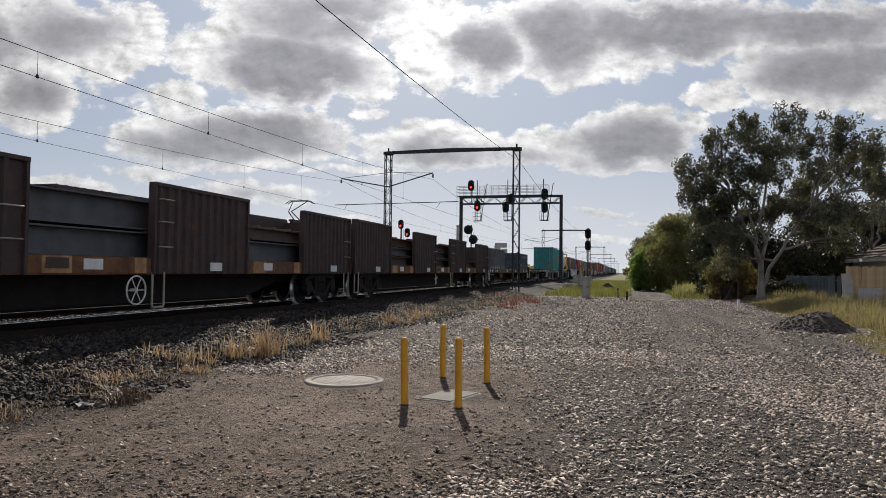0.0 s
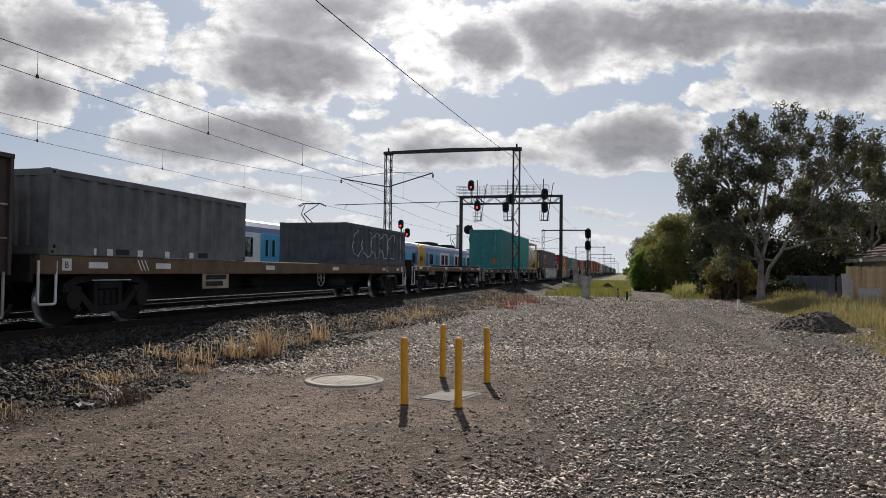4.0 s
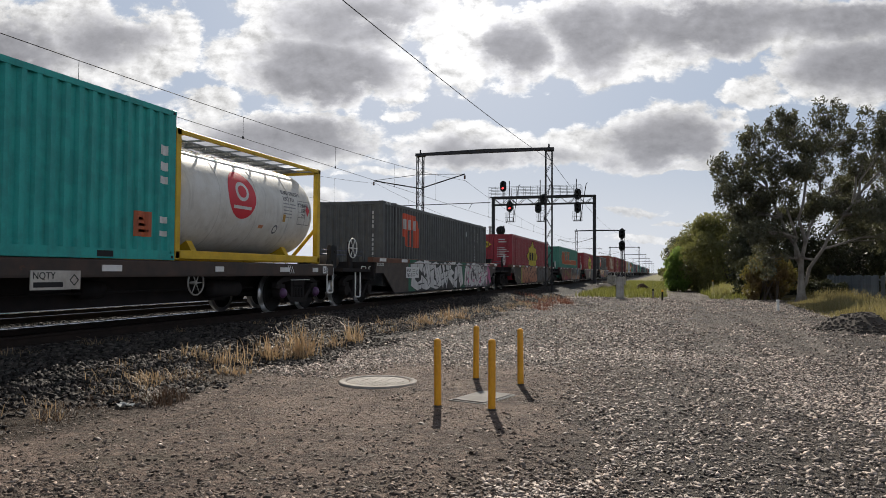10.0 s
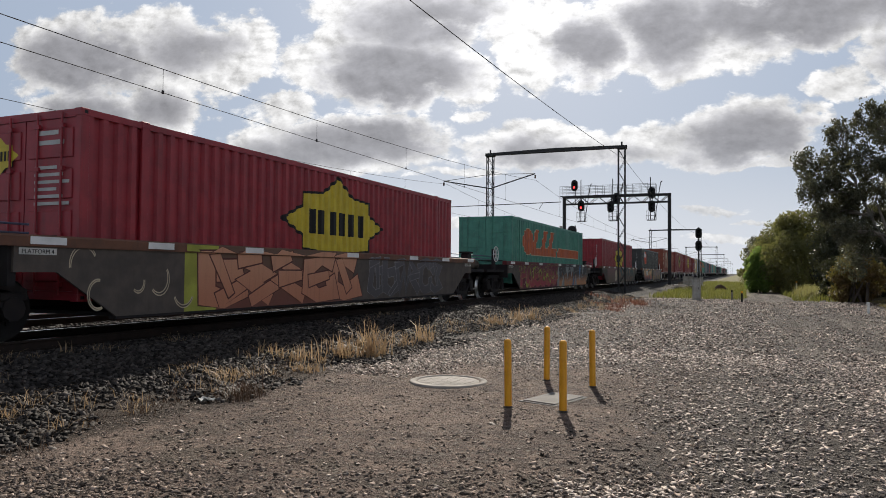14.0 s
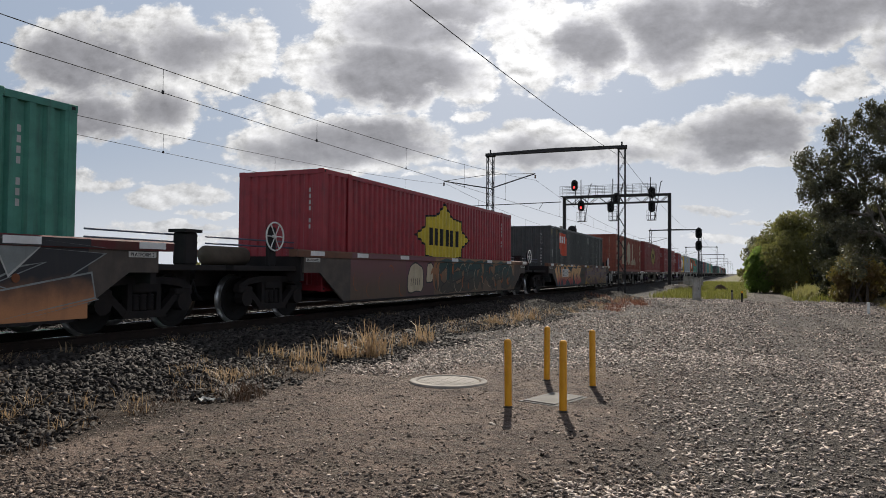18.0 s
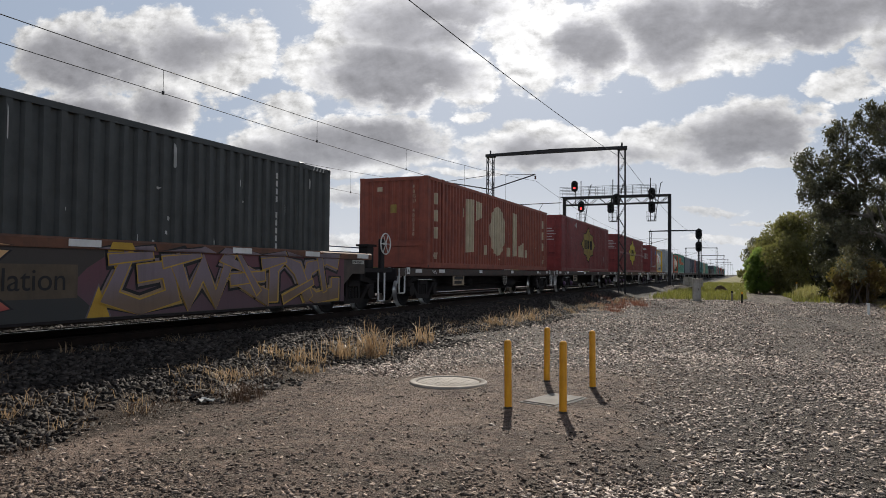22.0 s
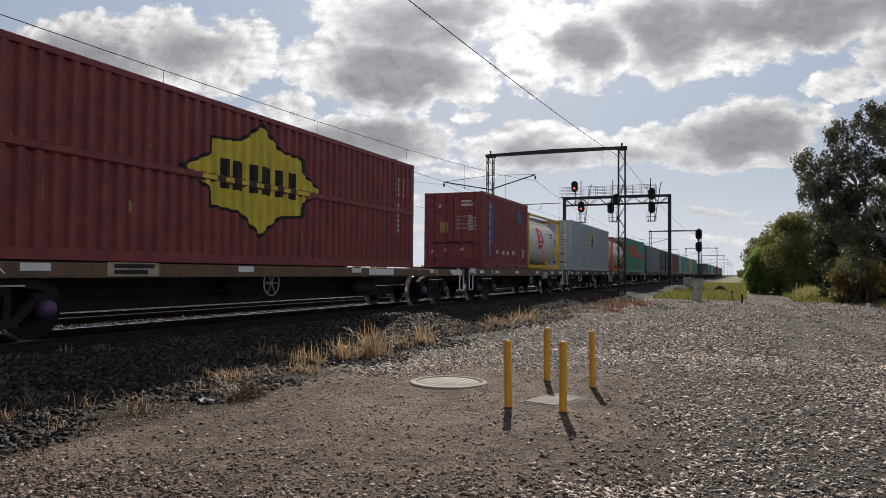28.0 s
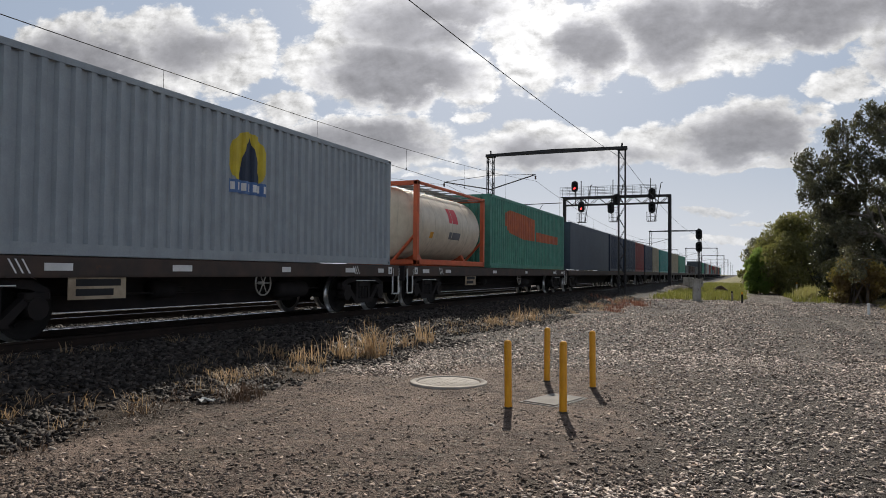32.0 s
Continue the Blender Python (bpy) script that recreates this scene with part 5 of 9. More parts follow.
def badge(root, prof, cx, cz, w, h, yellow, end=None, ink=None):
    """Yellow pointed badge, dark edged, with a row of plain dark bars across it."""
    decal(root, prof, star(cx, cz, w * 1.07, h * 1.08, BADGE), ink or BLACK, 0.003, end=end, label="dark edge of the yellow badge")
    decal(root, prof, star(cx, cz, w, h, BADGE), yellow, 0.006, end=end, label="yellow pointed badge")
    for i in range(6):
        a = cx - 0.60 * w + i * 0.205 * w
        decal(root, prof, block(a, a + 0.13 * w, cz - 0.26 * h, cz + 0.26 * h), ink or BLACK, 0.009, end=end)


def tank_container(s0, z, frame, shell, label, disc, stripe=None, H=2.591, L=6.058):
    root = thing("tank_container", pose(FREIGHT_X, s0, z), label, "tank container", "containers on the freight train")
    TRAIN.append((root, s0, FREIGHT_X, z))
    hw, r, cz = 1.219, 1.15, 1.33
    for y in (0.0, L):
        y0, y1 = (0, 0.15) if y == 0 else (L - 0.15, L)
        for s in (-1, 1):
            part("corner_post", Geo().box(s * hw - (0.15 if s > 0 else 0), s * hw + (0.15 if s < 0 else 0), y0, y1, 0, H, 0, 0.015), frame, root)
        part("bottom_beam", Geo().box(-hw, hw, y0, y1, 0.02, 0.17, 0, 0.01), frame, root)
        part("top_beam", Geo().box(-hw, hw, y0, y1, H - 0.14, H - 0.01, 0, 0.01), frame, root)
        for s in (-1, 1):
            part("end_brace", Geo().rod((s * (hw - 0.1), (y0 + y1) / 2, 0.95), (s * 0.35, (y0 + y1) / 2, 0.12), 0.05, 6), frame, root)
    for s in (-1, 1):
        part("bottom_rail", Geo().box(s * hw - (0.1 if s > 0 else 0), s * hw + (0.1 if s < 0 else 0), 0.15, L - 0.15, 0.02, 0.19, 0, 0.012), frame, root)
        part("top_rail", Geo().box(s * hw - (0.07 if s > 0 else 0), s * hw + (0.07 if s < 0 else 0), 0.15, L - 0.15, H - 0.11, H - 0.02, 0, 0.01), frame, root)
    ends = [(0.001, 0.10), (0.45, 0.12), (0.78, 0.16), (0.95, 0.22), (1.04, 0.30), (1.075, 0.42)]
    prof = [(y, q * r / 1.08) for q, y in ends] + [(0.55, r), (2.2, r), (3.6, r), (L - 0.55, r)] + [(L - y, q * r / 1.08) for q, y in ends[::-1]]
    part("tank_shell", Geo().lathe(prof, "y", 48, (0, 0, cz)), shell, root, "white cylindrical tank with domed ends")
    for y in (1.55, 3.0, 4.5):
        part("tank_band", Geo().lathe([(y - 0.02, r + 0.001), (y - 0.015, r + 0.006), (y + 0.015, r + 0.006), (y + 0.02, r + 0.001)], "y", 48, (0, 0, cz)), shell, root)
    for y in (1.0, L - 1.2):
        part("saddle", Geo().prism([(-0.9, 0.1), (0.9, 0.1), (0.62, 0.55), (0, 0.36), (-0.62, 0.55)], y, y + 0.18, "y"), frame, root)
    g = Geo()
    for i in range(6):
        g.box(0.1 + 0.09 * i, 0.15 + 0.09 * i, 0.2, L - 0.2, H - 0.07, H - 0.045)
    for i in range(9):
        y = 0.3 + (L - 0.6) * i / 8
        g.box(-0.2, 1.1, y, y + 0.05, H - 0.10, H - 0.07)
    part("walkway", g, mat("galvanised_grating", (0.33, 0.34, 0.34), rough=0.55, metal=0.6), root, "galvanised grating walkway")
    part("manlid", Geo().lathe([(H - 0.3, 0.3), (H - 0.12, 0.3), (H - 0.08, 0.26), (H - 0.06, 0.001)], "z", 20, (-0.35, L / 2, 0)), shell, root)

    def on_shell(y, up, lift):
        """A point of the near flank at that height over the tank's axis."""
        return (math.sqrt((r + lift) ** 2 - up * up), y, cz + up)

    def patch(y0, y1, u0, u1, m_, lift, n=6, round_=False, label_=""):
        vs, fs = [], []
        if round_:
            cy, cu, ry, ru = (y0 + y1) / 2, (u0 + u1) / 2, (y1 - y0) / 2, (u1 - u0) / 2
            k = 24
            for i in range(k + 1):
                a = -math.cos(math.pi * i / k)
                h = math.sqrt(max(0, 1 - a * a))
                for j in range(9):
                    vs.append(on_shell(cy + h * ry * (-1 + j / 4), cu + a * ru, lift))
            fs = [(9 * i + j, 9 * i + j + 1, 9 * i + j + 10, 9 * i + j + 9) for i in range(k) for j in range(8)]
        else:
            for i in range(n + 1):
                for y in (y0, y1):
                    vs.append(on_shell(y, u0 + (u1 - u0) * i / n, lift))
            fs = [(2 * i, 2 * i + 1, 2 * i + 3, 2 * i + 2) for i in range(n)]
        part("marking", Geo().add(vs, fs, 0, True), m_, root, label_)
    def shell_text(word, y, up, size):
        me = text_mesh(word, size, ink)
        for v in me.vertices:
            v.co = on_shell(v.co.y + y, v.co.z + up, 0.005 + v.co.x)
        part("writing", me, None, root)

    red, ink = mat("red_label", (0.62, 0.03, 0.05), (0.55, 0.03, 0.045), rough=0.5, bump=0), mat("grey_print", (0.16, 0.16, 0.17), rough=0.7, bump=0)
    if disc:
        patch(1.85, 2.95, -0.36, 0.72, red, 0.004, round_=True, label_="round red label")
        patch(2.14, 2.66, 0.04, 0.48, WHITE, 0.007, round_=True)
        patch(2.23, 2.57, 0.12, 0.40, red, 0.009, round_=True)
        patch(2.05, 2.75, -0.14, -0.07, WHITE, 0.007, 2)
        shell_text("EURU 176233 5", 4.18, 0.40, 0.145)
        shell_text("22K2 T11", 4.20, 0.24, 0.145)
        for i in range(5):
            patch(4.20, 4.20 + (0.62 if i < 2 else 0.42), 0.15 - 0.085 * i, 0.18 - 0.085 * i, mat("pale_grey_print", (0.34, 0.34, 0.35), rough=0.7, bump=0), 0.004, 2)
        patch(4.20, 4.32, -0.30, -0.12, mat("amber_plate", (0.45, 0.26, 0.06), rough=0.6, bump=0), 0.005, 2)
        for word, u in (("ETHANOL", 0.16), ("1170", 0.02), ("-2YE", -0.12)):
            shell_text(word, 4.96 if u > 0.1 else 5.08, u, 0.12)
        for a in (0.29, 0.14, 0.0, -0.14, -0.32):
            patch(4.93, 5.58 if a in (0.29, -0.32) else 5.30, a, a + 0.012, ink, 0.005, 1)
        for a in (4.93, 5.30, 5.57):
            patch(a, a + 0.012, -0.32, 0.30, ink, 0.005, 4)
        part("hazard_label", Geo().add([on_shell(5.44, 0.25, 0.007), on_shell(5.33, 0.08, 0.007), on_shell(5.44, -0.09, 0.007), on_shell(5.55, 0.08, 0.007)][::-1], [(0, 1, 2, 3)]), red, root, "red diamond hazard label")
        patch(3.85, 4.07, -0.62, -0.40, ink, 0.004, round_=True)
        patch(3.89, 4.03, -0.58, -0.44, shell, 0.006, round_=True)
        patch(3.2, 3.4, -0.52, -0.44, mat("orange_label", (0.6, 0.25, 0.12), rough=0.6), 0.004, 2)
    else:
        patch(2.7, 3.5, 0.12, 0.62, red, 0.004, 4, label_="plain red company block")
        patch(2.75, 3.75, -0.42, -0.18, ink, 0.004, 3)
        patch(1.2, 1.45, -0.45, -0.25, mat("amber_label", (0.75, 0.35, 0.03), rough=0.6), 0.004, 3)
    return root


# ---------------- paints ----------------
TEAL = mat("teal_container_paint", (0.036, 0.235, 0.232), (0.028, 0.180, 0.180), rough=0.5, streak=0.25, rust=0.06, bump=0.05)
TEAL2 = mat("brighter_teal_paint", (0.022, 0.36, 0.32), (0.017, 0.27, 0.245), rough=0.5, streak=0.2, rust=0.05, bump=0.05)
CHARCOAL = mat("charcoal_container_paint", (0.085, 0.087, 0.084), (0.06, 0.061, 0.06), rough=0.55, streak=0.3, rust=0.06, bump=0.05)
SLATE = mat("green_grey_container_paint", (0.056, 0.060, 0.058), (0.038, 0.041, 0.040), rough=0.5, streak=0.3, rust=0.08, bump=0.05)
CRIMSON = mat("crimson_container_paint", (0.32, 0.026, 0.036), (0.23, 0.019, 0.028), rough=0.45, streak=0.25, rust=0.06, bump=0.05)
OXIDE = mat("faded_red_container_paint", (0.28, 0.072, 0.042), (0.20, 0.050, 0.032), rough=0.6, streak=0.3, rust=0.1, bump=0.06)
MAROON = mat("maroon_container_paint", (0.235, 0.040, 0.040), (0.165, 0.028, 0.029), rough=0.55, streak=0.4, rust=0.12, bump=0.05)
MIDGREEN = mat("sea_green_container_paint", (0.072, 0.265, 0.195), (0.053, 0.195, 0.148), rough=0.55, streak=0.3, rust=0.08, bump=0.05)
LIGHTGREY = mat("light_grey_container_paint", (0.31, 0.345, 0.37), (0.27, 0.30, 0.325), rough=0.45, streak=0.12, rust=0.03, bump=0.04)
OLDGREY = mat("old_grey_container_paint", (0.15, 0.155, 0.158), (0.10, 0.103, 0.105), rough=0.7, streak=0.5, rust=0.2, bump=0.06)
OLDBLUE = mat("blue_grey_container_paint", (0.085, 0.10, 0.115), (0.055, 0.062, 0.07), rough=0.7, streak=0.4, rust=0.2, bump=0.06)
NAVY = mat("navy_container_paint", (0.022, 0.036, 0.075), (0.016, 0.026, 0.052), rough=0.5, streak=0.3, rust=0.05)
CURTAIN = mat("blue_grey_curtain", (0.055, 0.07, 0.10), (0.045, 0.057, 0.082), rough=0.6, scale=1.2)
BEIGE = mat("beige_container_paint", (0.32, 0.28, 0.20), (0.24, 0.21, 0.155), rough=0.6, streak=0.4, rust=0.1)
BADGE_YELLOW = mat("badge_yellow", (0.62, 0.48, 0.035), (0.50, 0.38, 0.03), rough=0.5, streak=0.15, bump=0)
FADED_YELLOW = mat("faded_badge_yellow", (0.36, 0.27, 0.06), (0.26, 0.17, 0.045), rough=0.6, streak=0.3, bump=0)
CREAM = mat("cream_paint", (0.52, 0.44, 0.31), (0.43, 0.35, 0.24), rough=0.6, streak=0.3, bump=0)
PRINT = mat("pale_printing", (0.50, 0.50, 0.48), (0.38, 0.38, 0.36), rough=0.6, bump=0)
ORANGE_RED = mat("orange_red_panel", (0.62, 0.085, 0.03), (0.52, 0.07, 0.03), rough=0.5, streak=0.15, bump=0)
FADED_ORANGE = mat("faded_orange_paint", (0.52, 0.13, 0.045), (0.38, 0.10, 0.05), rough=0.6, streak=0.3, bump=0)
FRAME_YELLOW = mat("tank_frame_yellow", (0.66, 0.42, 0.02), (0.52, 0.33, 0.02), rough=0.5, rust=0.08)
FRAME_ORANGE = mat("tank_frame_orange", (0.60, 0.12, 0.045), (0.48, 0.10, 0.04), rough=0.5, rust=0.05)
SHELL_WHITE = mat("tank_shell_white", (0.66, 0.65, 0.61), (0.58, 0.56, 0.51), rough=0.4, streak=0.25, bump=0.02)
SHELL_CREAM = mat("tank_shell_cream", (0.66, 0.58, 0.46), (0.56, 0.48, 0.37), rough=0.4, streak=0.3, bump=0.02)

# ---------------- the freight train, wagon by wagon ----------------


def i_beam(g, x0, x1, y0, y1, z0, z1, t=0.03, mi=0):
    """A steel joist lying on its flange edges, web upright."""
    xm = (x0 + x1) / 2
    a, b = xm - 0.012, xm + 0.012
    half = [(x0, z0), (x1, z0), (x1, z0 + t), (b, z0 + t), (b, z1 - t), (x1, z1 - t), (x1, z1), (x0, z1), (x0, z1 - t), (a, z1 - t), (a, z0 + t), (x0, z0 + t)]
    g.prism(half[::-1], y0, y1, "y", mi)


def steel_wagon(s0, label, panels, seed, high_first=False):
    """Bulk steel wagon: ribbed tall side panels with open bays between them, loaded with joists."""
    r = random.Random(seed)
    L = 24.0
    root = wagon("steel_wagon", s0, label)
    zs, zp, zt = 0.90, 1.24, 2.67
    for s in (-1, 1):
        part("side_sill", Geo().prism([(s * 1.0, zs), (s * 1.165, zs), (s * 1.18, zs + 0.04), (s * 1.18, zp - 0.03), (s * 1.0, zp)][::s], 0.1, L - 0.1, "y"), RUSTORANGE, root, "orange rusted side sill")
        for k, (a, b) in enumerate(panels):
            g = Geo()
            top = zt + (0.05 if high_first and k == 0 else 0)
            prof, y = [(a, 0.0)], a + 0.12
            while y < b - 0.3:
                prof += [(y, 0.0), (y + 0.03, 0.06), (y + 0.11, 0.06), (y + 0.14, 0.0)]
                y += 0.29
            prof += [(b, 0.0)]
            sheet(prof, zs + 0.02, top, lambda q, d, u, s=s: (s * (1.185 + d), q, u), 0, g)
            panel = part("side_panel", g, RUSTBROWN, root, "tall ribbed rusty side panel")
            part("inner_sheet", Geo().box(s * 1.12 - 0.03, s * 1.12 + 0.03, a, b, zp, top), RUSTBROWN, panel)
            part("top_rail", Geo().box(s * 1.185 - 0.09, s * 1.185 + 0.075, a, b, top - 0.01, top + 0.06), RUSTBROWN, panel)
            for q in (a, b - 0.06):
                part("edge_post", Geo().box(s * 1.185 - 0.04, s * 1.185 + 0.065, q, q + 0.06, zs, top), RUSTBROWN, panel)
            if s > 0 and k >= 1:
                q = a + 0.12 if k == 2 else b - 0.55
                for zz in (1.45, 1.95, 2.4)[:3 if k == 2 else 2]:
                    part("grab_iron", Geo().chain([(1.25, q, zz), (1.32, q, zz), (1.32, q + 0.38, zz), (1.25, q + 0.38, zz)], 0.014, 5), mat("dull_white_steel", (0.40, 0.37, 0.32), (0.28, 0.25, 0.2), rough=0.7, rust=0.2), panel)
    part("deck", Geo().box(-1.05, 1.05, 0.1, L - 0.1, 1.10, 1.2), DECKDARK, root)
    for y in (0.12, L - 0.2):
        part("end_wall", Geo().box(-1.1, 1.1, y, y + 0.08, 1.2, zt - 0.05), RUSTBROWN, root)
    part("centre_sill", Geo().box(-0.3, 0.3, 0.1, L - 0.1, 0.66, 1.0).prism([(3.2, 0.7), (L - 3.2, 0.7), (L - 5, 0.3), (5, 0.3)], -0.24, 0.24), STEEL, root)
    for y in (2.0, L - 2.0):
        bogie(root, y, s0)
    for y, s in ((0, -1), (L, 1)):
        coupler(root, y, s)
    for y in (0.35, 13.95, L - 0.35):
        step_ladder(root, 1.20, y, 0.25, 0.95, 0.42, mat("dull_white_steel", (0.40, 0.37, 0.32), (0.28, 0.25, 0.2), rough=0.7, rust=0.2))
    if seed == 1:
        hand_wheel(root, 1.18, 13.33, 0.60, 0.27)
    else:
        g = Geo()
        for k in range(5):
            t = 0.5 + 2 * math.pi * k / 5
            g.rod((1.18, 10.9, 0.60), (1.18, 10.9 + 0.27 * math.cos(t), 0.60 + 0.27 * math.sin(t)), 0.022, 6)
        part("brake_star", g, WHITE, root, "white five-armed brake star")
    ochre = mat("faded_ochre_plate", (0.46, 0.29, 0.14), (0.24, 0.12, 0.06), rough=0.8, rust=0.45)
    for k, (a, b) in enumerate(panels):
        tag_plate(root, 1.254, a + 0.54 * (b - a), zs + 0.07, 0.46, 0.19)
        if k + 1 < len(panels):
            e, w = b, panels[k + 1][0] - b
            tag_plate(root, 1.186, e + (0.41 if k != 2 else 0.28) * w, zs + 0.09, 0.46, 0.19)
            tag_plate(root, 1.184, e + 0.11 * w, zs + 0.03, 0.21 * w, 0.29, ochre, 1 if k == 1 else 0, RUSTBROWN, "ochre_plate", "worn ochre paint patch on the sill")
            tag_plate(root, 1.184, e + 0.84 * w, zs + 0.03, 0.11 * w, 0.29, ochre, 0, None, "ochre_plate", "worn ochre paint patch on the sill")
    # the load: joists stacked in two or three layers
    brown = mat("rusty_joist_steel", (0.105, 0.052, 0.030), (0.065, 0.036, 0.025), rough=0.8, rust=0.3)
    layers = (((1.2, 1.74, 4, BEAMGREY, "stacked bare grey steel joists on the wagon's floor", 0.6, L - 0.6),
               (1.78, 2.36, 4, BEAMGREY, "stacked bare grey steel joists", 1.5, L * 0.72),
               (1.78, 2.12, 5, BEAMRED, "rusty steel joists on the load's far end", L * 0.74, L - 1.0)) if seed % 2 else
              ((1.2, 1.60, 4, BEAMRED, "stacked primed red-brown steel joists", 0.6, L - 0.6),
               (1.64, 1.98, 4, BEAMGREY, "stacked bare grey steel joists", 1.5, L * 0.70),
               (2.02, 2.36, 4, brown, "rusty brown steel joists on top of the load", 1.2, L * 0.72)))
    for lo, hi, n, m_, lab, y0, y1 in layers:
        bundle = thing("steel_joists", pose(FREIGHT_X, s0, RAIL_Z), lab, "steel beams", "loads of steel")
        TRAIN.append((bundle, s0, FREIGHT_X, RAIL_Z))
        for i in range(n):
            w = 2.0 / n
            g = Geo()
            i_beam(g, -1.0 + i * w + 0.01, -1.0 + (i + 1) * w - 0.01, y0 + r.uniform(-0.2, 0.2), y1 + r.uniform(-0.3, 0.2), lo, hi - r.uniform(0, 0.02))
            part("joist", g, m_, bundle)
        for k in range(6):
            y = y0 + (y1 - y0) * (k + 0.5) / 6
            part("dunnage", Geo().box(-1.0, 1.0, y, y + 0.1, hi, hi + 0.04), mat("timber_dunnage", (0.22, 0.16, 0.10), rough=0.9), bundle, "sawn timber dunnage")
    return root


BAYS = [(0.1, 3.95), (7.2, 10.72), (13.75, 17.33), (20.4, 23.92)]
steel_wagon(-1.75, "rusty brown bulk wagon loaded with steel joists", BAYS, 1)
steel_wagon(22.5, "rusty brown bulk wagon with ribbed panels and steel joists", BAYS, 2, True)

ZD = RAIL_Z + 1.22
flat_wagon(46.85, 66.35, DECKBROWN, "brown-edged flat wagon carrying two low containers", None, ends="BA")
c1, p1 = container(47.15, 6.06, 1.42, ZD, OLDGREY, "old grey half-height container with heavy ribs", pitch=0.42)
for i in range(4):
    decal(c1, p1, block(1.0 + 0.9 * i, 1.5 + 0.9 * i, 0.02, 0.14), WHITE)
c2, p2 = container(59.6, 6.4, 1.40, ZD, OLDBLUE, "old dark blue-grey half-height container with white scrawl", pitch=0.42)


def scrawl(root, prof, y0, z0, y1, z1, seed, m, n=5, r=0.012):
    """Loose looping spray-can lines."""
    rr, g = random.Random(seed), Geo()
    for k in range(n):
        cy = y0 + (y1 - y0) * (k + 0.5) / n
        w, h = (y1 - y0) / n * 0.5, (z1 - z0) / 2
        a0, turns, pts = rr.uniform(0, 6), rr.uniform(0.7, 1.2), []
        for i in range(26):
            a = a0 + turns * 6.283 * i / 25
            yy = cy + w * math.cos(a) * (1 + 0.3 * math.sin(2 * a + k))
            pts.append((1.219 + inset(prof, yy) + 0.004, yy, (z0 + z1) / 2 + h * math.sin(a + 0.4 * math.sin(a))))
        g.chain(pts, r, 4)
    part("scrawl", g, m, root, "thin white spray-can scrawl")


scrawl(c2, p2, 0.6, 0.25, 5.2, 1.2, 4, WHITE)
upright_code(c2, p2, 5.75, 1.22, 8, PRINT, 0.06, 0.09)

w = flat_wagon(67.0, 82.25, DECKBROWN, "empty brown-edged flat wagon with bare deck", PURPLE, boards=False, z_low=1.0, wheel=(0.40, 0.36), bogies=(1.9, 12.6))
tag_plate(w, 1.22, 2.75, 0.84, 1.05, 0.36, mat("rust_patch_plate", (0.24, 0.14, 0.075), (0.17, 0.10, 0.06), rough=0.9, rust=0.4), 0, None, "side_plate", "rust-brown side plate")
writing(w, "RKLY", 1.229, 2.85, 0.98, 0.19, RUSTBROWN)
part("end_bulkhead", Geo().box(-1.2, 1.2, -0.02, 0.1, 0.75, 1.50, 0, 0.01), STEEL, w, "low dark end bulkhead")
part("end_platform", Geo().box(-1.1, 1.1, 11.4, 15.0, 1.22, 1.34, 0, 0.02), STEEL, w)
for y in (0.6, 9.8):
    part("twist_lock", Geo().box(0.9, 1.1, y, y + 0.16, 1.22, 1.30).rod((1.0, y + 0.08, 1.30), (1.0, y + 0.08, 1.37), 0.035), STEEL, w)

flat_wagon(82.6, 96.85, DECKDARK, "dark skeletal container wagon with white lettering", PURPLE)
c, p = container(89.48, 6.06, 2.92, ZD + 0.006, TEAL, "teal corrugated twenty-foot container with orange mark")
decal(c, p, block(2.55, 3.75, 1.70, 1.86), mat("faded_orange_print", (0.30, 0.14, 0.06), rough=0.7, bump=0), label="faded orange lettering block")
decal(c, p, block(5.35, 5.72, 0.34, 0.72), FADED_ORANGE, label="square orange mark")
print_lines(c, p, 5.40, 5.68, 0.58, 3, MAROON, 0.05, 0.05)
upright_code(c, p, 5.62, 2.55, 8, PRINT, 0.07, 0.10)
decal(c, EP, block(0.55, 0.85, 0.40, 0.80), FADED_ORANGE, end=0.012, x=0, label="square orange mark")
upright_code(c, EP, 0.72, 2.5, 9, PRINT, 0.05, 0.09, end=0.012)

w = flat_wagon(97.2, 111.6, DECKDARK, "dark skeletal wagon carrying a container and a tank", PURPLE, boards=False)
code_plate(w, 4.05, 0.72, ("NQTY",))
c, p = container(98.45, 6.06, 2.9, ZD + 0.006, TEAL2, "bright teal corrugated twenty-foot container with bottom tunnel", tunnel=True)
decal(c, p, block(5.0, 5.4, 0.42, 0.88), FADED_ORANGE, label="square orange mark")
print_lines(c, p, 5.06, 5.34, 0.72, 3, BLACK, 0.05, 0.06)
for i, zz in enumerate((2.0, 1.7, 1.45, 0.7, 0.45)):
    decal(c, p, block(5.62, 5.85, zz, zz + 0.18 - 0.02 * i), WHITE, label="torn white sticker")
upright_code(c, EP, 0.75, 2.45, 11, PRINT, 0.06, 0.10, end=0.012)
decal(c, EP, block(1.00, 1.08, 1.05, 2.0), FADED_ORANGE, end=0.012)
tank_container(104.53, ZD + 0.02, FRAME_YELLOW, SHELL_WHITE, "white tank container in a yellow frame with red disc", True)

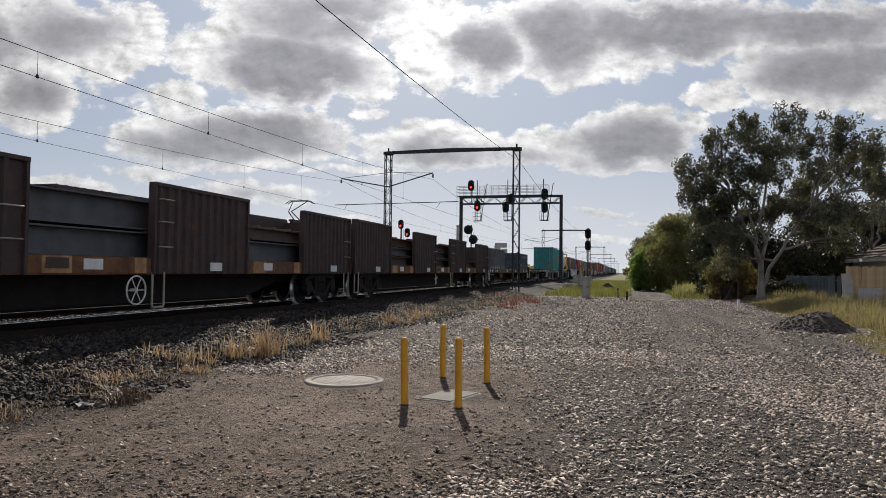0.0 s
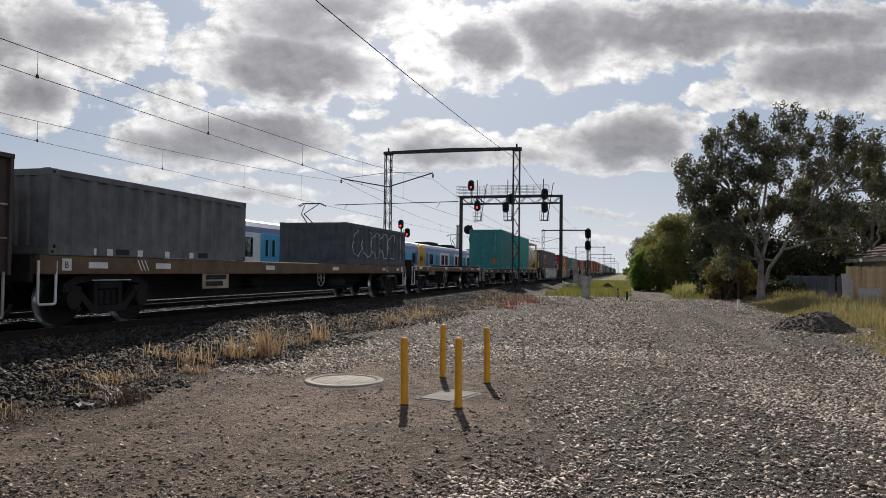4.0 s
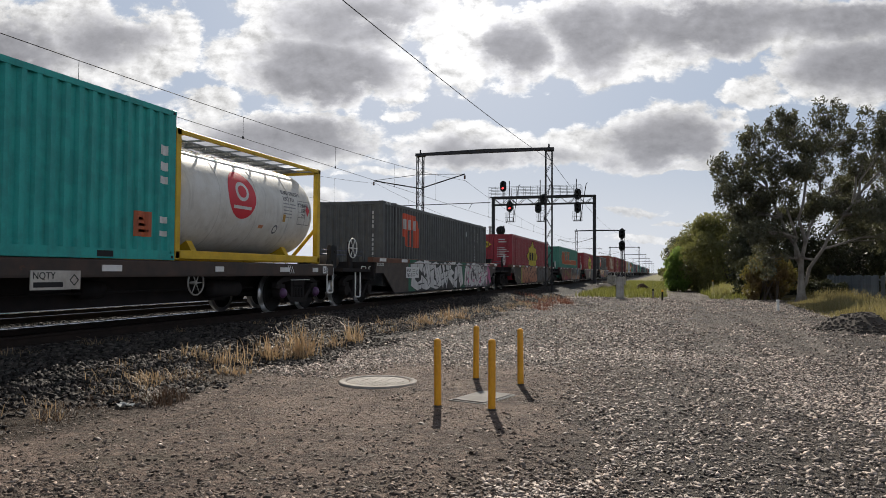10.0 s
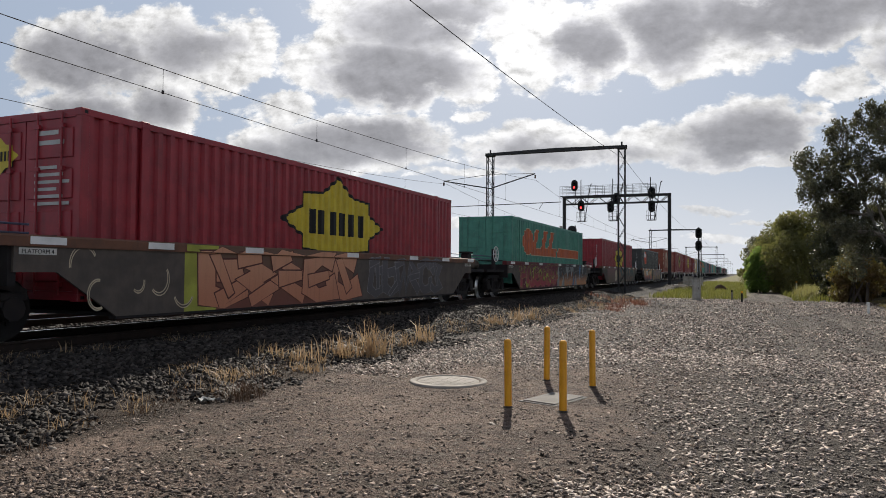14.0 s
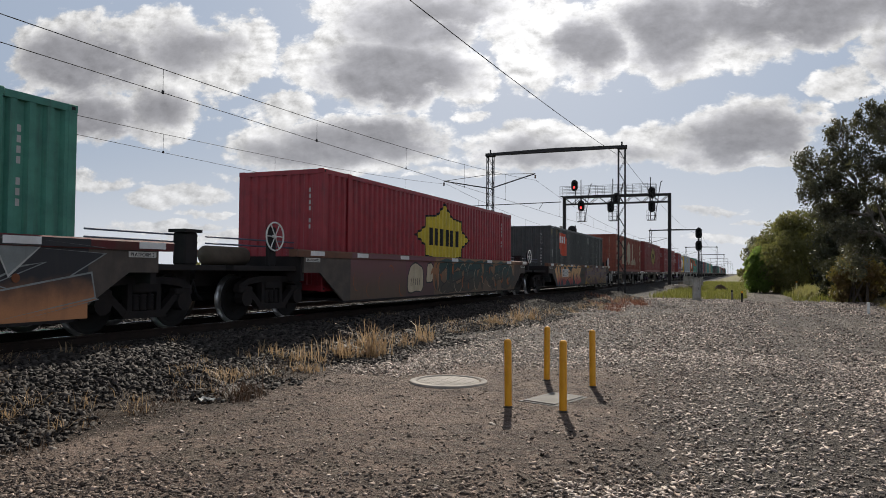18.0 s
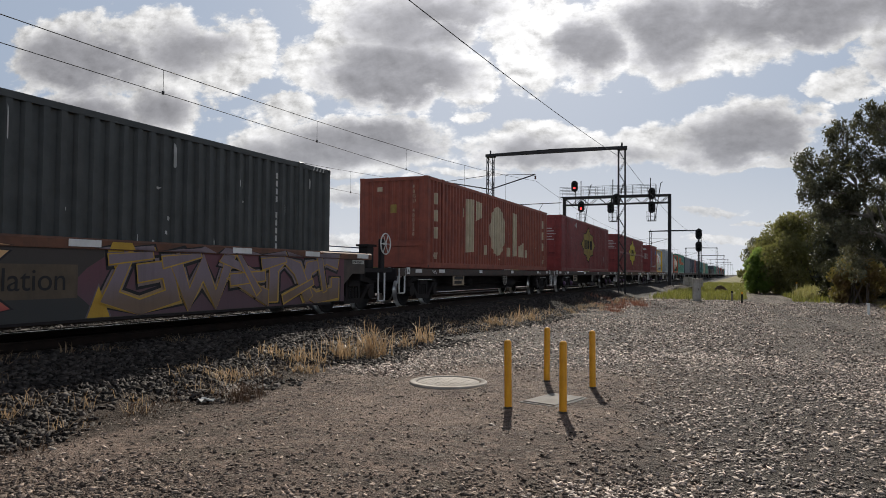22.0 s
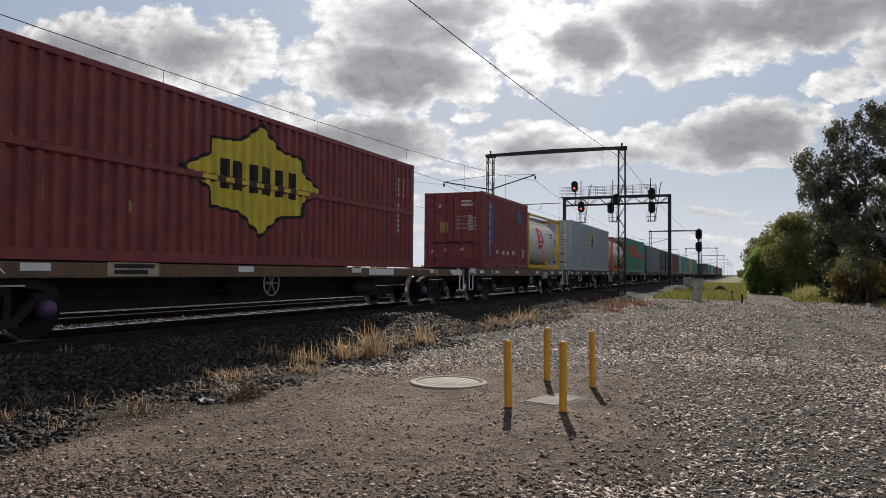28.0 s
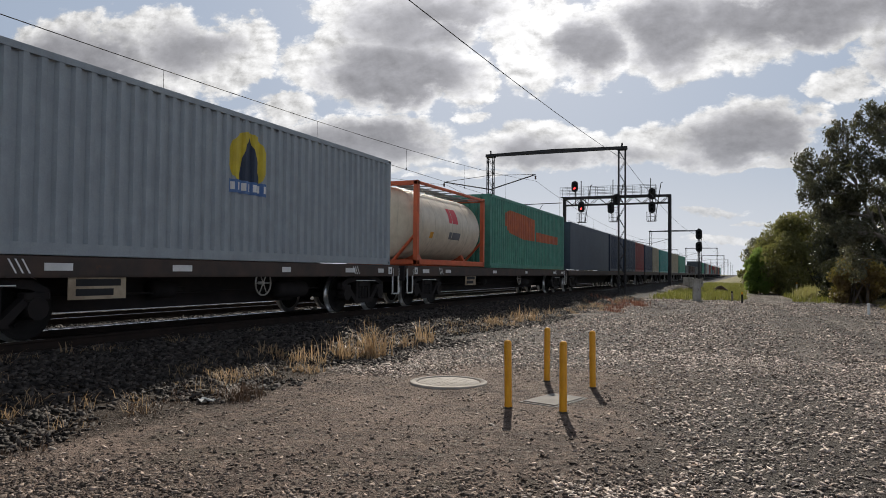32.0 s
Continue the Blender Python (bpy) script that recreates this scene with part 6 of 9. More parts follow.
# ---- articulated well wagons ----
BUFF = mat("well_side_paint", (0.10, 0.080, 0.066), (0.066, 0.054, 0.047), rough=0.75, streak=0.4, rust=0.15)
LEDGE = mat("well_top_rail_paint", (0.17, 0.075, 0.045), (0.11, 0.055, 0.037), rough=0.75, streak=0.3, rust=0.3)
SILVER = mat("silver_spray", (0.66, 0.65, 0.64), (0.52, 0.51, 0.50), rough=0.5, streak=0.15, bump=0)
PINK = mat("pink_spray", (0.55, 0.13, 0.28), (0.45, 0.11, 0.22), rough=0.6, bump=0)
DKGREEN = mat("green_spray", (0.02, 0.13, 0.075), rough=0.6, bump=0)
LIME = mat("lime_spray", (0.36, 0.37, 0.055), rough=0.6, bump=0)
WINE = mat("wine_spray", (0.13, 0.012, 0.03), (0.09, 0.01, 0.022), rough=0.65, bump=0)
ORANGE = mat("orange_spray", (0.35, 0.10, 0.025), (0.24, 0.07, 0.025), rough=0.65, streak=0.2, bump=0)
OCHRE = mat("ochre_spray", (0.52, 0.32, 0.035), (0.42, 0.25, 0.03), rough=0.6, streak=0.15, bump=0)
MAUVE = mat("grey_mauve_spray", (0.15, 0.125, 0.145), (0.11, 0.095, 0.11), rough=0.6, streak=0.2, bump=0)
INK = mat("black_spray", (0.012, 0.012, 0.014), rough=0.55, bump=0)


def blob_shape(r, cy, cz, w, h, lean, k=18, jag=0.22):
    pts = []
    ph = [r.uniform(0, 6.28) for _ in range(4)]
    for i in range(k):
        a = 2 * math.pi * i / k
        q = 1 + jag * math.sin(3 * a + ph[0]) + jag * 0.6 * math.sin(5 * a + ph[1])
        sq = max(abs(math.cos(a)), abs(math.sin(a))) ** -0.6
        y, z = w * q * sq * math.cos(a), h * q * sq * math.sin(a)
        pts.append((cy + y + lean * z, min(max(cz + z, 0.31), 1.33)))
    return pts


def slab(r, y0, z0, y1, z1, w0, w1):
    """A tapering stroke from one point to another."""
    d = Vector((y1 - y0, z1 - z0)).normalized()
    n_ = Vector((-d.y, d.x))
    p, q = Vector((y0, z0)), Vector((y1, z1))
    return [p + n_ * w0, p - n_ * w0, q - n_ * w1, q + n_ * w1]


FORMS = (((0.92, 0.82), (0.55, 0.98), (0.12, 0.74), (0.08, 0.26), (0.42, 0.03), (0.90, 0.16), (0.86, 0.48)),
         ((0.08, 0.02), (0.20, 0.70), (0.46, 0.98), (0.72, 0.72), (0.92, 0.04)),
         ((0.05, 0.96), (0.58, 0.60), (0.22, 0.46), (0.86, 0.04)),
         ((0.00, 0.92), (0.26, 0.06), (0.50, 0.74), (0.72, 0.04), (1.00, 0.96)),
         ((0.14, 0.98), (0.10, 0.20), (0.48, 0.02), (0.90, 0.22), (0.78, 0.66), (0.34, 0.60)),
         ((0.10, 0.62), (0.40, 0.98), (0.84, 0.80), (0.52, 0.44), (0.92, 0.20), (0.46, 0.03), (0.06, 0.22)))
BARS = (((0.10, 0.44), (0.80, 0.56)), ((0.34, 0.98), (0.62, 0.20)), ((0.30, 0.04), (1.05, 0.42)), ((-0.10, 0.80), (0.46, 0.94)))


def ribbon(pts, w0, w1):
    """Both sides of a broad bent stroke, mitred at its corners."""
    pts, left, right = [Vector(p) for p in pts], [], []
    for i, p in enumerate(pts):
        d0 = (p - pts[i - 1]).normalized() if i else (pts[1] - p).normalized()
        d1 = (pts[i + 1] - p).normalized() if i < len(pts) - 1 else d0
        d = (d0 + d1).normalized() if (d0 + d1).length > 1e-3 else d0
        n_ = Vector((-d.y, d.x))
        h = (w0 + (w1 - w0) * i / (len(pts) - 1)) / max(0.55, n_.dot(Vector((-d0.y, d0.x))))
        left.append(p + n_ * h)
        right.append(p - n_ * h)
    return left, right


def breaks(ids):
    """Start and end of each unbroken run in a list of numbers."""
    cuts = [0] + [i for i in range(1, len(ids)) if ids[i] != ids[i - 1] + 1] + [len(ids)]
    return [(a, b) for a, b in zip(cuts, cuts[1:]) if b > a]


def spray_forms(root, y0, y1, n, seed, fill, edge, wide=0.15, rim=0.035, x=1.4275, low=0.32, high=1.33, over=1.455, inner=None, lean=0.12):
    """A row of broad interlocking sprayed forms with dark outlines that run on over the ledge; abstract, no letters."""
    r = random.Random(seed)
    w = (y1 - y0) / n
    for i in range(n):
        a, size, sl = y0 + i * w - 0.08 * w, 1.16 * w, r.uniform(-lean, lean)
        strokes = [FORMS[(i * 5 + seed + r.randrange(2)) % len(FORMS)], BARS[r.randrange(len(BARS))]]
        if r.random() < 0.5:
            strokes.append(BARS[r.randrange(len(BARS))])
        for k, st in enumerate(strokes):
            pts = [(a + size * (q + sl * (z - 0.5) + r.uniform(-0.04, 0.04)), low + (over - low) * (0.06 + 0.88 * z) + r.uniform(-0.03, 0.03)) for q, z in st]
            t0, t1 = wide * r.uniform(0.75, 1.25) * (0.7 if k else 1), wide * r.uniform(0.75, 1.3) * (0.55 if k else 1)
            lift = 0.0012 * (3 * (i % 4) + k)
            layers = [("spray_edge", rim, 0.0, edge), ("spray_fill", 0.0, 0.0006, fill[i % len(fill)])]
            if inner:
                layers.append(("spray_stroke", -0.72 * min(t0, t1), 0.0009, inner))
            for name, grow, up, m_ in layers:
                ends = [Vector(pts[0]), Vector(pts[-1])]
                ends[0] += (ends[0] - Vector(pts[1])).normalized() * grow
                ends[1] += (ends[1] - Vector(pts[-2])).normalized() * grow
                L_, R_ = ribbon([ends[0], *pts[1:-1], ends[1]], t0 + grow, t1 + grow)
                for zl, zh, xx in ((low, high, x + lift + up), (high + 0.014, over, 1.4742 + 0.2 * lift + 0.5 * up)):
                    k_ = len(pts)
                    vs = [(xx + 0.00005 * (j % k_), v.x, min(max(v.y, zl), zh)) for j, v in enumerate(L_ + R_)]
                    keep = [j for j in range(k_ - 1) if max(v.y for v in (L_[j], R_[j], R_[j + 1], L_[j + 1])) > zl + 0.01 and min(v.y for v in (L_[j], R_[j], R_[j + 1], L_[j + 1])) < zh - 0.01]
                    for run_ in [keep[a_:b_] for a_, b_ in breaks(keep)]:
                        ids = list(range(run_[0], run_[-1] + 2))
                        n_ = len(ids)
                        part(name, Geo().add([vs[j] for j in ids] + [vs[k_ + j] for j in ids], [(j, n_ + j, n_ + j + 1, j + 1) for j in range(n_ - 1)]), m_, root)


def spots(root, y0, y1, n, seed, m, x=1.446, size=(0.04, 0.10), low=0.4, high=1.25):
    """Round sprayed dots."""
    r = random.Random(seed)
    for i in range(n):
        a, b, q = r.uniform(y0, y1), r.uniform(low, high), r.uniform(*size)
        part("spray_dot", Geo().add([(x + 0.0004 * i, a + q * math.cos(t), b + q * math.sin(t)) for t in (6.283 * j / 14 for j in range(14))], [tuple(range(14))]), m, root)


def fade(name, top, low, z0=0.35, z1=1.40):
    """Two sprayed colours that blend into one another over the height of the panel."""
    m = bpy.data.materials.new(name)
    m.use_nodes = True
    n = Nodes(m.node_tree)
    p = n.add("ShaderNodeTexCoord").outputs["Object"]
    z = n.add("ShaderNodeSeparateXYZ", Vector=p).outputs[2]
    cloud = n.noise(p, 1.6, 4.0, 0.6)
    t = n.step(n.math("MULTIPLY_ADD", n.math("SUBTRACT", cloud, 0.5), 0.5, z), z0, z1)
    grain = n.noise(p, 45.0, 3.0)
    c = n.mix(t, col(low), col(top))
    c = n.mix(0.35, c, n.mix(grain, (0.3, 0.3, 0.3, 1), (0.7, 0.7, 0.7, 1)), "OVERLAY")
    runs = n.noise(n.vec("MULTIPLY", p, (7.0, 7.0, 0.55)), 1.0, 5.0, 0.65)
    c = n.mix(n.math("MULTIPLY", n.step(runs, 0.5, 0.75), 0.25), c, (0.04, 0.034, 0.03, 1))
    bs = n.add("ShaderNodeBsdfPrincipled", Base__Color=c, Roughness=0.6)
    n.put(n.add("ShaderNodeOutputMaterial").inputs[0], bs.outputs[0])
    return m


def panel(root, y0, y1, m, x=1.4262, low=0.31, high=1.335):
    """A sprayed field on the well's side, and its run on over the ledge."""
    part("spray_background", Geo().add([(x, y0, low), (x, y1, low), (x, y1, high), (x, y0, high)], [(0, 1, 2, 3)]), m, root, "sprayed background colour")
    part("spray_background", Geo().add([(1.4735, y0, high + 0.012), (1.4735, y1, high + 0.012), (1.4735, y1, high + 0.13), (1.4735, y0, high + 0.13)], [(0, 1, 2, 3)]), m, root)


def crescents(root, y0, y1, n, seed, m, rim, size=(0.16, 0.34), wide=0.05, x=1.4285, low=0.34, high=1.31):
    """Curved tapering strokes, each with a thin outline of another colour."""
    r = random.Random(seed)
    for i in range(n):
        cy, cz, q = y0 + (y1 - y0) * (i + r.uniform(0.2, 0.8)) / n, r.uniform(low + 0.2, high - 0.2), r.uniform(*size)
        a0, da, w = r.uniform(0, 6.28), r.choice((-1, 1)) * r.uniform(1.8, 4.0), wide * r.uniform(0.6, 1.5)
        for name, grow, up, m_ in (("spray_edge", 0.016, 0.0, rim), ("spray_fill", 0.0, 0.0015, m)):
            if not m_:
                continue
            left, right = [], []
            for k in range(15):
                t = k / 14
                a, h = a0 + da * t, w * math.sin(math.pi * (0.06 + 0.88 * t)) + grow
                for side, e in ((left, h), (right, -h)):
                    side.append((x + up + 0.0003 * i, cy + (q + e) * math.cos(a), min(max(cz + (q + e) * 1.25 * math.sin(a), low), high)))
            vs = left + right
            part(name, Geo().add(vs, [(k, k + 1, 16 + k, 15 + k) for k in range(14)]), m_, root)


def spikes(root, y0, y1, n, seed, m, rim, x=1.4285, low=0.32, high=1.33):
    """Long pale wedges from above and below, with an outline."""
    r = random.Random(seed)
    for i in range(n):
        c, w = y0 + (y1 - y0) * (i + 0.5) / n + r.uniform(-0.1, 0.1), r.uniform(0.18, 0.36)
        foot, tip = (low, low + r.uniform(0.3, 0.6)) if i % 3 == 0 else (high, high - r.uniform(0.35, 0.85))
        lean = r.uniform(-0.25, 0.25)
        for name, grow, up, m_ in (("spray_edge", 0.03, 0.0, rim), ("spray_fill", 0.0, 0.0015, m)):
            part(name, Geo().add([(x + up + 0.0003 * i, c - w - grow, foot), (x + up + 0.0003 * i, c + w + grow, foot), (x + up + 0.0003 * i, c + lean, tip + (grow if tip > foot else -grow) * 1.5)], [(0, 1, 2)]), m_, root)
        if foot == high:
            part("spray_fill", Geo().add([(1.4752, c - w, high + 0.012), (1.4752, c + w, high + 0.012), (1.4752, c + w * 0.7, high + 0.12), (1.4752, c - w * 0.8, high + 0.12)], [(0, 1, 2, 3)]), m, root)


def well_wagon(mid, number, label, ledge=LEDGE, brake=True, board=False):
    """One platform of an articulated well wagon: deep side girders between raised bogie platforms."""
    L = 21.2
    s0 = mid - L / 2
    root = wagon("well_wagon", s0, label, "platforms of the articulated well wagon")
    a, b = L / 2 - 8.75, L / 2 + 8.95         # ends of the top ledge
    for s in (-1, 1):
        low, high = 0.30, 1.34
        side = [(a + 0.35, high), (a + 0.35, 0.98), (a + 1.0, 0.98), (a + 2.05, low), (b - 1.95, low), (b - 0.9, 0.98), (b - 0.3, 0.98), (b - 0.3, high)]
        g = Geo().prism(side[::-1], s * 1.40 - 0.02, s * 1.40 + 0.025)
        part("side_girder", g, BUFF, root, "deep dirty brown well side")
        g = Geo().prism([(s * 1.28, high - 0.01), (s * 1.46, high - 0.01), (s * 1.47, high + 0.12), (s * 1.43, high + 0.15), (s * 1.28, high + 0.15)][::s], a, b, "y")
        part("top_ledge", g, ledge, root, "rusty red top ledge")
        part("bottom_flange", Geo().box(s * 1.42 - 0.12, s * 1.42 + 0.03, a + 2.0, b - 1.9, low - 0.03, low + 0.01), STEEL, root)
    part("well_floor", Geo().box(-1.38, 1.38, a + 2.1, b - 2.0, 0.30, 0.36), STEEL, root)
    for y0, y1, s in ((0.1, a + 1.2, -1), (b - 1.0, L - 0.1, 1)):
        g = Geo().box(-1.25, 1.25, min(y0, y1), max(y0, y1), 1.02, 1.12)
        g.box(-0.3, 0.3, min(y0, y1), max(y0, y1), 0.70, 1.02)
        g.box(-1.38, 1.38, (a + 0.3 if s < 0 else b - 0.42), (a + 0.42 if s < 0 else b - 0.3), 0.8, 1.34)
        part("end_platform", g, STEEL, root)
        part("pipe_run", Geo().rod((0.55, y0, 1.55), (0.55, y1, 1.55), 0.018, 6).rod((0.55, y0, 1.68), (0.55, y1, 1.68), 0.018, 6), mat("blue_grey_pipe", (0.10, 0.11, 0.17), rough=0.5), root)
    for y in (L / 2 - 9.0, L / 2 + 8.75):
        bogie(root, y, s0)
    coupler(root, 0.0, -1)
    coupler(root, L, 1)
    for y, s in ((a + 0.42, 1), (b - 0.92, -1)):
        tag_plate(root, 1.43, y, 1.22, 0.56, 0.09, mat("stencil_plate", (0.60, 0.59, 0.55), rough=0.6), 0, None, "platform_plate", "pale plate with the platform's number")
        writing(root, "PLATFORM %d" % number, 1.439, y + 0.03, 1.235, 0.085, BLACK)
    for y in (a + 0.55, a + 2.6, a + 5.0, a + 8.8, b - 5.4, b - 3.0, b - 0.75):
        tag_plate(root, 1.472, y, 1.36, 0.55, 0.105)
    if brake:
        y = {1: -0.12, 5: 1.15}.get(number, 1.62)
        part("brake_stand", Geo().box(0.92, 1.02, y - 0.12, y + 0.13, 1.12, 1.95, 0, 0.02), STEEL, root)
        hand_wheel(root, 1.08, y, 1.75, 0.30)
    if number == 1:
        part("brake_stand", Geo().box(0.92, 1.02, L - 0.3, L - 0.08, 1.1, 1.95, 0, 0.02), STEEL, root)
        hand_wheel(root, 1.08, L - 0.15, 1.81, 0.29)
    part("valve_stand", Geo().box(0.55, 0.85, L - 0.75, L - 0.4, 1.12, 1.72, 0, 0.03).box(0.5, 0.9, L - 0.8, L - 0.35, 1.72, 1.78), STEEL, root)
    part("air_reservoir", Geo().lathe([(-0.7, 0.001), (-0.66, 0.15), (-0.6, 0.2), (0.6, 0.2), (0.66, 0.15), (0.7, 0.001)], "y", 16, (0.1, 1.2, 1.33)), mat("dusty_reservoir", (0.13, 0.10, 0.075), rough=0.8), root)
    if board:
        plate = tag_plate(root, 1.452, a + 3.1, 0.80, 1.35, 0.40, PALE, 0, None, "number_board", "white number board with dark lettering")
        for k, word in enumerate(("RRZY", "7027-X")):
            ob = part("writing", text_mesh(word, 0.17, BLACK), None, plate)
            ob.matrix_basis = pose(1.4595, a + 3.14, 1.02 - 0.17 * k)
        for k in range(4):
            part("printing", Geo().box(1.457, 1.4605, a + 3.74, a + 4.05 - 0.04 * (k % 2), 0.86 + 0.08 * k, 0.89 + 0.08 * k), CONCRETE, plate)
        part("printing", Geo().ring((1.4595, a + 4.25, 1.0), 0.11, 0.008, "x", 4), BLACK, plate)
    if number == 5:
        stand = Geo().prism([(0.02, 1.10), (0.46, 1.10), (0.46, 1.80), (0.10, 1.80), (0.06, 1.66), (0.06, 1.36), (0.02, 1.30)], 0.74, 0.86)
        stand.rod((0.86, 0.30, 1.62), (0.91, 0.30, 1.62), 0.035, 10).rod((0.86, 0.20, 1.24), (0.90, 0.12, 1.34), 0.012, 6)
        part("valve_stand", stand, BLACK, root, "black bolted valve stand with cut corners")
        for y, w_ in ((1.62, 0.34), (2.12, 0.16)):
            hoop = Geo().chain([(1.24, y - w_ / 2, 1.10), (1.24, y - w_ / 2, 1.15), (1.24, y - w_ / 2 + 0.04, 1.185), (1.24, y + w_ / 2 - 0.04, 1.185), (1.24, y + w_ / 2, 1.15), (1.24, y + w_ / 2, 1.10)], 0.016, 6)
            part("grab_iron", hoop, WHITE, root, "white hooped grab iron")
    if number in (1, 5):
        step_ladder(root, 1.30, 1.05 if number == 5 else L - 0.8, 0.25, 1.0)
    return root


MIDS = (122.52, 143.98, 165.37, 186.6, 207.95)
w = well_wagon(MIDS[0], 5, "articulated well wagon platform covered in silver spray paint", board=True)
panel(w, 5.25, 5.95, DKGREEN)
panel(w, 5.95, 12.2, fade("soot_and_green", (0.018, 0.030, 0.024), (0.022, 0.020, 0.020)), 1.4263)
panel(w, 12.2, 12.95, DKGREEN)
spray_forms(w, 5.75, 12.45, 6, 11, [SILVER], INK, 0.20, 0.04)
strokes_ = [(6.3, 0.55, 7.0, 0.58), (8.2, 0.48, 8.9, 0.42), (9.6, 1.05, 10.2, 1.10), (11.2, 0.62, 11.9, 0.80)]
for k, (a_, b_, c_, d_) in enumerate(strokes_):
    part("spray_stroke", Geo().add([(1.445, v.x, v.y) for v in slab(None, a_, b_, c_, d_, 0.03, 0.012)], [(0, 1, 2, 3)]), INK, w)
panel(w, 12.95, 17.35, MAUVE, 1.4263)
spray_forms(w, 12.95, 17.3, 5, 12, [SILVER], INK, 0.155, 0.03)
spots(w, 13.0, 17.2, 13, 14, PINK)
spots(w, 13.2, 16.6, 16, 15, INK, 1.4452, (0.025, 0.05), 0.85, 1.28)
spray_forms(w, 17.15, 18.0, 1, 13, [PINK], mat("dusk_blue_spray", (0.05, 0.08, 0.13), rough=0.6, bump=0), 0.12, 0.03)
spots(w, 17.6, 18.1, 4, 16, PINK, low=0.6)
w = well_wagon(MIDS[1], 4, "articulated well wagon platform with salmon-pink spray paint")
panel(w, 5.3, 6.1, LIME)
panel(w, 6.1, 11.0, fade("brick_fade", (0.115, 0.060, 0.035), (0.15, 0.045, 0.028)), 1.4263)
spray_forms(w, 5.75, 11.15, 5, 21, [fade("salmon_fade", (0.52, 0.25, 0.145), (0.45, 0.175, 0.095))], mat("brick_spray", (0.10, 0.028, 0.022), rough=0.65, bump=0), 0.20, 0.03)
crescents(w, 2.9, 5.4, 5, 23, BUFF, CREAM, (0.12, 0.24), 0.01)
spray_forms(w, 11.9, 16.5, 6, 22, [fade("sooty_mauve", (0.085, 0.075, 0.085), (0.055, 0.050, 0.054))], mat("dull_silver_spray", (0.26, 0.25, 0.26), rough=0.6, streak=0.3, bump=0), 0.12, 0.014, lean=0.25)
w = well_wagon(MIDS[2], 3, "articulated well wagon platform with wine and blue spray paint", mat("wine_ledge", (0.13, 0.02, 0.025), (0.09, 0.03, 0.025), rough=0.75, streak=0.3))
panel(w, 3.9, 10.55, WINE)
spray_forms(w, 4.0, 10.5, 6, 31, [fade("wine_fade", (0.095, 0.014, 0.030), (0.34, 0.030, 0.055))], LIME, 0.17, 0.014)
crescents(w, 4.0, 10.4, 11, 36, LIME, INK, (0.12, 0.26), 0.06, 1.448)
crescents(w, 4.0, 10.4, 9, 33, CREAM, None, (0.2, 0.36), 0.008, 1.453)
DUSK = fade("dusk_fade", (0.016, 0.016, 0.020), (0.46, 0.20, 0.085), 0.42, 0.95)
PALE_SLATE = mat("slate_spray", (0.26, 0.28, 0.275), (0.19, 0.205, 0.20), rough=0.65, streak=0.25, bump=0)
panel(w, 10.55, 11.0, PALE_SLATE)
panel(w, 11.0, 17.9, DUSK)
spray_forms(w, 11.1, 17.7, 4, 32, [DUSK], PALE_SLATE, 0.30, 0.026, lean=0.2)
spikes(w, 11.2, 17.4, 6, 35, PALE_SLATE, PRINT, 1.447)
spikes(w, 13.2, 16.8, 2, 37, mat("blue_spray", (0.05, 0.16, 0.32), rough=0.6, bump=0), PRINT, 1.450)
spots(w, 11.2, 17.0, 10, 38, mat("ember_spray", (0.20, 0.065, 0.022), rough=0.65, bump=0), 1.4445, (0.06, 0.13), 0.75, 1.0)
w = well_wagon(MIDS[3], 2, "articulated well wagon platform with dark camouflage spray paint")
panel(w, 4.2, 7.3, fade("plum_fade", (0.15, 0.060, 0.065), (0.095, 0.060, 0.040)))
panel(w, 7.3, 9.3, fade("dusky_plum", (0.15, 0.050, 0.065), (0.085, 0.045, 0.045)))
for k, (cy, cz, wd, hg, m_) in enumerate(((7.95, 0.82, 0.52, 0.40, CREAM), (8.98, 0.98, 0.24, 0.28, CREAM))):
    for nm, gr, up, mm in (("spray_edge", 0.04, 0.0, INK), ("spray_fill", 0.0, 0.001, m_)):
        ring_ = blob_shape(random.Random(40 + k), cy, cz, wd + gr, hg + gr, 0.1, 22, 0.07)
        part(nm, Geo().add([(1.4275 + up, q, z) for q, z in ring_], [tuple(range(len(ring_)))]), mm, w, "plain cream sprayed form" if nm == "spray_fill" else "")
for k in range(5):
    part("spray_stroke", Geo().add([(1.4295, v.x, v.y) for v in slab(None, 7.62 + 0.15 * k, 0.62, 7.66 + 0.14 * k, 0.82, 0.014, 0.014)], [(0, 1, 2, 3)]), INK, w)
crescents(w, 9.15, 10.1, 3, 41, fade("rust_band", (0.30, 0.13, 0.05), (0.22, 0.09, 0.04)), INK, (0.30, 0.45), 0.10, 1.4275)
panel(w, 9.3, 17.7, fade("olive_fade", (0.24, 0.13, 0.065), (0.13, 0.085, 0.055)))
spray_forms(w, 9.6, 17.4, 7, 48, [fade("moss_fade", (0.016, 0.05, 0.05), (0.05, 0.043, 0.033), 0.6, 1.2)], INK, 0.19, 0.03)
crescents(w, 9.4, 17.5, 5, 44, mat("deep_teal_spray", (0.014, 0.055, 0.058), rough=0.6, bump=0), INK, (0.2, 0.36), 0.13, low=0.75)
crescents(w, 9.4, 17.5, 9, 45, ORANGE, None, (0.08, 0.16), 0.05, 1.452)
crescents(w, 9.4, 17.5, 12, 46, CREAM, None, (0.25, 0.42), 0.010, 1.456)
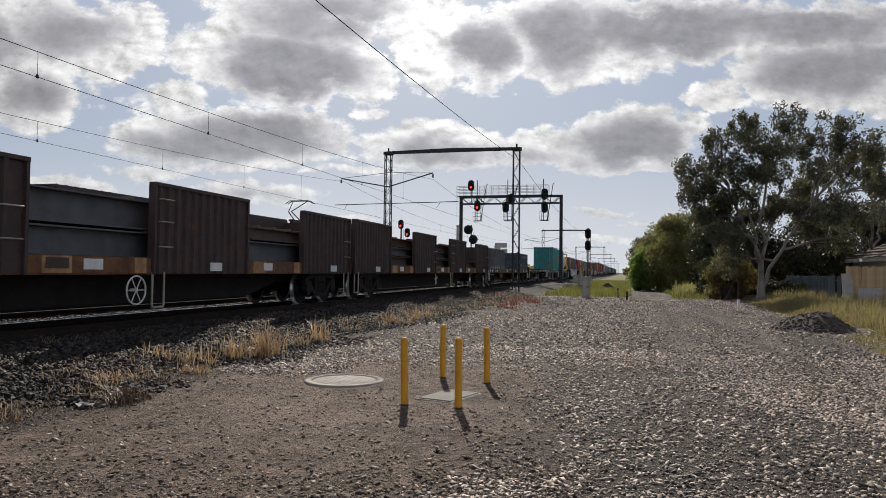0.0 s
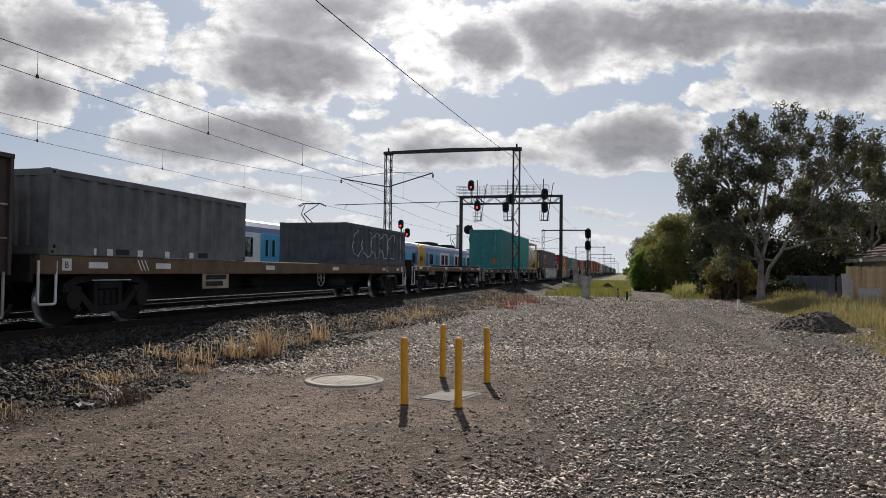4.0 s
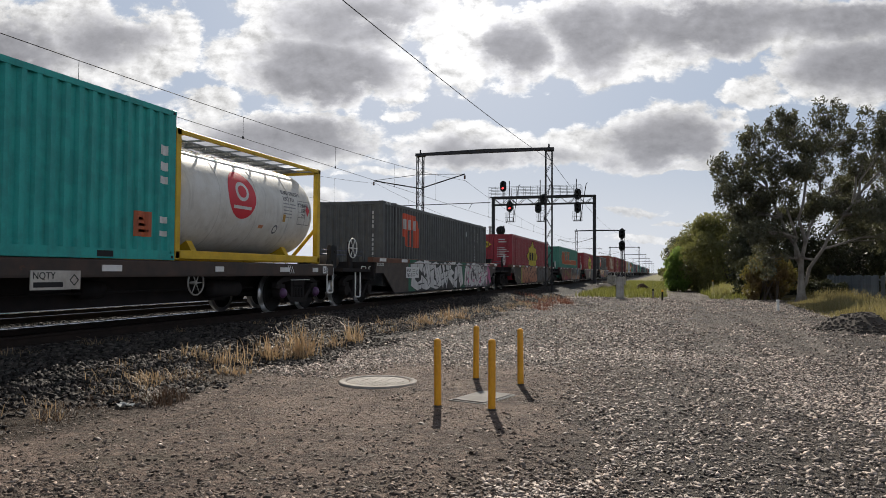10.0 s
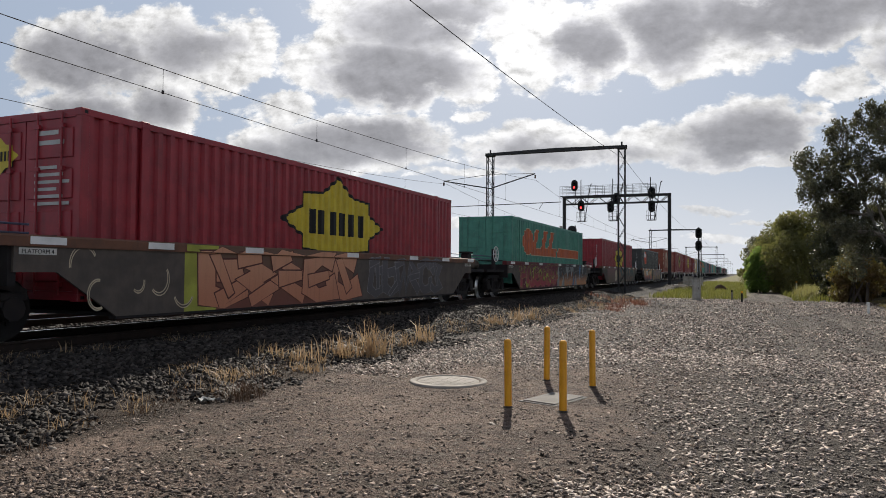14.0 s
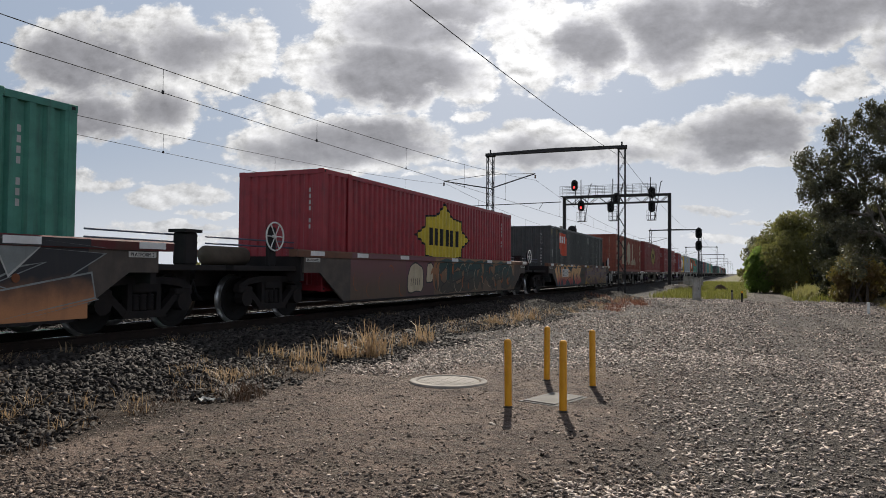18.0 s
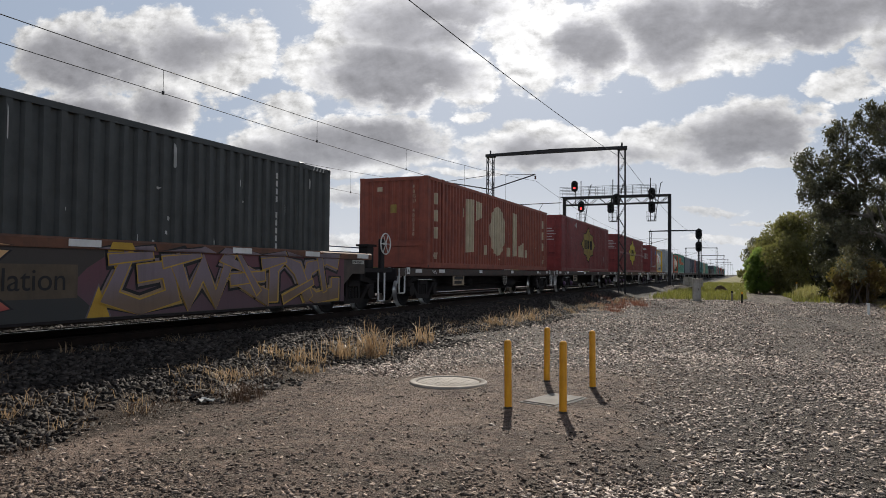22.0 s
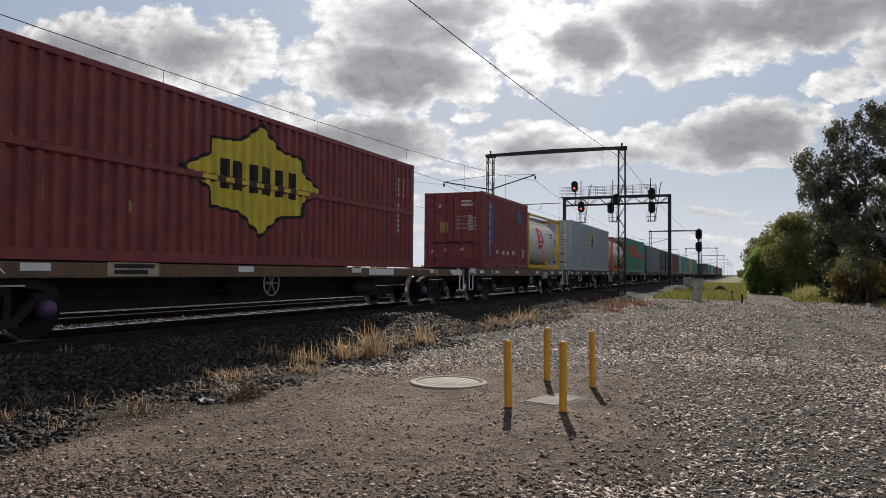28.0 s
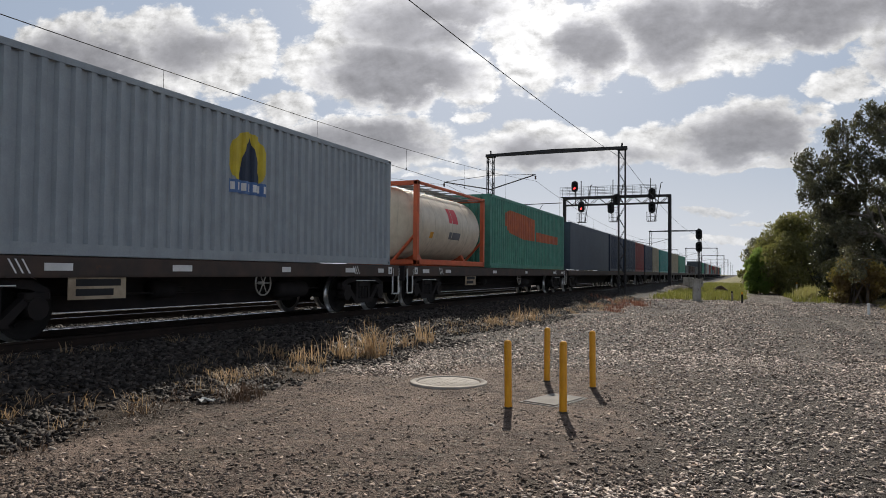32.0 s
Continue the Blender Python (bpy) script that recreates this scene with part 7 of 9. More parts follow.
crescents(w, 4.3, 7.2, 5, 47, ORANGE, None, (0.12, 0.3), 0.012)
w = well_wagon(MIDS[4], 1, "articulated well wagon platform with orange and ochre spray paint", board=True)
panel(w, 3.7, 9.3, mat("navy_spray", (0.022, 0.055, 0.075), rough=0.6, bump=0))
spray_forms(w, 3.7, 9.5, 5, 51, [fade("peach_fade", (0.66, 0.40, 0.19), (0.36, 0.055, 0.055), 0.45, 1.05)], INK, 0.21, 0.03)
crescents(w, 4.4, 9.7, 8, 53, CREAM, None, (0.15, 0.3), 0.008, 1.452)
part("spray_background", Geo().add([(1.4262, 9.0, 0.31), (1.4262, 11.3, 0.31), (1.4262, 11.3, 1.335), (1.4262, 9.0, 1.335)], [(0, 1, 2, 3)]), fade("soot_fade", (0.045, 0.035, 0.03), (0.028, 0.03, 0.03)), w, "sooty black sprayed field")
part("old_board", Geo().add([(1.4272, 9.55, 0.62), (1.4272, 10.85, 0.62), (1.4272, 10.85, 1.10), (1.4272, 9.55, 1.10)], [(0, 1, 2, 3)]), mat("dirty_buff_board", (0.115, 0.085, 0.055), (0.08, 0.06, 0.04), rough=0.7, streak=0.4, bump=0), w, "dirty buff board, half sprayed over")
writing(w, "lation", 1.431, 9.68, 0.74, 0.44, INK)
part("spray_background", Geo().add([(1.4264, q, z) for q, z in ((10.7, 0.78), (11.3, 0.32), (18.25, 0.32), (18.25, 1.33), (11.5, 1.33), (11.0, 1.05))], [tuple(range(6))]), fade("plum_dusk", (0.13, 0.045, 0.06), (0.10, 0.055, 0.07)), w, "plum-red sprayed field")
spikes(w, 10.95, 11.7, 2, 54, OCHRE, MAUVE, 1.4275)
spray_forms(w, 11.5, 17.9, 5, 52, [fade("dusty_fade", (0.20, 0.155, 0.175), (0.42, 0.27, 0.05), 0.35, 0.95)], INK, 0.205, 0.05, lean=0.25)
spray_forms(w, 11.5, 17.9, 5, 52, [fade("plum_wash", (0.20, 0.155, 0.18), (0.16, 0.105, 0.07), 0.4, 1.0)], OCHRE, 0.135, 0.022, x=1.446, lean=0.25)

ZW = RAIL_Z + 0.54
c, p = container(115.18, 14.63, 2.9, ZW, CHARCOAL, "charcoal forty-eight-foot container with torn orange-red panel", posts=True)
decal(c, p, [(1.92, 1.85, 2.62), (2.2, 1.7, 2.63), (2.35, 1.42, 2.63), (3.3, 1.40, 2.6), (3.7, 1.40, 2.25), (3.75, 1.40, 2.15)], ORANGE_RED, label="torn orange-red company panel")
for a, wd in ((2.05, 0.3), (2.55, 0.3), (3.0, 0.3)):
    decal(c, p, block(a, a + wd, 2.05, 2.42), PRINT, 0.008)
for a in (2.4, 2.9):
    decal(c, p, [(a, 1.42, 2.05), (a + 0.12, 1.40, 2.1), (a + 0.24, 1.44, 2.0)], CHARCOAL, 0.011)
upright_text(c, p, "SCFU 916099 5", 12.25, 2.62, 0.165, PRINT)
upright_code(c, p, 12.8, 2.5, 4, PRINT, 0.06, 0.08)
upright_code(c, EP, 0.80, 2.60, 11, PRINT, 0.06, 0.11, end=0.012)
scuffs(c, p, 14.63, 2.9, 5, 14)
hazard_bars(c, 14.63, 2.9)
c, p = container(136.74, 14.5, 2.9, ZW, CRIMSON, "crimson forty-eight-foot container with a yellow badge", True, posts=True)
badge(c, p, 7.3, 1.62, 2.15, 1.08, BADGE_YELLOW)
badge(c, DOOR, -0.55, 2.25, 0.42, 0.30, BADGE_YELLOW, end=0.0)
print_lines(c, [(-1.2, 0), (1.2, 0)], 0.30, 1.0, 2.52, 2, PRINT, 0.07, 0.08, end=-0.006)
print_lines(c, [(-1.2, 0), (1.2, 0)], 0.25, 1.0, 2.0, 6, PRINT, 0.05, 0.06, end=-0.006)
c, p = container(158.1, 14.5, 2.9, ZW, MIDGREEN, "sea-green forty-eight-foot container with faded orange blocks", True, posts=True)
round_end = [(2.55 + 0.85 * math.cos(math.pi - q), 1.88 - 0.58 * math.sin(q), 1.88 + 0.60 * math.sin(q)) for q in (math.pi * i / 12 for i in range(13))]
for grow, out, m_, lab in ((0.035, 0.004, CREAM, "pale edge of the orange blocks"), (0.0, 0.008, FADED_ORANGE, "faded orange company blocks")):
    decal(c, p, [(y, l - grow, h + grow) for y, l, h in round_end], m_, out, label=lab)
    for y, wd, sl, lo, hi in ((3.05, 0.55, 0.75, 1.3, 2.5), (4.55, 0.62, 0.85, 1.3, 2.52), (5.9, 0.62, 0.85, 1.3, 2.52)):
        decal(c, p, leaning(y - grow, wd + 2 * grow, sl, lo - grow, hi + grow), m_, out + 0.001, label=lab)
    for y, wd, sl, lo, hi in ((3.6, 1.0, 0.2, 1.3, 1.62), (5.0, 1.05, 0.3, 1.3, 1.68), (6.4, 1.25, 0.32, 1.3, 1.70)):
        decal(c, p, leaning(y - grow, wd + 2 * grow, sl, lo - grow, hi + grow), m_, out + 0.002, label=lab)
    decal(c, p, leaning(8.0 - grow, 5.2 + 2 * grow, 0.3, 1.3 - grow, 1.74 + grow)[:3] + [(13.1 + grow, 1.3 - grow, 1.74 + grow)], m_, out, label="long faded orange stripe")
upright_code(c, p, 13.6, 2.5, 8, PRINT, 0.06, 0.1)
upright_code(c, EP, 0.35, 2.5, 10, PRINT, 0.05, 0.1, end=-0.006)
c, p = container(179.25, 14.63, 2.9, ZW, CRIMSON, "plain-ended crimson forty-eight-foot container with yellow badge", posts=True)
badge(c, p, 7.4, 1.60, 2.12, 1.06, BADGE_YELLOW)
upright_code(c, EP, 0.80, 2.5, 7, PRINT, 0.05, 0.1, end=0.012)
upright_code(c, p, 13.3, 2.5, 7, PRINT, 0.06, 0.1)
c, p = container(200.63, 14.63, 2.9, ZW, SLATE, "dark green-grey forty-eight-foot container with orange-red panel", posts=True)
decal(c, p, [(1.92, 1.95, 2.62), (2.2, 1.55, 2.63), (2.45, 1.40, 2.63), (3.3, 1.40, 2.6), (3.62, 1.40, 2.3), (3.64, 1.40, 2.2)], ORANGE_RED, label="orange-red company panel")
for a, wd in ((2.06, 0.3), (2.5, 0.3), (2.92, 0.28)):
    decal(c, p, block(a, a + wd, 2.08, 2.45), PALE, 0.008)
upright_code(c, p, 12.5, 2.6, 11, PRINT, 0.10, 0.12)
upright_text(c, EP, "SCFU 916064 0", 0.80, 2.52, 0.155, PRINT, end=0.012)
scuffs(c, p, 14.63, 2.9, 6, 26)
hazard_bars(c, 14.63, 2.9)
for yy in (0.10, 1.18):
    decal(c, [(0, 0.018), (20, 0.018)], [(yy, 2.45, 2.72), (yy + 0.05, 2.40, 2.74), (yy + 0.12, 2.5, 2.7)], FADED_YELLOW, 0.006, name="scrape", label="yellow scraped paint")

# ---- flats behind the wells ----
ZF = RAIL_Z + 1.16
flat_wagon(218.9, 236.85, DECKDARK, "low black skeletal wagon with white end steps", None, 1.14, (2.1, 16.3), full=False)
c, p = container(220.95, 14.6, 2.9, ZF, OXIDE, "faded red forty-eight-foot container with cream blocks", posts=True, tunnel=True)
for shape in ([(3.40, 0.58, 2.50), (4.15, 0.62, 2.54)], [(4.32, 1.75, 2.52), (5.05, 1.95, 2.48)], [(5.25, 0.55, 0.92), (5.62, 0.55, 0.92)],
              [(6.9 + 0.95 * math.cos(math.pi - q), 1.53 - 0.98 * math.sin(q), 1.53 + 0.98 * math.sin(q)) for q in (math.pi * i / 14 for i in range(15))],
              [(8.15, 0.55, 0.92), (8.52, 0.55, 0.92)], [(8.85, 0.56, 2.44), (9.6, 0.6, 2.40)], [(9.75, 0.56, 1.0), (10.5, 0.56, 1.2)], [(10.75, 0.55, 0.90), (11.05, 0.55, 0.90)]):
    decal(c, p, shape, CREAM, label="large plain cream company block")
for yy in (0.55, 13.75):
    for i in range(3):
        decal(c, p, block(yy, yy + 0.28, 2.05 - 0.55 * i, 2.42 - 0.55 * i), CREAM)
scuffs(c, p, 14.6, 2.9, 7, 16, CREAM)
ob = writing(c, "48'", 1.226, 0.42, 0.30, 0.30, CREAM)
ob = writing(c, "48'", 1.226, 13.62, 0.30, 0.30, CREAM)
upright_text(c, EP, "FBGU 480238 7", 0.72, 2.62, 0.15, CREAM, end=0.012)
decal(c, EP, block(-0.12, 0.10, 1.75, 2.02), FADED_YELLOW, end=0.012, label="small yellow sticker")
print_lines(c, EP, -0.6, -0.3, 2.45, 1, CREAM, 0.14, 0.05, end=0.012)
flat_wagon(237.05, 257.3, DECKDARK, "black skeletal wagon with white markings and steps", PURPLE, 1.14, (3.6, 16.7), full=False, wheel=(0.521, 0.25))
c, p = container(238.75, 14.6, 3.07, ZF, MAROON, "dusty maroon forty-eight-foot container with faded badge", True, posts=True)
scuffs(c, p, 14.6, 3.07, 8, 18)
badge(c, p, 7.3, 1.68, 2.12, 1.08, FADED_YELLOW)
badge(c, DOOR, -0.55, 2.3, 0.42, 0.26, FADED_YELLOW, end=0.0)
print_lines(c, [(-1.2, 0), (1.2, 0)], 0.25, 0.9, 2.3, 5, PRINT, 0.05, 0.1, end=-0.006)
w = flat_wagon(257.6, 277.4, DECKBROWN, "brown skeletal wagon with wide white plates", PURPLE, 1.14, (2.65, 17.36), full=False, wheel=(0.437, 0.26), sign=(0.224, 0.93))
for a, b_ in ((12.75, 1.40), (18.55, 0.85)):
    tag_plate(w, 1.222, a, 0.945, b_, 0.175, PALE, 0, None, "white_plate", "long plain white plate on the sill")
c, p = container(258.45, 14.6, 3.06, ZF, MAROON, "dark red forty-eight-foot container with belt and badge", True, True, True)
scuffs(c, p, 14.6, 3.06, 9, 16, FADED_YELLOW)
badge(c, p, 7.35, 1.72, 2.12, 1.10, BADGE_YELLOW)
part("badge_band", Geo().box(1.236, 1.239, 5.62, 9.05, 1.563, 1.648), BADGE_YELLOW, c, "yellow badge painted over the belt")
for i in range(6):
    part("badge_band", Geo().box(1.239, 1.242, 6.02 + 0.46 * i, 6.24 + 0.46 * i, 1.563, 1.648), INK, c)
badge(c, DOOR, -0.55, 2.3, 0.42, 0.26, BADGE_YELLOW, end=0.0)
print_lines(c, [(-1.2, 0), (1.2, 0)], 0.25, 0.95, 2.5, 6, PRINT, 0.05, 0.07, end=-0.006)
upright_code(c, p, 13.55, 2.6, 11, PRINT, 0.06, 0.1)
upright_code(c, p, 13.85, 2.6, 4, PRINT, 0.05, 0.1)

w = flat_wagon(277.7, 292.7, DECKBROWN, "brown container wagon with rusty sill and purple axle boxes", PURPLE, bogies=(2.25, 12.9), boards=False)
code_plate(w, 10.15, 0.77, ("NQTY", "20261"))
tag_plate(w, 1.222, 0.16, 1.03, 0.40, 0.16, PALE, 0, None, "white_plate", "plain white plate on the sill")
c, p = container(279.18, 6.06, 2.9, ZD + 0.006, MAROON, "maroon twenty-foot container with torn blue strip", True)
BLUEPRINT = mat("torn_blue_label", (0.05, 0.13, 0.33), (0.12, 0.2, 0.38), rough=0.6, bump=0)
decal(c, p, [(0.70, 0.55, 2.62), (0.95, 0.5, 2.55)], BLUEPRINT, label="torn blue company strip")
decal(c, p, [(0.98, 0.95, 1.4), (1.2, 1.0, 2.5)], BLUEPRINT, label="torn blue company strip")
for zz in (2.35, 2.0, 1.65, 1.3, 0.9):
    decal(c, p, block(0.78, 0.92, zz, zz + 0.16), PALE, 0.008)
decal(c, p, [(4.55, 2.25, 2.5), (4.8, 2.0, 2.55), (5.1, 1.95, 2.35)], BLUEPRINT, label="torn blue badge")
for a in (1.7, 2.5, 3.1, 3.9):
    decal(c, p, block(a, a + 0.14, 0.55 + 0.1 * (a % 0.5), 0.7 + 0.1 * (a % 0.5)), PRINT)
decal(c, p, block(5.3, 5.5, 0.5, 0.85), PRINT)
print_lines(c, [(-1.2, 0), (1.2, 0)], 0.30, 1.0, 2.5, 2, PRINT, 0.08, 0.06, end=-0.006)
for i, word in enumerate(("MAX.GR.", "TARE", "PAYLOAD", "CUB.CAP")):
    end_text(c, word, 0.14, 1.92 - 0.15 * i, 0.11, PRINT)
    print_lines(c, [(-1.2, 0), (1.2, 0)], 0.62, 1.02, 1.95 - 0.15 * i, 2, PRINT, 0.045, 0.03, end=-0.006)
for a, b_, z in ((-0.9, -0.78, 0.55), (0.28, 0.44, 0.62), (-0.35, -0.25, 0.6), (-0.6, -0.5, 2.3)):
    decal(c, DOOR, [(a, z, z + 0.10), (b_, z + 0.04, z + 0.16)], PRINT, 0.006, end=-0.006, name="sticker")
decal(c, [(-1.2, 0), (1.2, 0)], block(-0.55, -0.2, 1.35, 1.75), FADED_YELLOW, end=-0.006)
tank_container(285.4, ZD + 0.02, FRAME_YELLOW, SHELL_WHITE, "white tank container in a yellow frame with red disc", True)
flat_wagon(293.0, 307.3, DECKDARK, "brown-black container wagon under a grey container", None, bogies=(2.15, 12.4))
c, p = container(294.38, 12.19, 2.9, ZD + 0.006, LIGHTGREY, "clean light-grey forty-foot container with round yellow badge", True)
disc = [(6.05 + 0.56 * math.cos(math.pi - a), 2.0 - 0.56 * math.sin(a), 2.0 + 0.56 * math.sin(a)) for a in (math.pi * i / 16 for i in range(17))]
decal(c, p, disc, BADGE_YELLOW, label="round yellow badge")
decal(c, p, [(5.80, 1.55, 1.7), (5.95, 1.55, 2.3), (6.08, 1.55, 2.48), (6.22, 1.55, 2.2), (6.4, 1.55, 1.7)], NAVY, 0.008, label="dark plain upright shape")
decal(c, p, block(5.48, 6.66, 1.32, 1.58), BLUEPRINT, 0.010)
for i in range(7):
    decal(c, p, block(5.54 + 0.16 * i, 5.63 + 0.16 * i, 1.38, 1.53), PALE, 0.013)
decal(c, DOOR, block(-1.08, -0.2, 2.02, 2.26), INK, 0.006, end=-0.006, name="door_plate")
sign = part("writing", text_mesh("HIRE ME", 0.20, PALE), None, c)
sign.matrix_basis = pose(-1.06, -0.016, 2.06, 0, 0, -90)
decal(c, DOOR, block(-1.08, -0.62, 1.66, 1.9), NAVY, 0.006, end=-0.006)
decal(c, DOOR, block(-0.86, -0.72, 1.70, 1.86), BADGE_YELLOW, 0.008, end=-0.006)
for a, b_ in ((-1.08, -0.6), (-0.5, -0.08), (0.1, 0.45), (0.5, 0.95)):
    decal(c, DOOR, block(a, b_, 0.42, 0.50), NAVY, 0.006, end=-0.006)
end_text(c, "45G1", 0.55, 2.12, 0.13, mat("grey_door_print", (0.17, 0.18, 0.19), rough=0.7, bump=0))
print_lines(c, DOOR, 0.2, 0.95, 1.9, 4, mat("grey_door_print", (0.17, 0.18, 0.19), rough=0.7, bump=0), 0.05, 0.1, end=-0.006)
flat_wagon(307.6, 328.2, DECKDARK, "long dark container wagon with white plates", None)
tank_container(308.35, ZD + 0.02, FRAME_ORANGE, SHELL_CREAM, "cream tank container in an orange frame", False)
c, p = container(315.05, 12.4, 2.9, ZD + 0.006, MIDGREEN, "sea-green forty-foot container with orange blocks")
decal(c, p, [(2.0, 1.8, 2.3), (2.5, 1.5, 2.45), (4.6, 1.3, 2.4), (6.5, 1.3, 2.3)], FADED_ORANGE, label="faded orange company blocks")
decal(c, p, [(6.7, 1.3, 1.75), (11.0, 1.3, 1.7)], FADED_ORANGE, label="faded orange stripe")

# ---- the far part of the train ----
FAR_LOADS = [(328.6, 349.0, [(329.0, 12.6, CURTAIN, 1), (342.2, 6.06, NAVY, 0)]), (349.3, 362.2, [(349.6, 6.06, NAVY, 0), (355.8, 6.06, MAROON, 0)]),
             (362.6, 376.2, [(363.0, 6.06, NAVY, 0), (369.5, 6.06, BEIGE, 0)]), (376.6, 390.4, [(377.2, 12.19, TEAL, 0)]), (390.8, 404.4, [(391.3, 12.19, BEIGE, 0)]),
             (404.8, 418.6, [(405.3, 12.19, MIDGREEN, 0)]), (419.0, 438.0, [(419.6, 6.06, OLDGREY, 2), (431.0, 6.06, RUSTBROWN, 2)]), (438.4, 457.0, [(439.0, 6.06, RUSTBROWN, 2), (450.2, 6.06, OLDGREY, 2)]),
             (457.4, 471.0, [(457.9, 12.19, OLDBLUE, 0)]), (471.4, 485.0, [(471.9, 12.19, MIDGREEN, 0)]), (485.4, 499.0, [(485.8, 6.06, NAVY, 0), (492.3, 6.06, BEIGE, 0)]),
             (499.4, 513.0, [(499.9, 12.19, LIGHTGREY, 0)]), (513.4, 527.0, [(513.9, 12.19, MAROON, 0)]), (527.4, 541.0, [(527.9, 6.06, TEAL, 0)]), (541.4, 555.0, [(541.9, 12.19, OLDGREY, 2)]),
             (555.4, 569.0, [(555.9, 12.19, MAROON, 0)]), (569.4, 583.0, [(569.9, 12.19, BEIGE, 0)]), (583.4, 597.0, [(583.9, 12.19, NAVY, 0)]), (597.4, 611.0, [(597.9, 12.19, OXIDE, 0)]),
             (611.4, 625.0, [(611.9, 12.19, CHARCOAL, 0)]), (625.4, 639.0, [(625.9, 12.19, TEAL2, 0)])]
for a, b, loads in FAR_LOADS:
    flat_wagon(a, b, DECKDARK, "dark container wagon far down the train", far=True)
    for s_, len_, m_, kind_ in loads:
        tone = m_.name.replace("_container_paint", "").replace("_paint", "").replace("_", " ")
        container(s_, len_, 1.4 if kind_ == 2 else 2.75, ZD + 0.02, m_, "%s container far down the train" % tone, simple=True, smooth_side=kind_ == 1, pitch=0.4)

# ---------------- the commuter train on the far track ----------------
CAB_YELLOW = mat("cab_yellow", (0.68, 0.34, 0.02), (0.60, 0.29, 0.02), rough=0.4, bump=0.02, streak=0.1)
RAIL_BLUE = mat("carriage_blue", (0.04, 0.36, 0.62), (0.035, 0.31, 0.54), rough=0.35, bump=0.02, streak=0.12)
DEEP_BLUE = mat("cab_door_blue", (0.03, 0.09, 0.24), (0.025, 0.075, 0.2), rough=0.4, bump=0.02)
RAIL_WHITE = mat("carriage_silver", (0.76, 0.77, 0.78), (0.66, 0.67, 0.68), rough=0.35, bump=0.02, streak=0.12)
RAIL_ROOF = mat("carriage_roof_blue", (0.14, 0.20, 0.36), (0.11, 0.16, 0.30), rough=0.45)
INSIDE = mat("carriage_lining", (0.20, 0.20, 0.19), (0.15, 0.15, 0.145), rough=0.8)
CUSHION = mat("seat_moquette", (0.03, 0.04, 0.07), (0.022, 0.03, 0.05), rough=0.9)
PANE = mat("dark_glass", (0.015, 0.02, 0.025), rough=0.08, bump=0, spec=0.8)
# grey-blue base stands in for the sky mirrored in the windscreen
SCREEN = mat("windscreen_glass", (0.13, 0.16, 0.175), (0.09, 0.12, 0.13), rough=0.12, bump=0, spec=0.9)


def clear_glass():
    """Thin tinted glass: looked through, with a sheen."""
    m = bpy.data.materials.new("clear_glass")
    m.use_nodes = True
    n = Nodes(m.node_tree)
    mx = n.add("ShaderNodeMixShader", Fac=n.math("MULTIPLY_ADD", n.add("ShaderNodeFresnel", IOR=1.5).outputs[0], 0.8, 0.04))
    n.put(mx.inputs[1], n.add("ShaderNodeBsdfTransparent", Color=(0.62, 0.68, 0.68, 1)).outputs[0])
    n.put(mx.inputs[2], n.add("ShaderNodeBsdfGlossy", Color=(0.9, 0.95, 1.0, 1), Roughness=0.05).outputs[0])
    n.put(n.add("ShaderNodeOutputMaterial").inputs[0], mx.outputs[0])
    return m


CLEAR = clear_glass()


def holed(x0, x1, y0, y1, z0, z1, holes, zl, zh):
    """A sheet with openings from zl to zh over the spans along y."""
    g = Geo().box(x0, x1, y0, y1, z0, zl).box(x0, x1, y0, y1, zh, z1)
    at = y0
    for p, q in sorted(h for h in holes if h[0] > y0 and h[1] < y1):
        g.box(x0, x1, at, p, zl, zh)
        at = q
    return g.box(x0, x1, at, y1, zl, zh)


def seat_pair():
    return Geo().box(-0.46, 0.46, -0.2, 0.25, 1.35, 1.5, 0, 0.03).box(-0.46, 0.46, 0.25, 0.36, 1.45, 2.05, 0, 0.03).mesh("seat", [CUSHION])


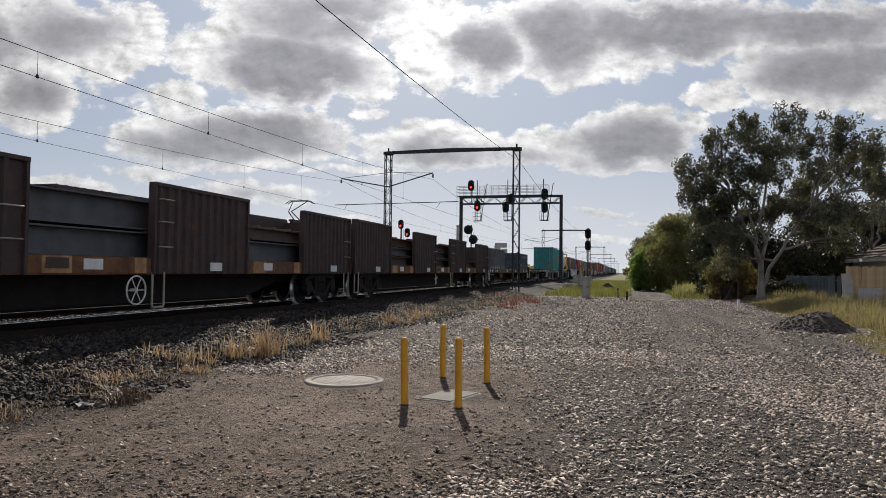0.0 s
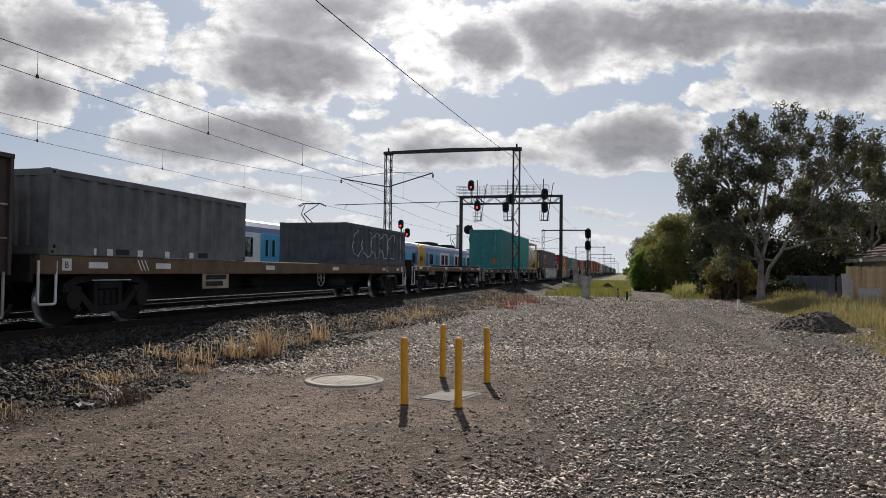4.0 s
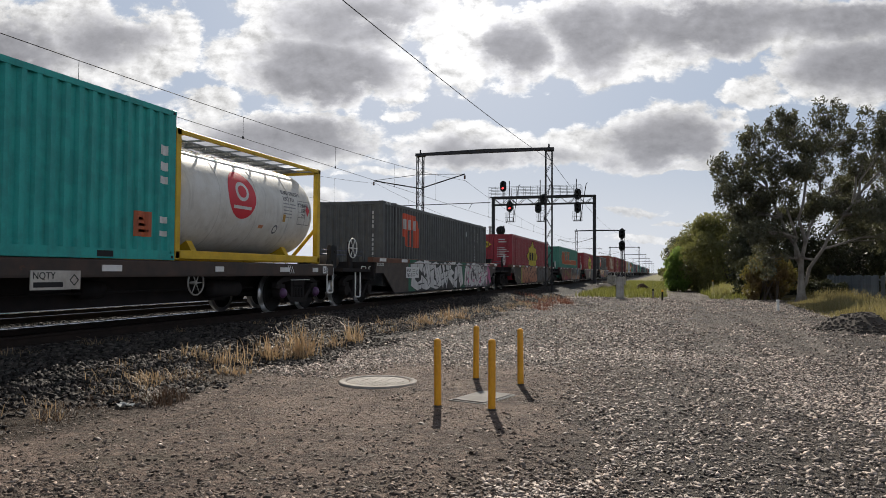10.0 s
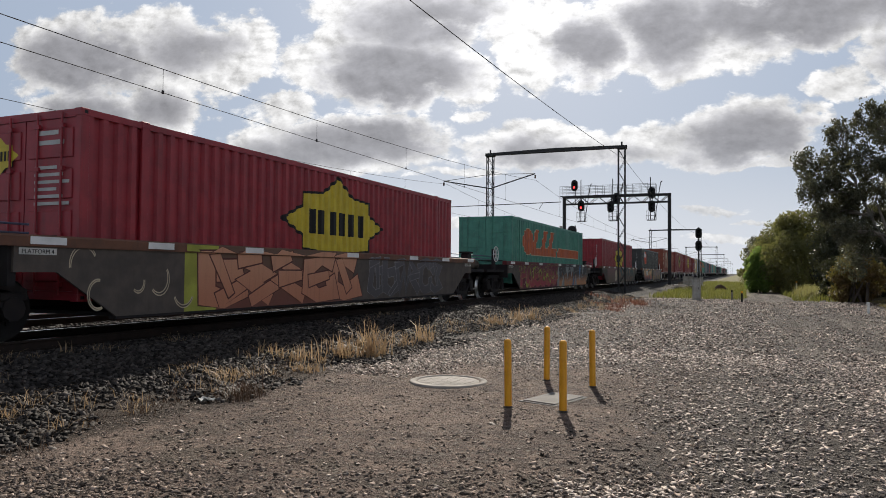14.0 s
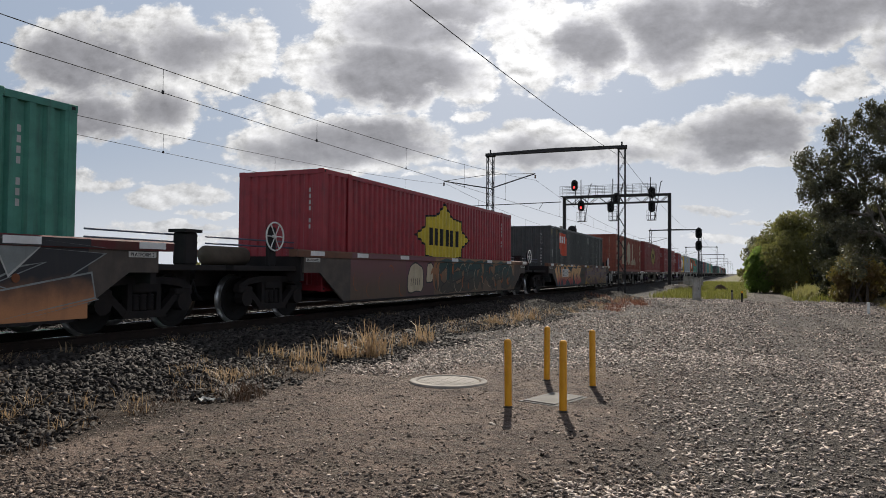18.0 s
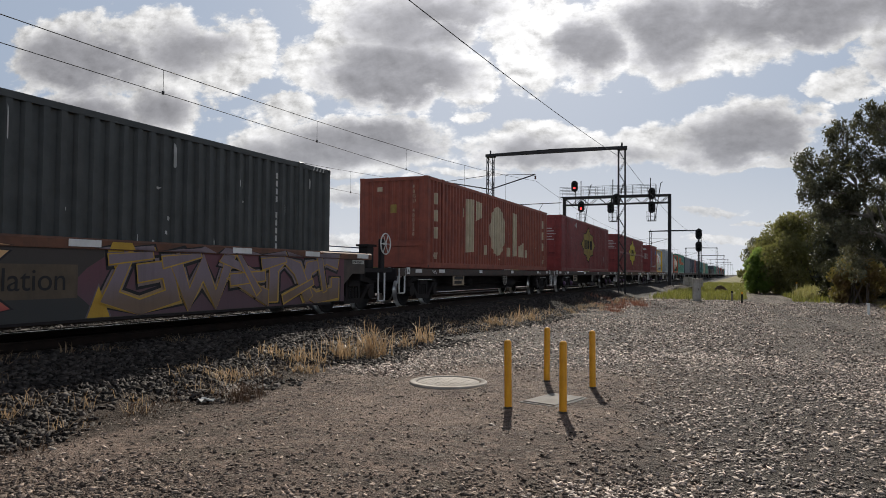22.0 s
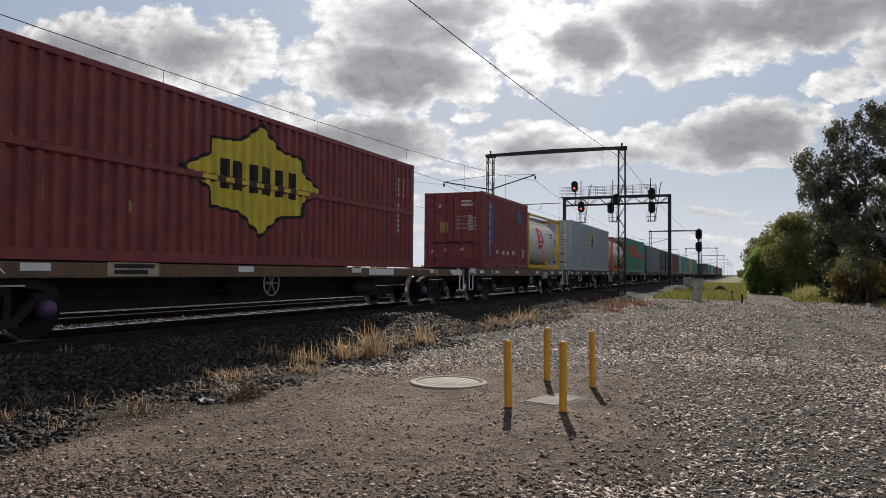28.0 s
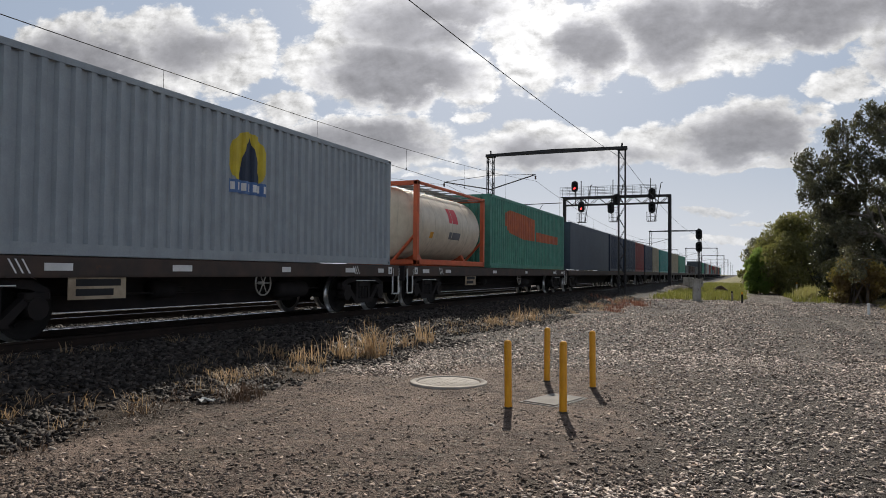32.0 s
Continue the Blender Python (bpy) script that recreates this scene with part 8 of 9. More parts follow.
def carriage(y, cab, panto, label):
    """One commuter carriage, 23.6 m; y is its rear end, cab 0 none, -1 rear, 1 front."""
    L, hw = 23.6, 1.52
    root = thing("commuter_carriage", pose(FAR_X, y, RAIL_Z), label, "train carriage", "carriages of the commuter train")
    COMMUTER.append((root, y, FAR_X, RAIL_Z))
    a, b = (1.1 if cab < 0 else 0.15), L - (1.1 if cab > 0 else 0.15)
    side = [(hw, 0.95), (hw, 2.95), (hw - 0.06, 3.25), (hw - 0.3, 3.52), (hw - 0.75, 3.66), (0, 3.72)]
    out = side + [(-p, q) for p, q in side[::-1][1:]]
    part("floor", Geo().box(-hw + 0.06, hw - 0.06, a, b, 0.95, 1.02), INSIDE, root)
    part("roof", Geo().prism([(hw + 0.002, 2.94)] + [(p, q) for p, q in out if q > 2.96] + [(-hw - 0.002, 2.94)], a, b, "y"), RAIL_ROOF, root, "blue-grey curved roof")
    part("underframe", Geo().box(-1.3, 1.3, 0.5, L - 0.5, 0.55, 0.95).box(-1.2, 1.2, 6, L - 6, 0.25, 0.6), STEEL, root)
    for yy in (a, b - 0.06):
        part("end_wall", Geo().box(-hw + 0.06, hw - 0.06, yy, yy + 0.06, 1.02, 2.94), INSIDE, root)
    doors = (4.9, 11.1, 17.3)
    wins = [(w_, w_ + 0.98) for w_ in (1.2, 2.9, 7.4, 8.95, 13.6, 15.1, 19.9, 21.4) if a + 1.2 < w_ < b - 1.5]
    if cab:
        c0 = 1.1 if cab < 0 else L - 4.6
        wins = [w_ for w_ in wins if not c0 - 1.0 < w_[0] < c0 + 3.6] + [(c0 + 1.6, c0 + 2.75)]
    lights = [(d + e + 0.14, d + e + 0.58) for d in doors for e in (0.0, 0.76)]
    for s in (-1, 1):
        x0, x1 = sorted((s * (hw - 0.06), s * hw))
        part("side_wall", holed(x0, x1, a, b, 0.95, 2.94, wins + lights, 1.70, 2.62), RAIL_WHITE, root, "silver carriage side")
        xs = s * hw
        for d in doors:
            u0, u1 = sorted((xs, xs + s * 0.014))
            part("door_panel", holed(u0, u1, d - 0.35, d + 1.85, 0.98, 2.93, lights, 1.70, 2.62), RAIL_BLUE, root, "blue panel round the doors")
            for e in (0.0, 0.76):
                u0, u1 = sorted((xs + s * 0.014, xs + s * 0.03))
                leaf = part("door", holed(u0, u1, d + e, d + e + 0.72, 1.0, 2.82, lights, 1.70, 2.62), RAIL_BLUE, root)
                part("door_window", Geo().box(xs - s * 0.03, xs - s * 0.024, d + e + 0.13, d + e + 0.59, 1.69, 2.63), CLEAR, leaf)
            u0, u1 = sorted((xs + s * 0.014, xs + s * 0.034))
            part("door_edge", Geo().box(u0, u1, d + 0.72, d + 0.76, 1.0, 2.82), mat("bronze_door_edge", (0.22, 0.15, 0.10), rough=0.6), root)
        if cab:
            u0, u1 = sorted((xs, xs + s * 0.012))
            part("cab_panel", holed(u0, u1, c0, c0 + 3.5, 0.97, 2.93, wins, 1.70, 2.62), RAIL_BLUE, root, "bright blue cab side")
            u0, u1 = sorted((xs + s * 0.012, xs + s * 0.02))
            k0 = c0 + 0.35 if cab < 0 else c0 + 2.55
            part("cab_door", Geo().box(u0, u1, k0, k0 + 0.6, 1.0, 2.85, 0, 0.003), DEEP_BLUE, root, "dark blue cab door")
            part("swoosh", Geo().prism([(k0 + 0.62, 2.9), (k0 + 1.15, 2.9), (k0 + 0.62, 2.3)], u0, u1), DEEP_BLUE, root, "dark blue wedge")
            bars = Geo()
            for i in range(4):
                bars.box(u0, u1 + s * 0.004, k0 + 0.75 + i * 0.09, k0 + 0.81 + i * 0.09, 2.70, 2.83)
            tagged(part("number_bars", bars, WHITE, root), kind="stuff")
        for p, q in wins:
            u0, u1 = sorted((xs - s * 0.05, xs + s * 0.016))
            f = part("window", holed(u0, u1, p - 0.05, q + 0.05, 1.65, 2.67, [(p + 0.01, q - 0.01)], 1.71, 2.61), BLACK, root, "rounded black window frame")
            part("pane", Geo().box(xs - s * 0.03, xs - s * 0.024, p + 0.005, q - 0.005, 1.70, 2.62), CLEAR, f)
        me = shared("carriage_seat", seat_pair)
        for yy in (2.6, 8.0, 9.4, 14.2, 15.7, 20.6):
            if a + 1.6 < yy < b - 1.6 and not (cab and c0 - 0.3 < yy < c0 + 3.6):
                put("seat", me, root, (s * 0.98, yy, 0))
    for yy in ((5.2, 8.6), (13.0, 16.4)):
        unit = part("roof_unit", Geo().box(-0.8, 0.8, yy[0], yy[1], 3.62, 3.98, 0, 0.06), STEEL, root, "dark air-conditioning unit on the roof")
        for i in range(7):
            part("rib", Geo().box(-0.82, 0.82, yy[0] + 0.2 + i * 0.45, yy[0] + 0.26 + i * 0.45, 3.7, 4.0), STEEL, unit)
    for yy in (3.6, L - 3.6):
        for s in (-1, 1):
            put("side_frame", shared("side_frame", frame_mesh), root, (s * 1.05, yy, 0), 0 if s > 0 else 180)
        for e in (-1, 1):
            put("wheelset", shared("wheelset", wheelset_mesh), root, (0, yy + e * 0.875, 0.46))
    if cab:
        e, q = (1.1, -1) if cab < 0 else (L - 1.1, 1)
        g = Geo()
        rings = [(e, 1.0, 3.72), (e + q * 0.5, 0.985, 3.66), (e + q * 0.95, 0.94, 3.45), (e + q * 1.1, 0.90, 3.25)]
        vs = []
        for yy, k, top in rings:
            for p, z_ in out:
                vs.append((p * k, yy, 0.95 + (z_ - 0.95) * (top - 0.95) / 2.77))
        n = len(out)
        g.add(vs, [(i * n + j, i * n + j + 1, (i + 1) * n + j + 1, (i + 1) * n + j) for i in range(3) for j in range(n - 1)] + [tuple(range(3 * n, 4 * n))], 0, False)
        cabp = part("cab_front", g, CAB_YELLOW, root, "rounded yellow cab front")
        yy = e + q * 1.1
        part("screen_surround", Geo().prism([(-1.22, 1.52), (1.22, 1.52), (1.20, 2.75), (1.08, 2.99), (0.9, 3.04), (-0.9, 3.04), (-1.08, 2.99), (-1.20, 2.75)], yy - 0.012, yy + 0.012, "y"), BLACK, cabp)
        part("windscreen", Geo().prism([(-1.14, 1.62), (1.14, 1.62), (1.12, 2.72), (1.04, 2.78), (-1.04, 2.78), (-1.12, 2.72)], yy - 0.022, yy + 0.022, "y"), SCREEN, cabp, "wide grey windscreen reflecting the sky")
        part("destination_box", Geo().box(-0.62, 0.62, yy - 0.022, yy + 0.022, 2.80, 2.99, 0, 0.01), mat("destination_glass", (0.05, 0.09, 0.08), rough=0.2, bump=0), cabp)
        for s in (-1, 1):
            part("wiper", Geo().rod((s * 0.55, yy + q * 0.035, 1.60), (s * 0.10, yy + q * 0.035, 1.86), 0.014, 5), BLACK, cabp)
            part("roof_horn", Geo().box(s * 0.95 - 0.05, s * 0.95 + 0.05, e + q * 0.5 - 0.05, e + q * 0.5 + 0.05, 3.40, 3.62, 0, 0.02), CAB_YELLOW, cabp)
        part("nose_band", Geo().box(-1.28, 1.28, yy - 0.012, yy + 0.012, 1.36, 1.51), DEEP_BLUE, cabp, "dark blue band below the windscreen")
        for s in (-1, 1):
            part("marker_lamp", Geo().lathe([(yy - 0.05, 0.001), (yy - 0.05, 0.10), (yy + 0.05, 0.10)] if q < 0 else [(yy + 0.05, 0.001), (yy + 0.05, 0.10), (yy - 0.05, 0.10)], "y", 12, (s * 0.86, 0, 2.89)),
                 mat("pink_marker_lens", (0.6, 0.25, 0.27), rough=0.2), cabp)
            part("mirror", Geo().box(s * 1.5 - 0.03, s * 1.5 + 0.03, yy - 0.2 * q, yy - 0.1 * q, 2.0, 2.35) if q > 0 else Geo().box(s * 1.5 - 0.03, s * 1.5 + 0.03, yy + 0.1, yy + 0.2, 2.0, 2.35), BLACK, cabp)
        part("skirt", Geo().box(-1.35, 1.35, min(yy, e), max(yy, e), 0.35, 0.95, 0, 0.04), BLACK, cabp)
    if panto:
        p0, k = panto, 1.93
        g = Geo().box(-0.5, 0.5, p0 - 0.7, p0 + 0.7, 3.74, 3.86)
        for s in (-0.25, 0.25):
            g.rod((s, p0 + 0.6, 3.86), (s * 0.4, p0 - 1.1, 4.65), 0.035, 6).rod((s * 0.4, p0 - 1.1, 4.65), (s * 2, p0 + 0.3, 5.42), 0.028, 6)
        for e in (-0.15, 0.15):
            g.chain([(-0.95, p0 + 0.3 + e, 5.28), (-0.65, p0 + 0.3 + e, 5.46), (0.65, p0 + 0.3 + e, 5.46), (0.95, p0 + 0.3 + e, 5.28)], 0.03, 6)
        part("pantograph", g, MAST, root, "raised black pantograph touching the wire")


for base in (-80.6, -8.6):
    carriage(base, -1, 18.9, "blue and silver commuter carriage with yellow cab")
    carriage(base + 24.1, 0, 0, "blue and silver middle commuter carriage")
    carriage(base + 48.2, 1, 2.1, "blue and silver commuter carriage with yellow cab")

# ---------------- plants ----------------
BARK = mat("pale_gum_bark", (0.24, 0.22, 0.195), (0.115, 0.098, 0.08), rough=0.85, streak=0.35, scale=1.5)
DARKBARK = mat("dark_bark", (0.10, 0.08, 0.065), (0.07, 0.055, 0.045), rough=0.9)
GUM = leaf_material("gum_leaves", (0.030, 0.035, 0.024), (0.135, 0.130, 0.082), 0.32, (0.18, 0.18, 0.075))
HEDGE = leaf_material("hedge_leaves", (0.042, 0.052, 0.024), (0.20, 0.185, 0.075), 0.44, (0.36, 0.36, 0.09))
BRIGHT = leaf_material("bright_green_leaves", (0.08, 0.15, 0.03), (0.18, 0.26, 0.06), 0.5, (0.42, 0.55, 0.12))
RUSSET = leaf_material("russet_leaves", (0.09, 0.045, 0.022), (0.19, 0.11, 0.05))
DEEP = leaf_material("dark_green_leaves", (0.014, 0.019, 0.010), (0.050, 0.055, 0.026), 0.2, (0.12, 0.12, 0.04))


def leaf_cloud(centres, radii, count, size, seed, squash=0.75, droop=0.0):
    """Small crossed leaves in rough balls; gaps are left between the balls."""
    r = np.random.default_rng(seed)
    k = r.integers(0, len(centres), count)
    d = r.normal(0, 1, (count, 3))
    d /= np.linalg.norm(d, axis=1)[:, None]
    rad = r.uniform(0.25, 1.0, count) ** 0.45
    p = np.asarray(centres)[k] + d * (np.asarray(radii)[k] * rad)[:, None] * np.array([1, 1, squash])
    p[:, 2] -= droop * r.uniform(0, 1, count) ** 2
    a = r.normal(0, 1, (count, 3))
    a[:, 2] -= 0.8
    a /= np.linalg.norm(a, axis=1)[:, None]
    b = np.cross(a, r.normal(0, 1, (count, 3)))
    b /= np.linalg.norm(b, axis=1)[:, None]
    s = (size * r.uniform(0.6, 1.4, count))[:, None]
    v = np.stack([p - a * s, p + b * s * 0.34, p + a * s, p - b * s * 0.34], 1)
    return v.reshape(-1, 3), np.arange(4 * count).reshape(-1, 4)


def grow(g, p, d, length, radius, depth, r, tips, bend=0.28, forks=(2, 3), shrink=0.72):
    """A limb of bent, tapering pieces that forks."""
    pts, rad = [Vector(p)], radius
    for i in range(3):
        d = (d + Vector((r.gauss(0, bend), r.gauss(0, bend), r.gauss(0.05, bend * 0.6))) * 0.5).normalized()
        q = pts[-1] + d * (length / 3)
        g.rod(pts[-1], q, rad, 7 if radius > 0.06 else 5, rad * 0.88, caps=False)
        rad *= 0.88
        pts.append(q)
    if depth == 0:
        tips.append(pts[-1])
        return
    if depth < 2:
        tips.append(pts[-2])
    for i in range(r.choice(forks)):
        turn = Vector((r.gauss(0, 1), r.gauss(0, 1), r.gauss(0.25, 0.4))).normalized()
        grow(g, pts[-1], (d + turn * 0.75).normalized(), length * shrink * r.uniform(0.8, 1.15), rad * 0.68, depth - 1, r, tips, bend, forks, shrink)


def leafy(name, root, centres, radii, count, size, m, seed, squash=0.75, droop=0.0):
    v, f = leaf_cloud(centres, radii, count, size, seed, squash, droop)
    ob = raw(name, v, f, m, "", "", "")
    ob.parent = root
    return ob


# lobes of the large crown: east and up from the trunk's foot, half width, half height
LOBES = ((-3.8, 7.8, 0.9, 0.8), (-2.4, 7.8, 1.1, 1.0), (-4.0, 6.0, 0.6, 0.7), (-3.1, 5.0, 0.6, 0.5), (-2.2, 9.4, 0.8, 0.8), (-1.1, 9.8, 0.8, 0.9),
         (-1.4, 7.5, 1.0, 0.8), (0.0, 9.6, 0.9, 1.0), (1.4, 10.1, 1.0, 1.0), (0.1, 8.5, 1.1, 0.6), (1.7, 8.7, 1.3, 0.9), (3.1, 9.2, 1.2, 1.0),
         (4.2, 9.1, 0.9, 1.1), (3.0, 7.6, 1.4, 0.9), (4.5, 7.6, 0.8, 1.2), (2.4, 6.3, 0.9, 0.9), (3.8, 5.7, 1.1, 0.9), (5.4, 4.9, 1.0, 0.8),
         (5.9, 8.6, 0.5, 0.8), (-1.8, 5.7, 0.8, 0.45), (-1.8, 2.6, 1.0, 1.0), (0.9, 7.4, 1.0, 0.8), (4.5, 3.7, 1.1, 0.6), (6.1, 6.5, 0.5, 0.8))


INNER_LOBES = ((-0.7, 6.1, 0.9, 0.7), (1.0, 5.5, 0.7, 0.5), (-2.9, 6.6, 0.8, 0.6), (-2.0, 5.9, 0.8, 0.5), (-2.7, 5.0, 0.8, 0.5), (-1.6, 4.9, 0.8, 0.6), (-2.4, 3.9, 0.8, 0.5),
               (-1.4, 3.8, 0.7, 0.5), (-0.5, 4.9, 0.6, 0.4), (0.4, 5.0, 0.7, 0.45), (2.2, 5.2, 0.8, 0.6), (3.2, 4.9, 0.9, 0.7), (2.9, 4.1, 0.8, 0.5),
               (-0.4, 7.0, 0.8, 0.5))


def curve(a, b, r, rise=0.5, n=7, jitter=0.10):
    """Points of a limb that leaves a upwards and bends over to b."""
    mid = Vector((a.x + (b.x - a.x) * 0.35, a.y + (b.y - a.y) * 0.35, a.z + (b.z - a.z) * (0.35 + rise * 0.5)))
    out = []
    for i in range(n + 1):
        t = i / n
        q = a * (1 - t) ** 2 + mid * 2 * t * (1 - t) + b * t * t
        k = jitter * math.sin(math.pi * t)
        out.append(q + Vector((r.gauss(0, k), r.gauss(0, k), r.gauss(0, k))))
    return out


def gum_tree(x, y, z, lobes, depth, seed, label, clumps=11, per=190, size=0.13):
    """Stems that fan out from a short trunk, limbs to each lobe, hanging leaf clumps with gaps."""
    root = thing("gum_tree", pose(x, y, z), label, "tree", "trees by the fence")
    r = random.Random(seed)
    part("trunk", Geo().lathe([(-0.2, 0.42), (0.0, 0.31), (0.35, 0.22), (0.9, 0.175), (1.5, 0.155), (2.3, 0.14)], "z", 12), BARK, root, "pale mottled gum trunk")
    high = max(l[1] for l in lobes)
    stems = []
    for sx, sy, sz in ((-0.22, 0.1, 0.62), (0.02, -0.12, 0.72), (0.16, 0.15, 0.60), (0.34, -0.05, 0.52), (-0.12, -0.15, 0.50)):
        pts = curve(Vector((0, 0, 1.9 if abs(sx) < 0.3 else 0.5)), Vector((sx * 0.72 * high, sy * 0.72 * high, sz * high)), r, 0.25, 8, 0.09)
        part("stem", Geo().chain(pts, 0.11, 8, 0, 0.05), BARK, root)
        stems += pts[3:]
    centres, radii = [], []
    for lx, lz, lw, lh in lobes:
        c = Vector((lx, r.uniform(-depth, depth) * (1 - 0.5 * abs(lx) / 6), lz))
        start = min(stems, key=lambda p: (p - c).length + (3.0 if p.z > c.z - 0.3 else 0.0))
        pts = curve(start, c, r, 0.2, 6, 0.10)
        g = Geo().chain(pts, 0.075, 6, 0, 0.03)
        for i in range(clumps):
            d = Vector((r.gauss(0, 1), r.gauss(0, 1), r.gauss(0, 1))).normalized() * r.uniform(0.45, 1.1)
            q = c + Vector((d.x * lw, d.y * max(lw, 1.1), d.z * lh))
            g.rod(pts[r.randrange(3, 7)], q, 0.02, 4, 0.008, caps=False)
            centres.append(q)
            radii.append(r.uniform(0.22, 0.46))
        part("limb", g, BARK, root)
    leafy("crown", root, np.array(centres), np.array(radii), per * len(centres), size, GUM, seed, 0.8, 0.5)
    return root


gum_tree(7.3, 43.0, 0.15, LOBES + INNER_LOBES, 2.2, 5, "tall spreading gum tree with pale forked trunk", 20, 72, 0.10)
gum_tree(14.8, 50.0, 0.15, [(0.9 * a - 1.0, 0.86 * b, 1.2 * c, 1.1 * d) for a, b, c, d in LOBES[1::3]], 2.5, 9, "dark gum tree behind the houses", 12, 170, 0.13)


def bush(x, y, w, h, m, label, seed, count=9000, size=0.12, n=34, category="bush"):
    """A dense shrub: stems below, an uneven heap of leaf clumps above."""
    root = thing("bush", pose(x, y, float(lie(x, y))), label, category, "bushes along the lane")
    r = random.Random(seed)
    g = Geo()
    for i in range(7):
        a, k = r.uniform(0, 6.28), r.uniform(0.2, 0.6)
        g.rod((r.uniform(-0.2, 0.2) * w, r.uniform(-0.2, 0.2) * w, -0.1), (k * w * 0.5 * math.cos(a), k * w * 0.5 * math.sin(a), h * r.uniform(0.5, 0.8)), 0.07, 5, 0.02)
    part("stem", g, DARKBARK, root)
    cs, rs = [], []
    for i in range(n):
        a, q, t = r.uniform(0, 6.28), math.sqrt(r.random()), r.random()
        bulge = math.sqrt(max(0.05, 1 - (t - 0.35) ** 2 / 0.55))
        cs.append((q * w * 0.5 * bulge * math.cos(a), q * w * 0.5 * bulge * math.sin(a), 0.25 + t * (h - 0.5)))
        rs.append(r.uniform(0.14, 0.26) * min(w, h))
    leafy("foliage", root, np.array(cs), np.array(rs), count, size, m, seed, 0.85)


for i, b in enumerate((
        (1.4, 65.2, 2.5, 3.9, BRIGHT, "bright green weeping shrub at the lane's end", 9000, 0.14), (3.6, 68.0, 5.6, 5.6, HEDGE, "large rounded olive-green shrub", 16000, 0.14),
        (4.9, 63.0, 5.2, 6.4, HEDGE, "tall dense olive-green shrub", 16000, 0.14), (2.3, 84.0, 3.4, 5.4, DEEP, "dark shrub behind the bright green one", 7000, 0.16),
        (6.4, 57.0, 4.6, 5.0, DEEP, "dark green shrub beside the lane", 12000, 0.13), (5.9, 50.5, 2.9, 2.6, DEEP, "low dark shrub with pale sprays", 9000, 0.10),
        (6.2, 46.6, 2.6, 2.9, RUSSET, "russet bottlebrush shrub under the gum tree", 9000, 0.10), (8.4, 54.0, 4.2, 4.6, DEEP, "dark shrub in front of the house", 9000, 0.13),
        (16.2, 54.5, 4.4, 3.2, DEEP, "dark shrub between the two houses", 8000, 0.12), (9.2, 46.5, 2.2, 1.2, DEEP, "low dark shrub at the gum tree's foot", 4000, 0.09),
        (11.6, 52.5, 4.6, 5.0, DEEP, "dark shady tree before the house", 14000, 0.13), (16.5, 56.0, 6.0, 6.0, DEEP, "dark tree mass behind the roof", 12000, 0.16), (2.9, 96.0, 5.0, 6.0, HEDGE, "far olive-green shrub beside the lane", 8000, 0.18))):
    bush(b[0], b[1], b[2], b[3], b[4], b[5], 100 + i, b[6], b[7])


def blades(name, x, y, h, m, label, seed, width=0.012, lean=0.35, lift=0.0):
    """Grass: one bent blade of two pieces at each place."""
    r = np.random.default_rng(seed)
    n = len(x)
    a, q = r.uniform(0, 6.283, n), np.abs(r.normal(0, lean, n))
    dx, dy = np.cos(a), np.sin(a)
    sx, sy = -dy * width, dx * width
    z0 = lie(x, y) + lift
    p0 = np.stack([x, y, z0 - 0.02], 1)
    p1 = p0 + np.stack([dx * q * h * 0.4, dy * q * h * 0.4, h * 0.6], 1)
    p2 = p0 + np.stack([dx * q * h * 1.1, dy * q * h * 1.1, h * (1 - 0.25 * np.minimum(q, 1))], 1)
    s = np.stack([sx, sy, np.zeros(n)], 1)
    v = np.stack([p0 - s, p0 + s, p1 + s * 0.8, p1 - s * 0.8, p2 + s * 0.15, p2 - s * 0.15], 1).reshape(-1, 3)
    k = 6 * np.arange(n)[:, None]
    f = np.concatenate([k + np.array([[0, 1, 2, 3]]), k + np.array([[3, 2, 4, 5]])], 0)
    return raw(name, v, f, m, label, "grass")


STRAW = leaf_material("dry_straw", (0.20, 0.13, 0.07), (0.56, 0.40, 0.24), 0.4, (0.50, 0.34, 0.19))
GREENGRASS = leaf_material("green_grass", (0.10, 0.10, 0.035), (0.34, 0.27, 0.13), 0.42, (0.38, 0.32, 0.12))
LANEGRASS = leaf_material("lane_grass_blades", (0.09, 0.11, 0.03), (0.29, 0.25, 0.09), 0.38)
PALEGRASS = leaf_material("pale_grass", (0.34, 0.29, 0.13), (0.46, 0.42, 0.22), 0.4)
REDWEED = leaf_material("red_weed", (0.13, 0.045, 0.032), (0.27, 0.13, 0.085), 0.3, (0.34, 0.14, 0.08))


def tufts(spots, per, spread, seed):
    r = np.random.default_rng(seed)
    c = np.array(spots)
    k = r.integers(0, len(c), int(per * len(c)))
    d = r.normal(0, 1, (len(k), 2)) * spread
    return c[k, 0] + d[:, 0], c[k, 1] + d[:, 1], c[k, 2] * r.uniform(0.45, 1.15, len(k))


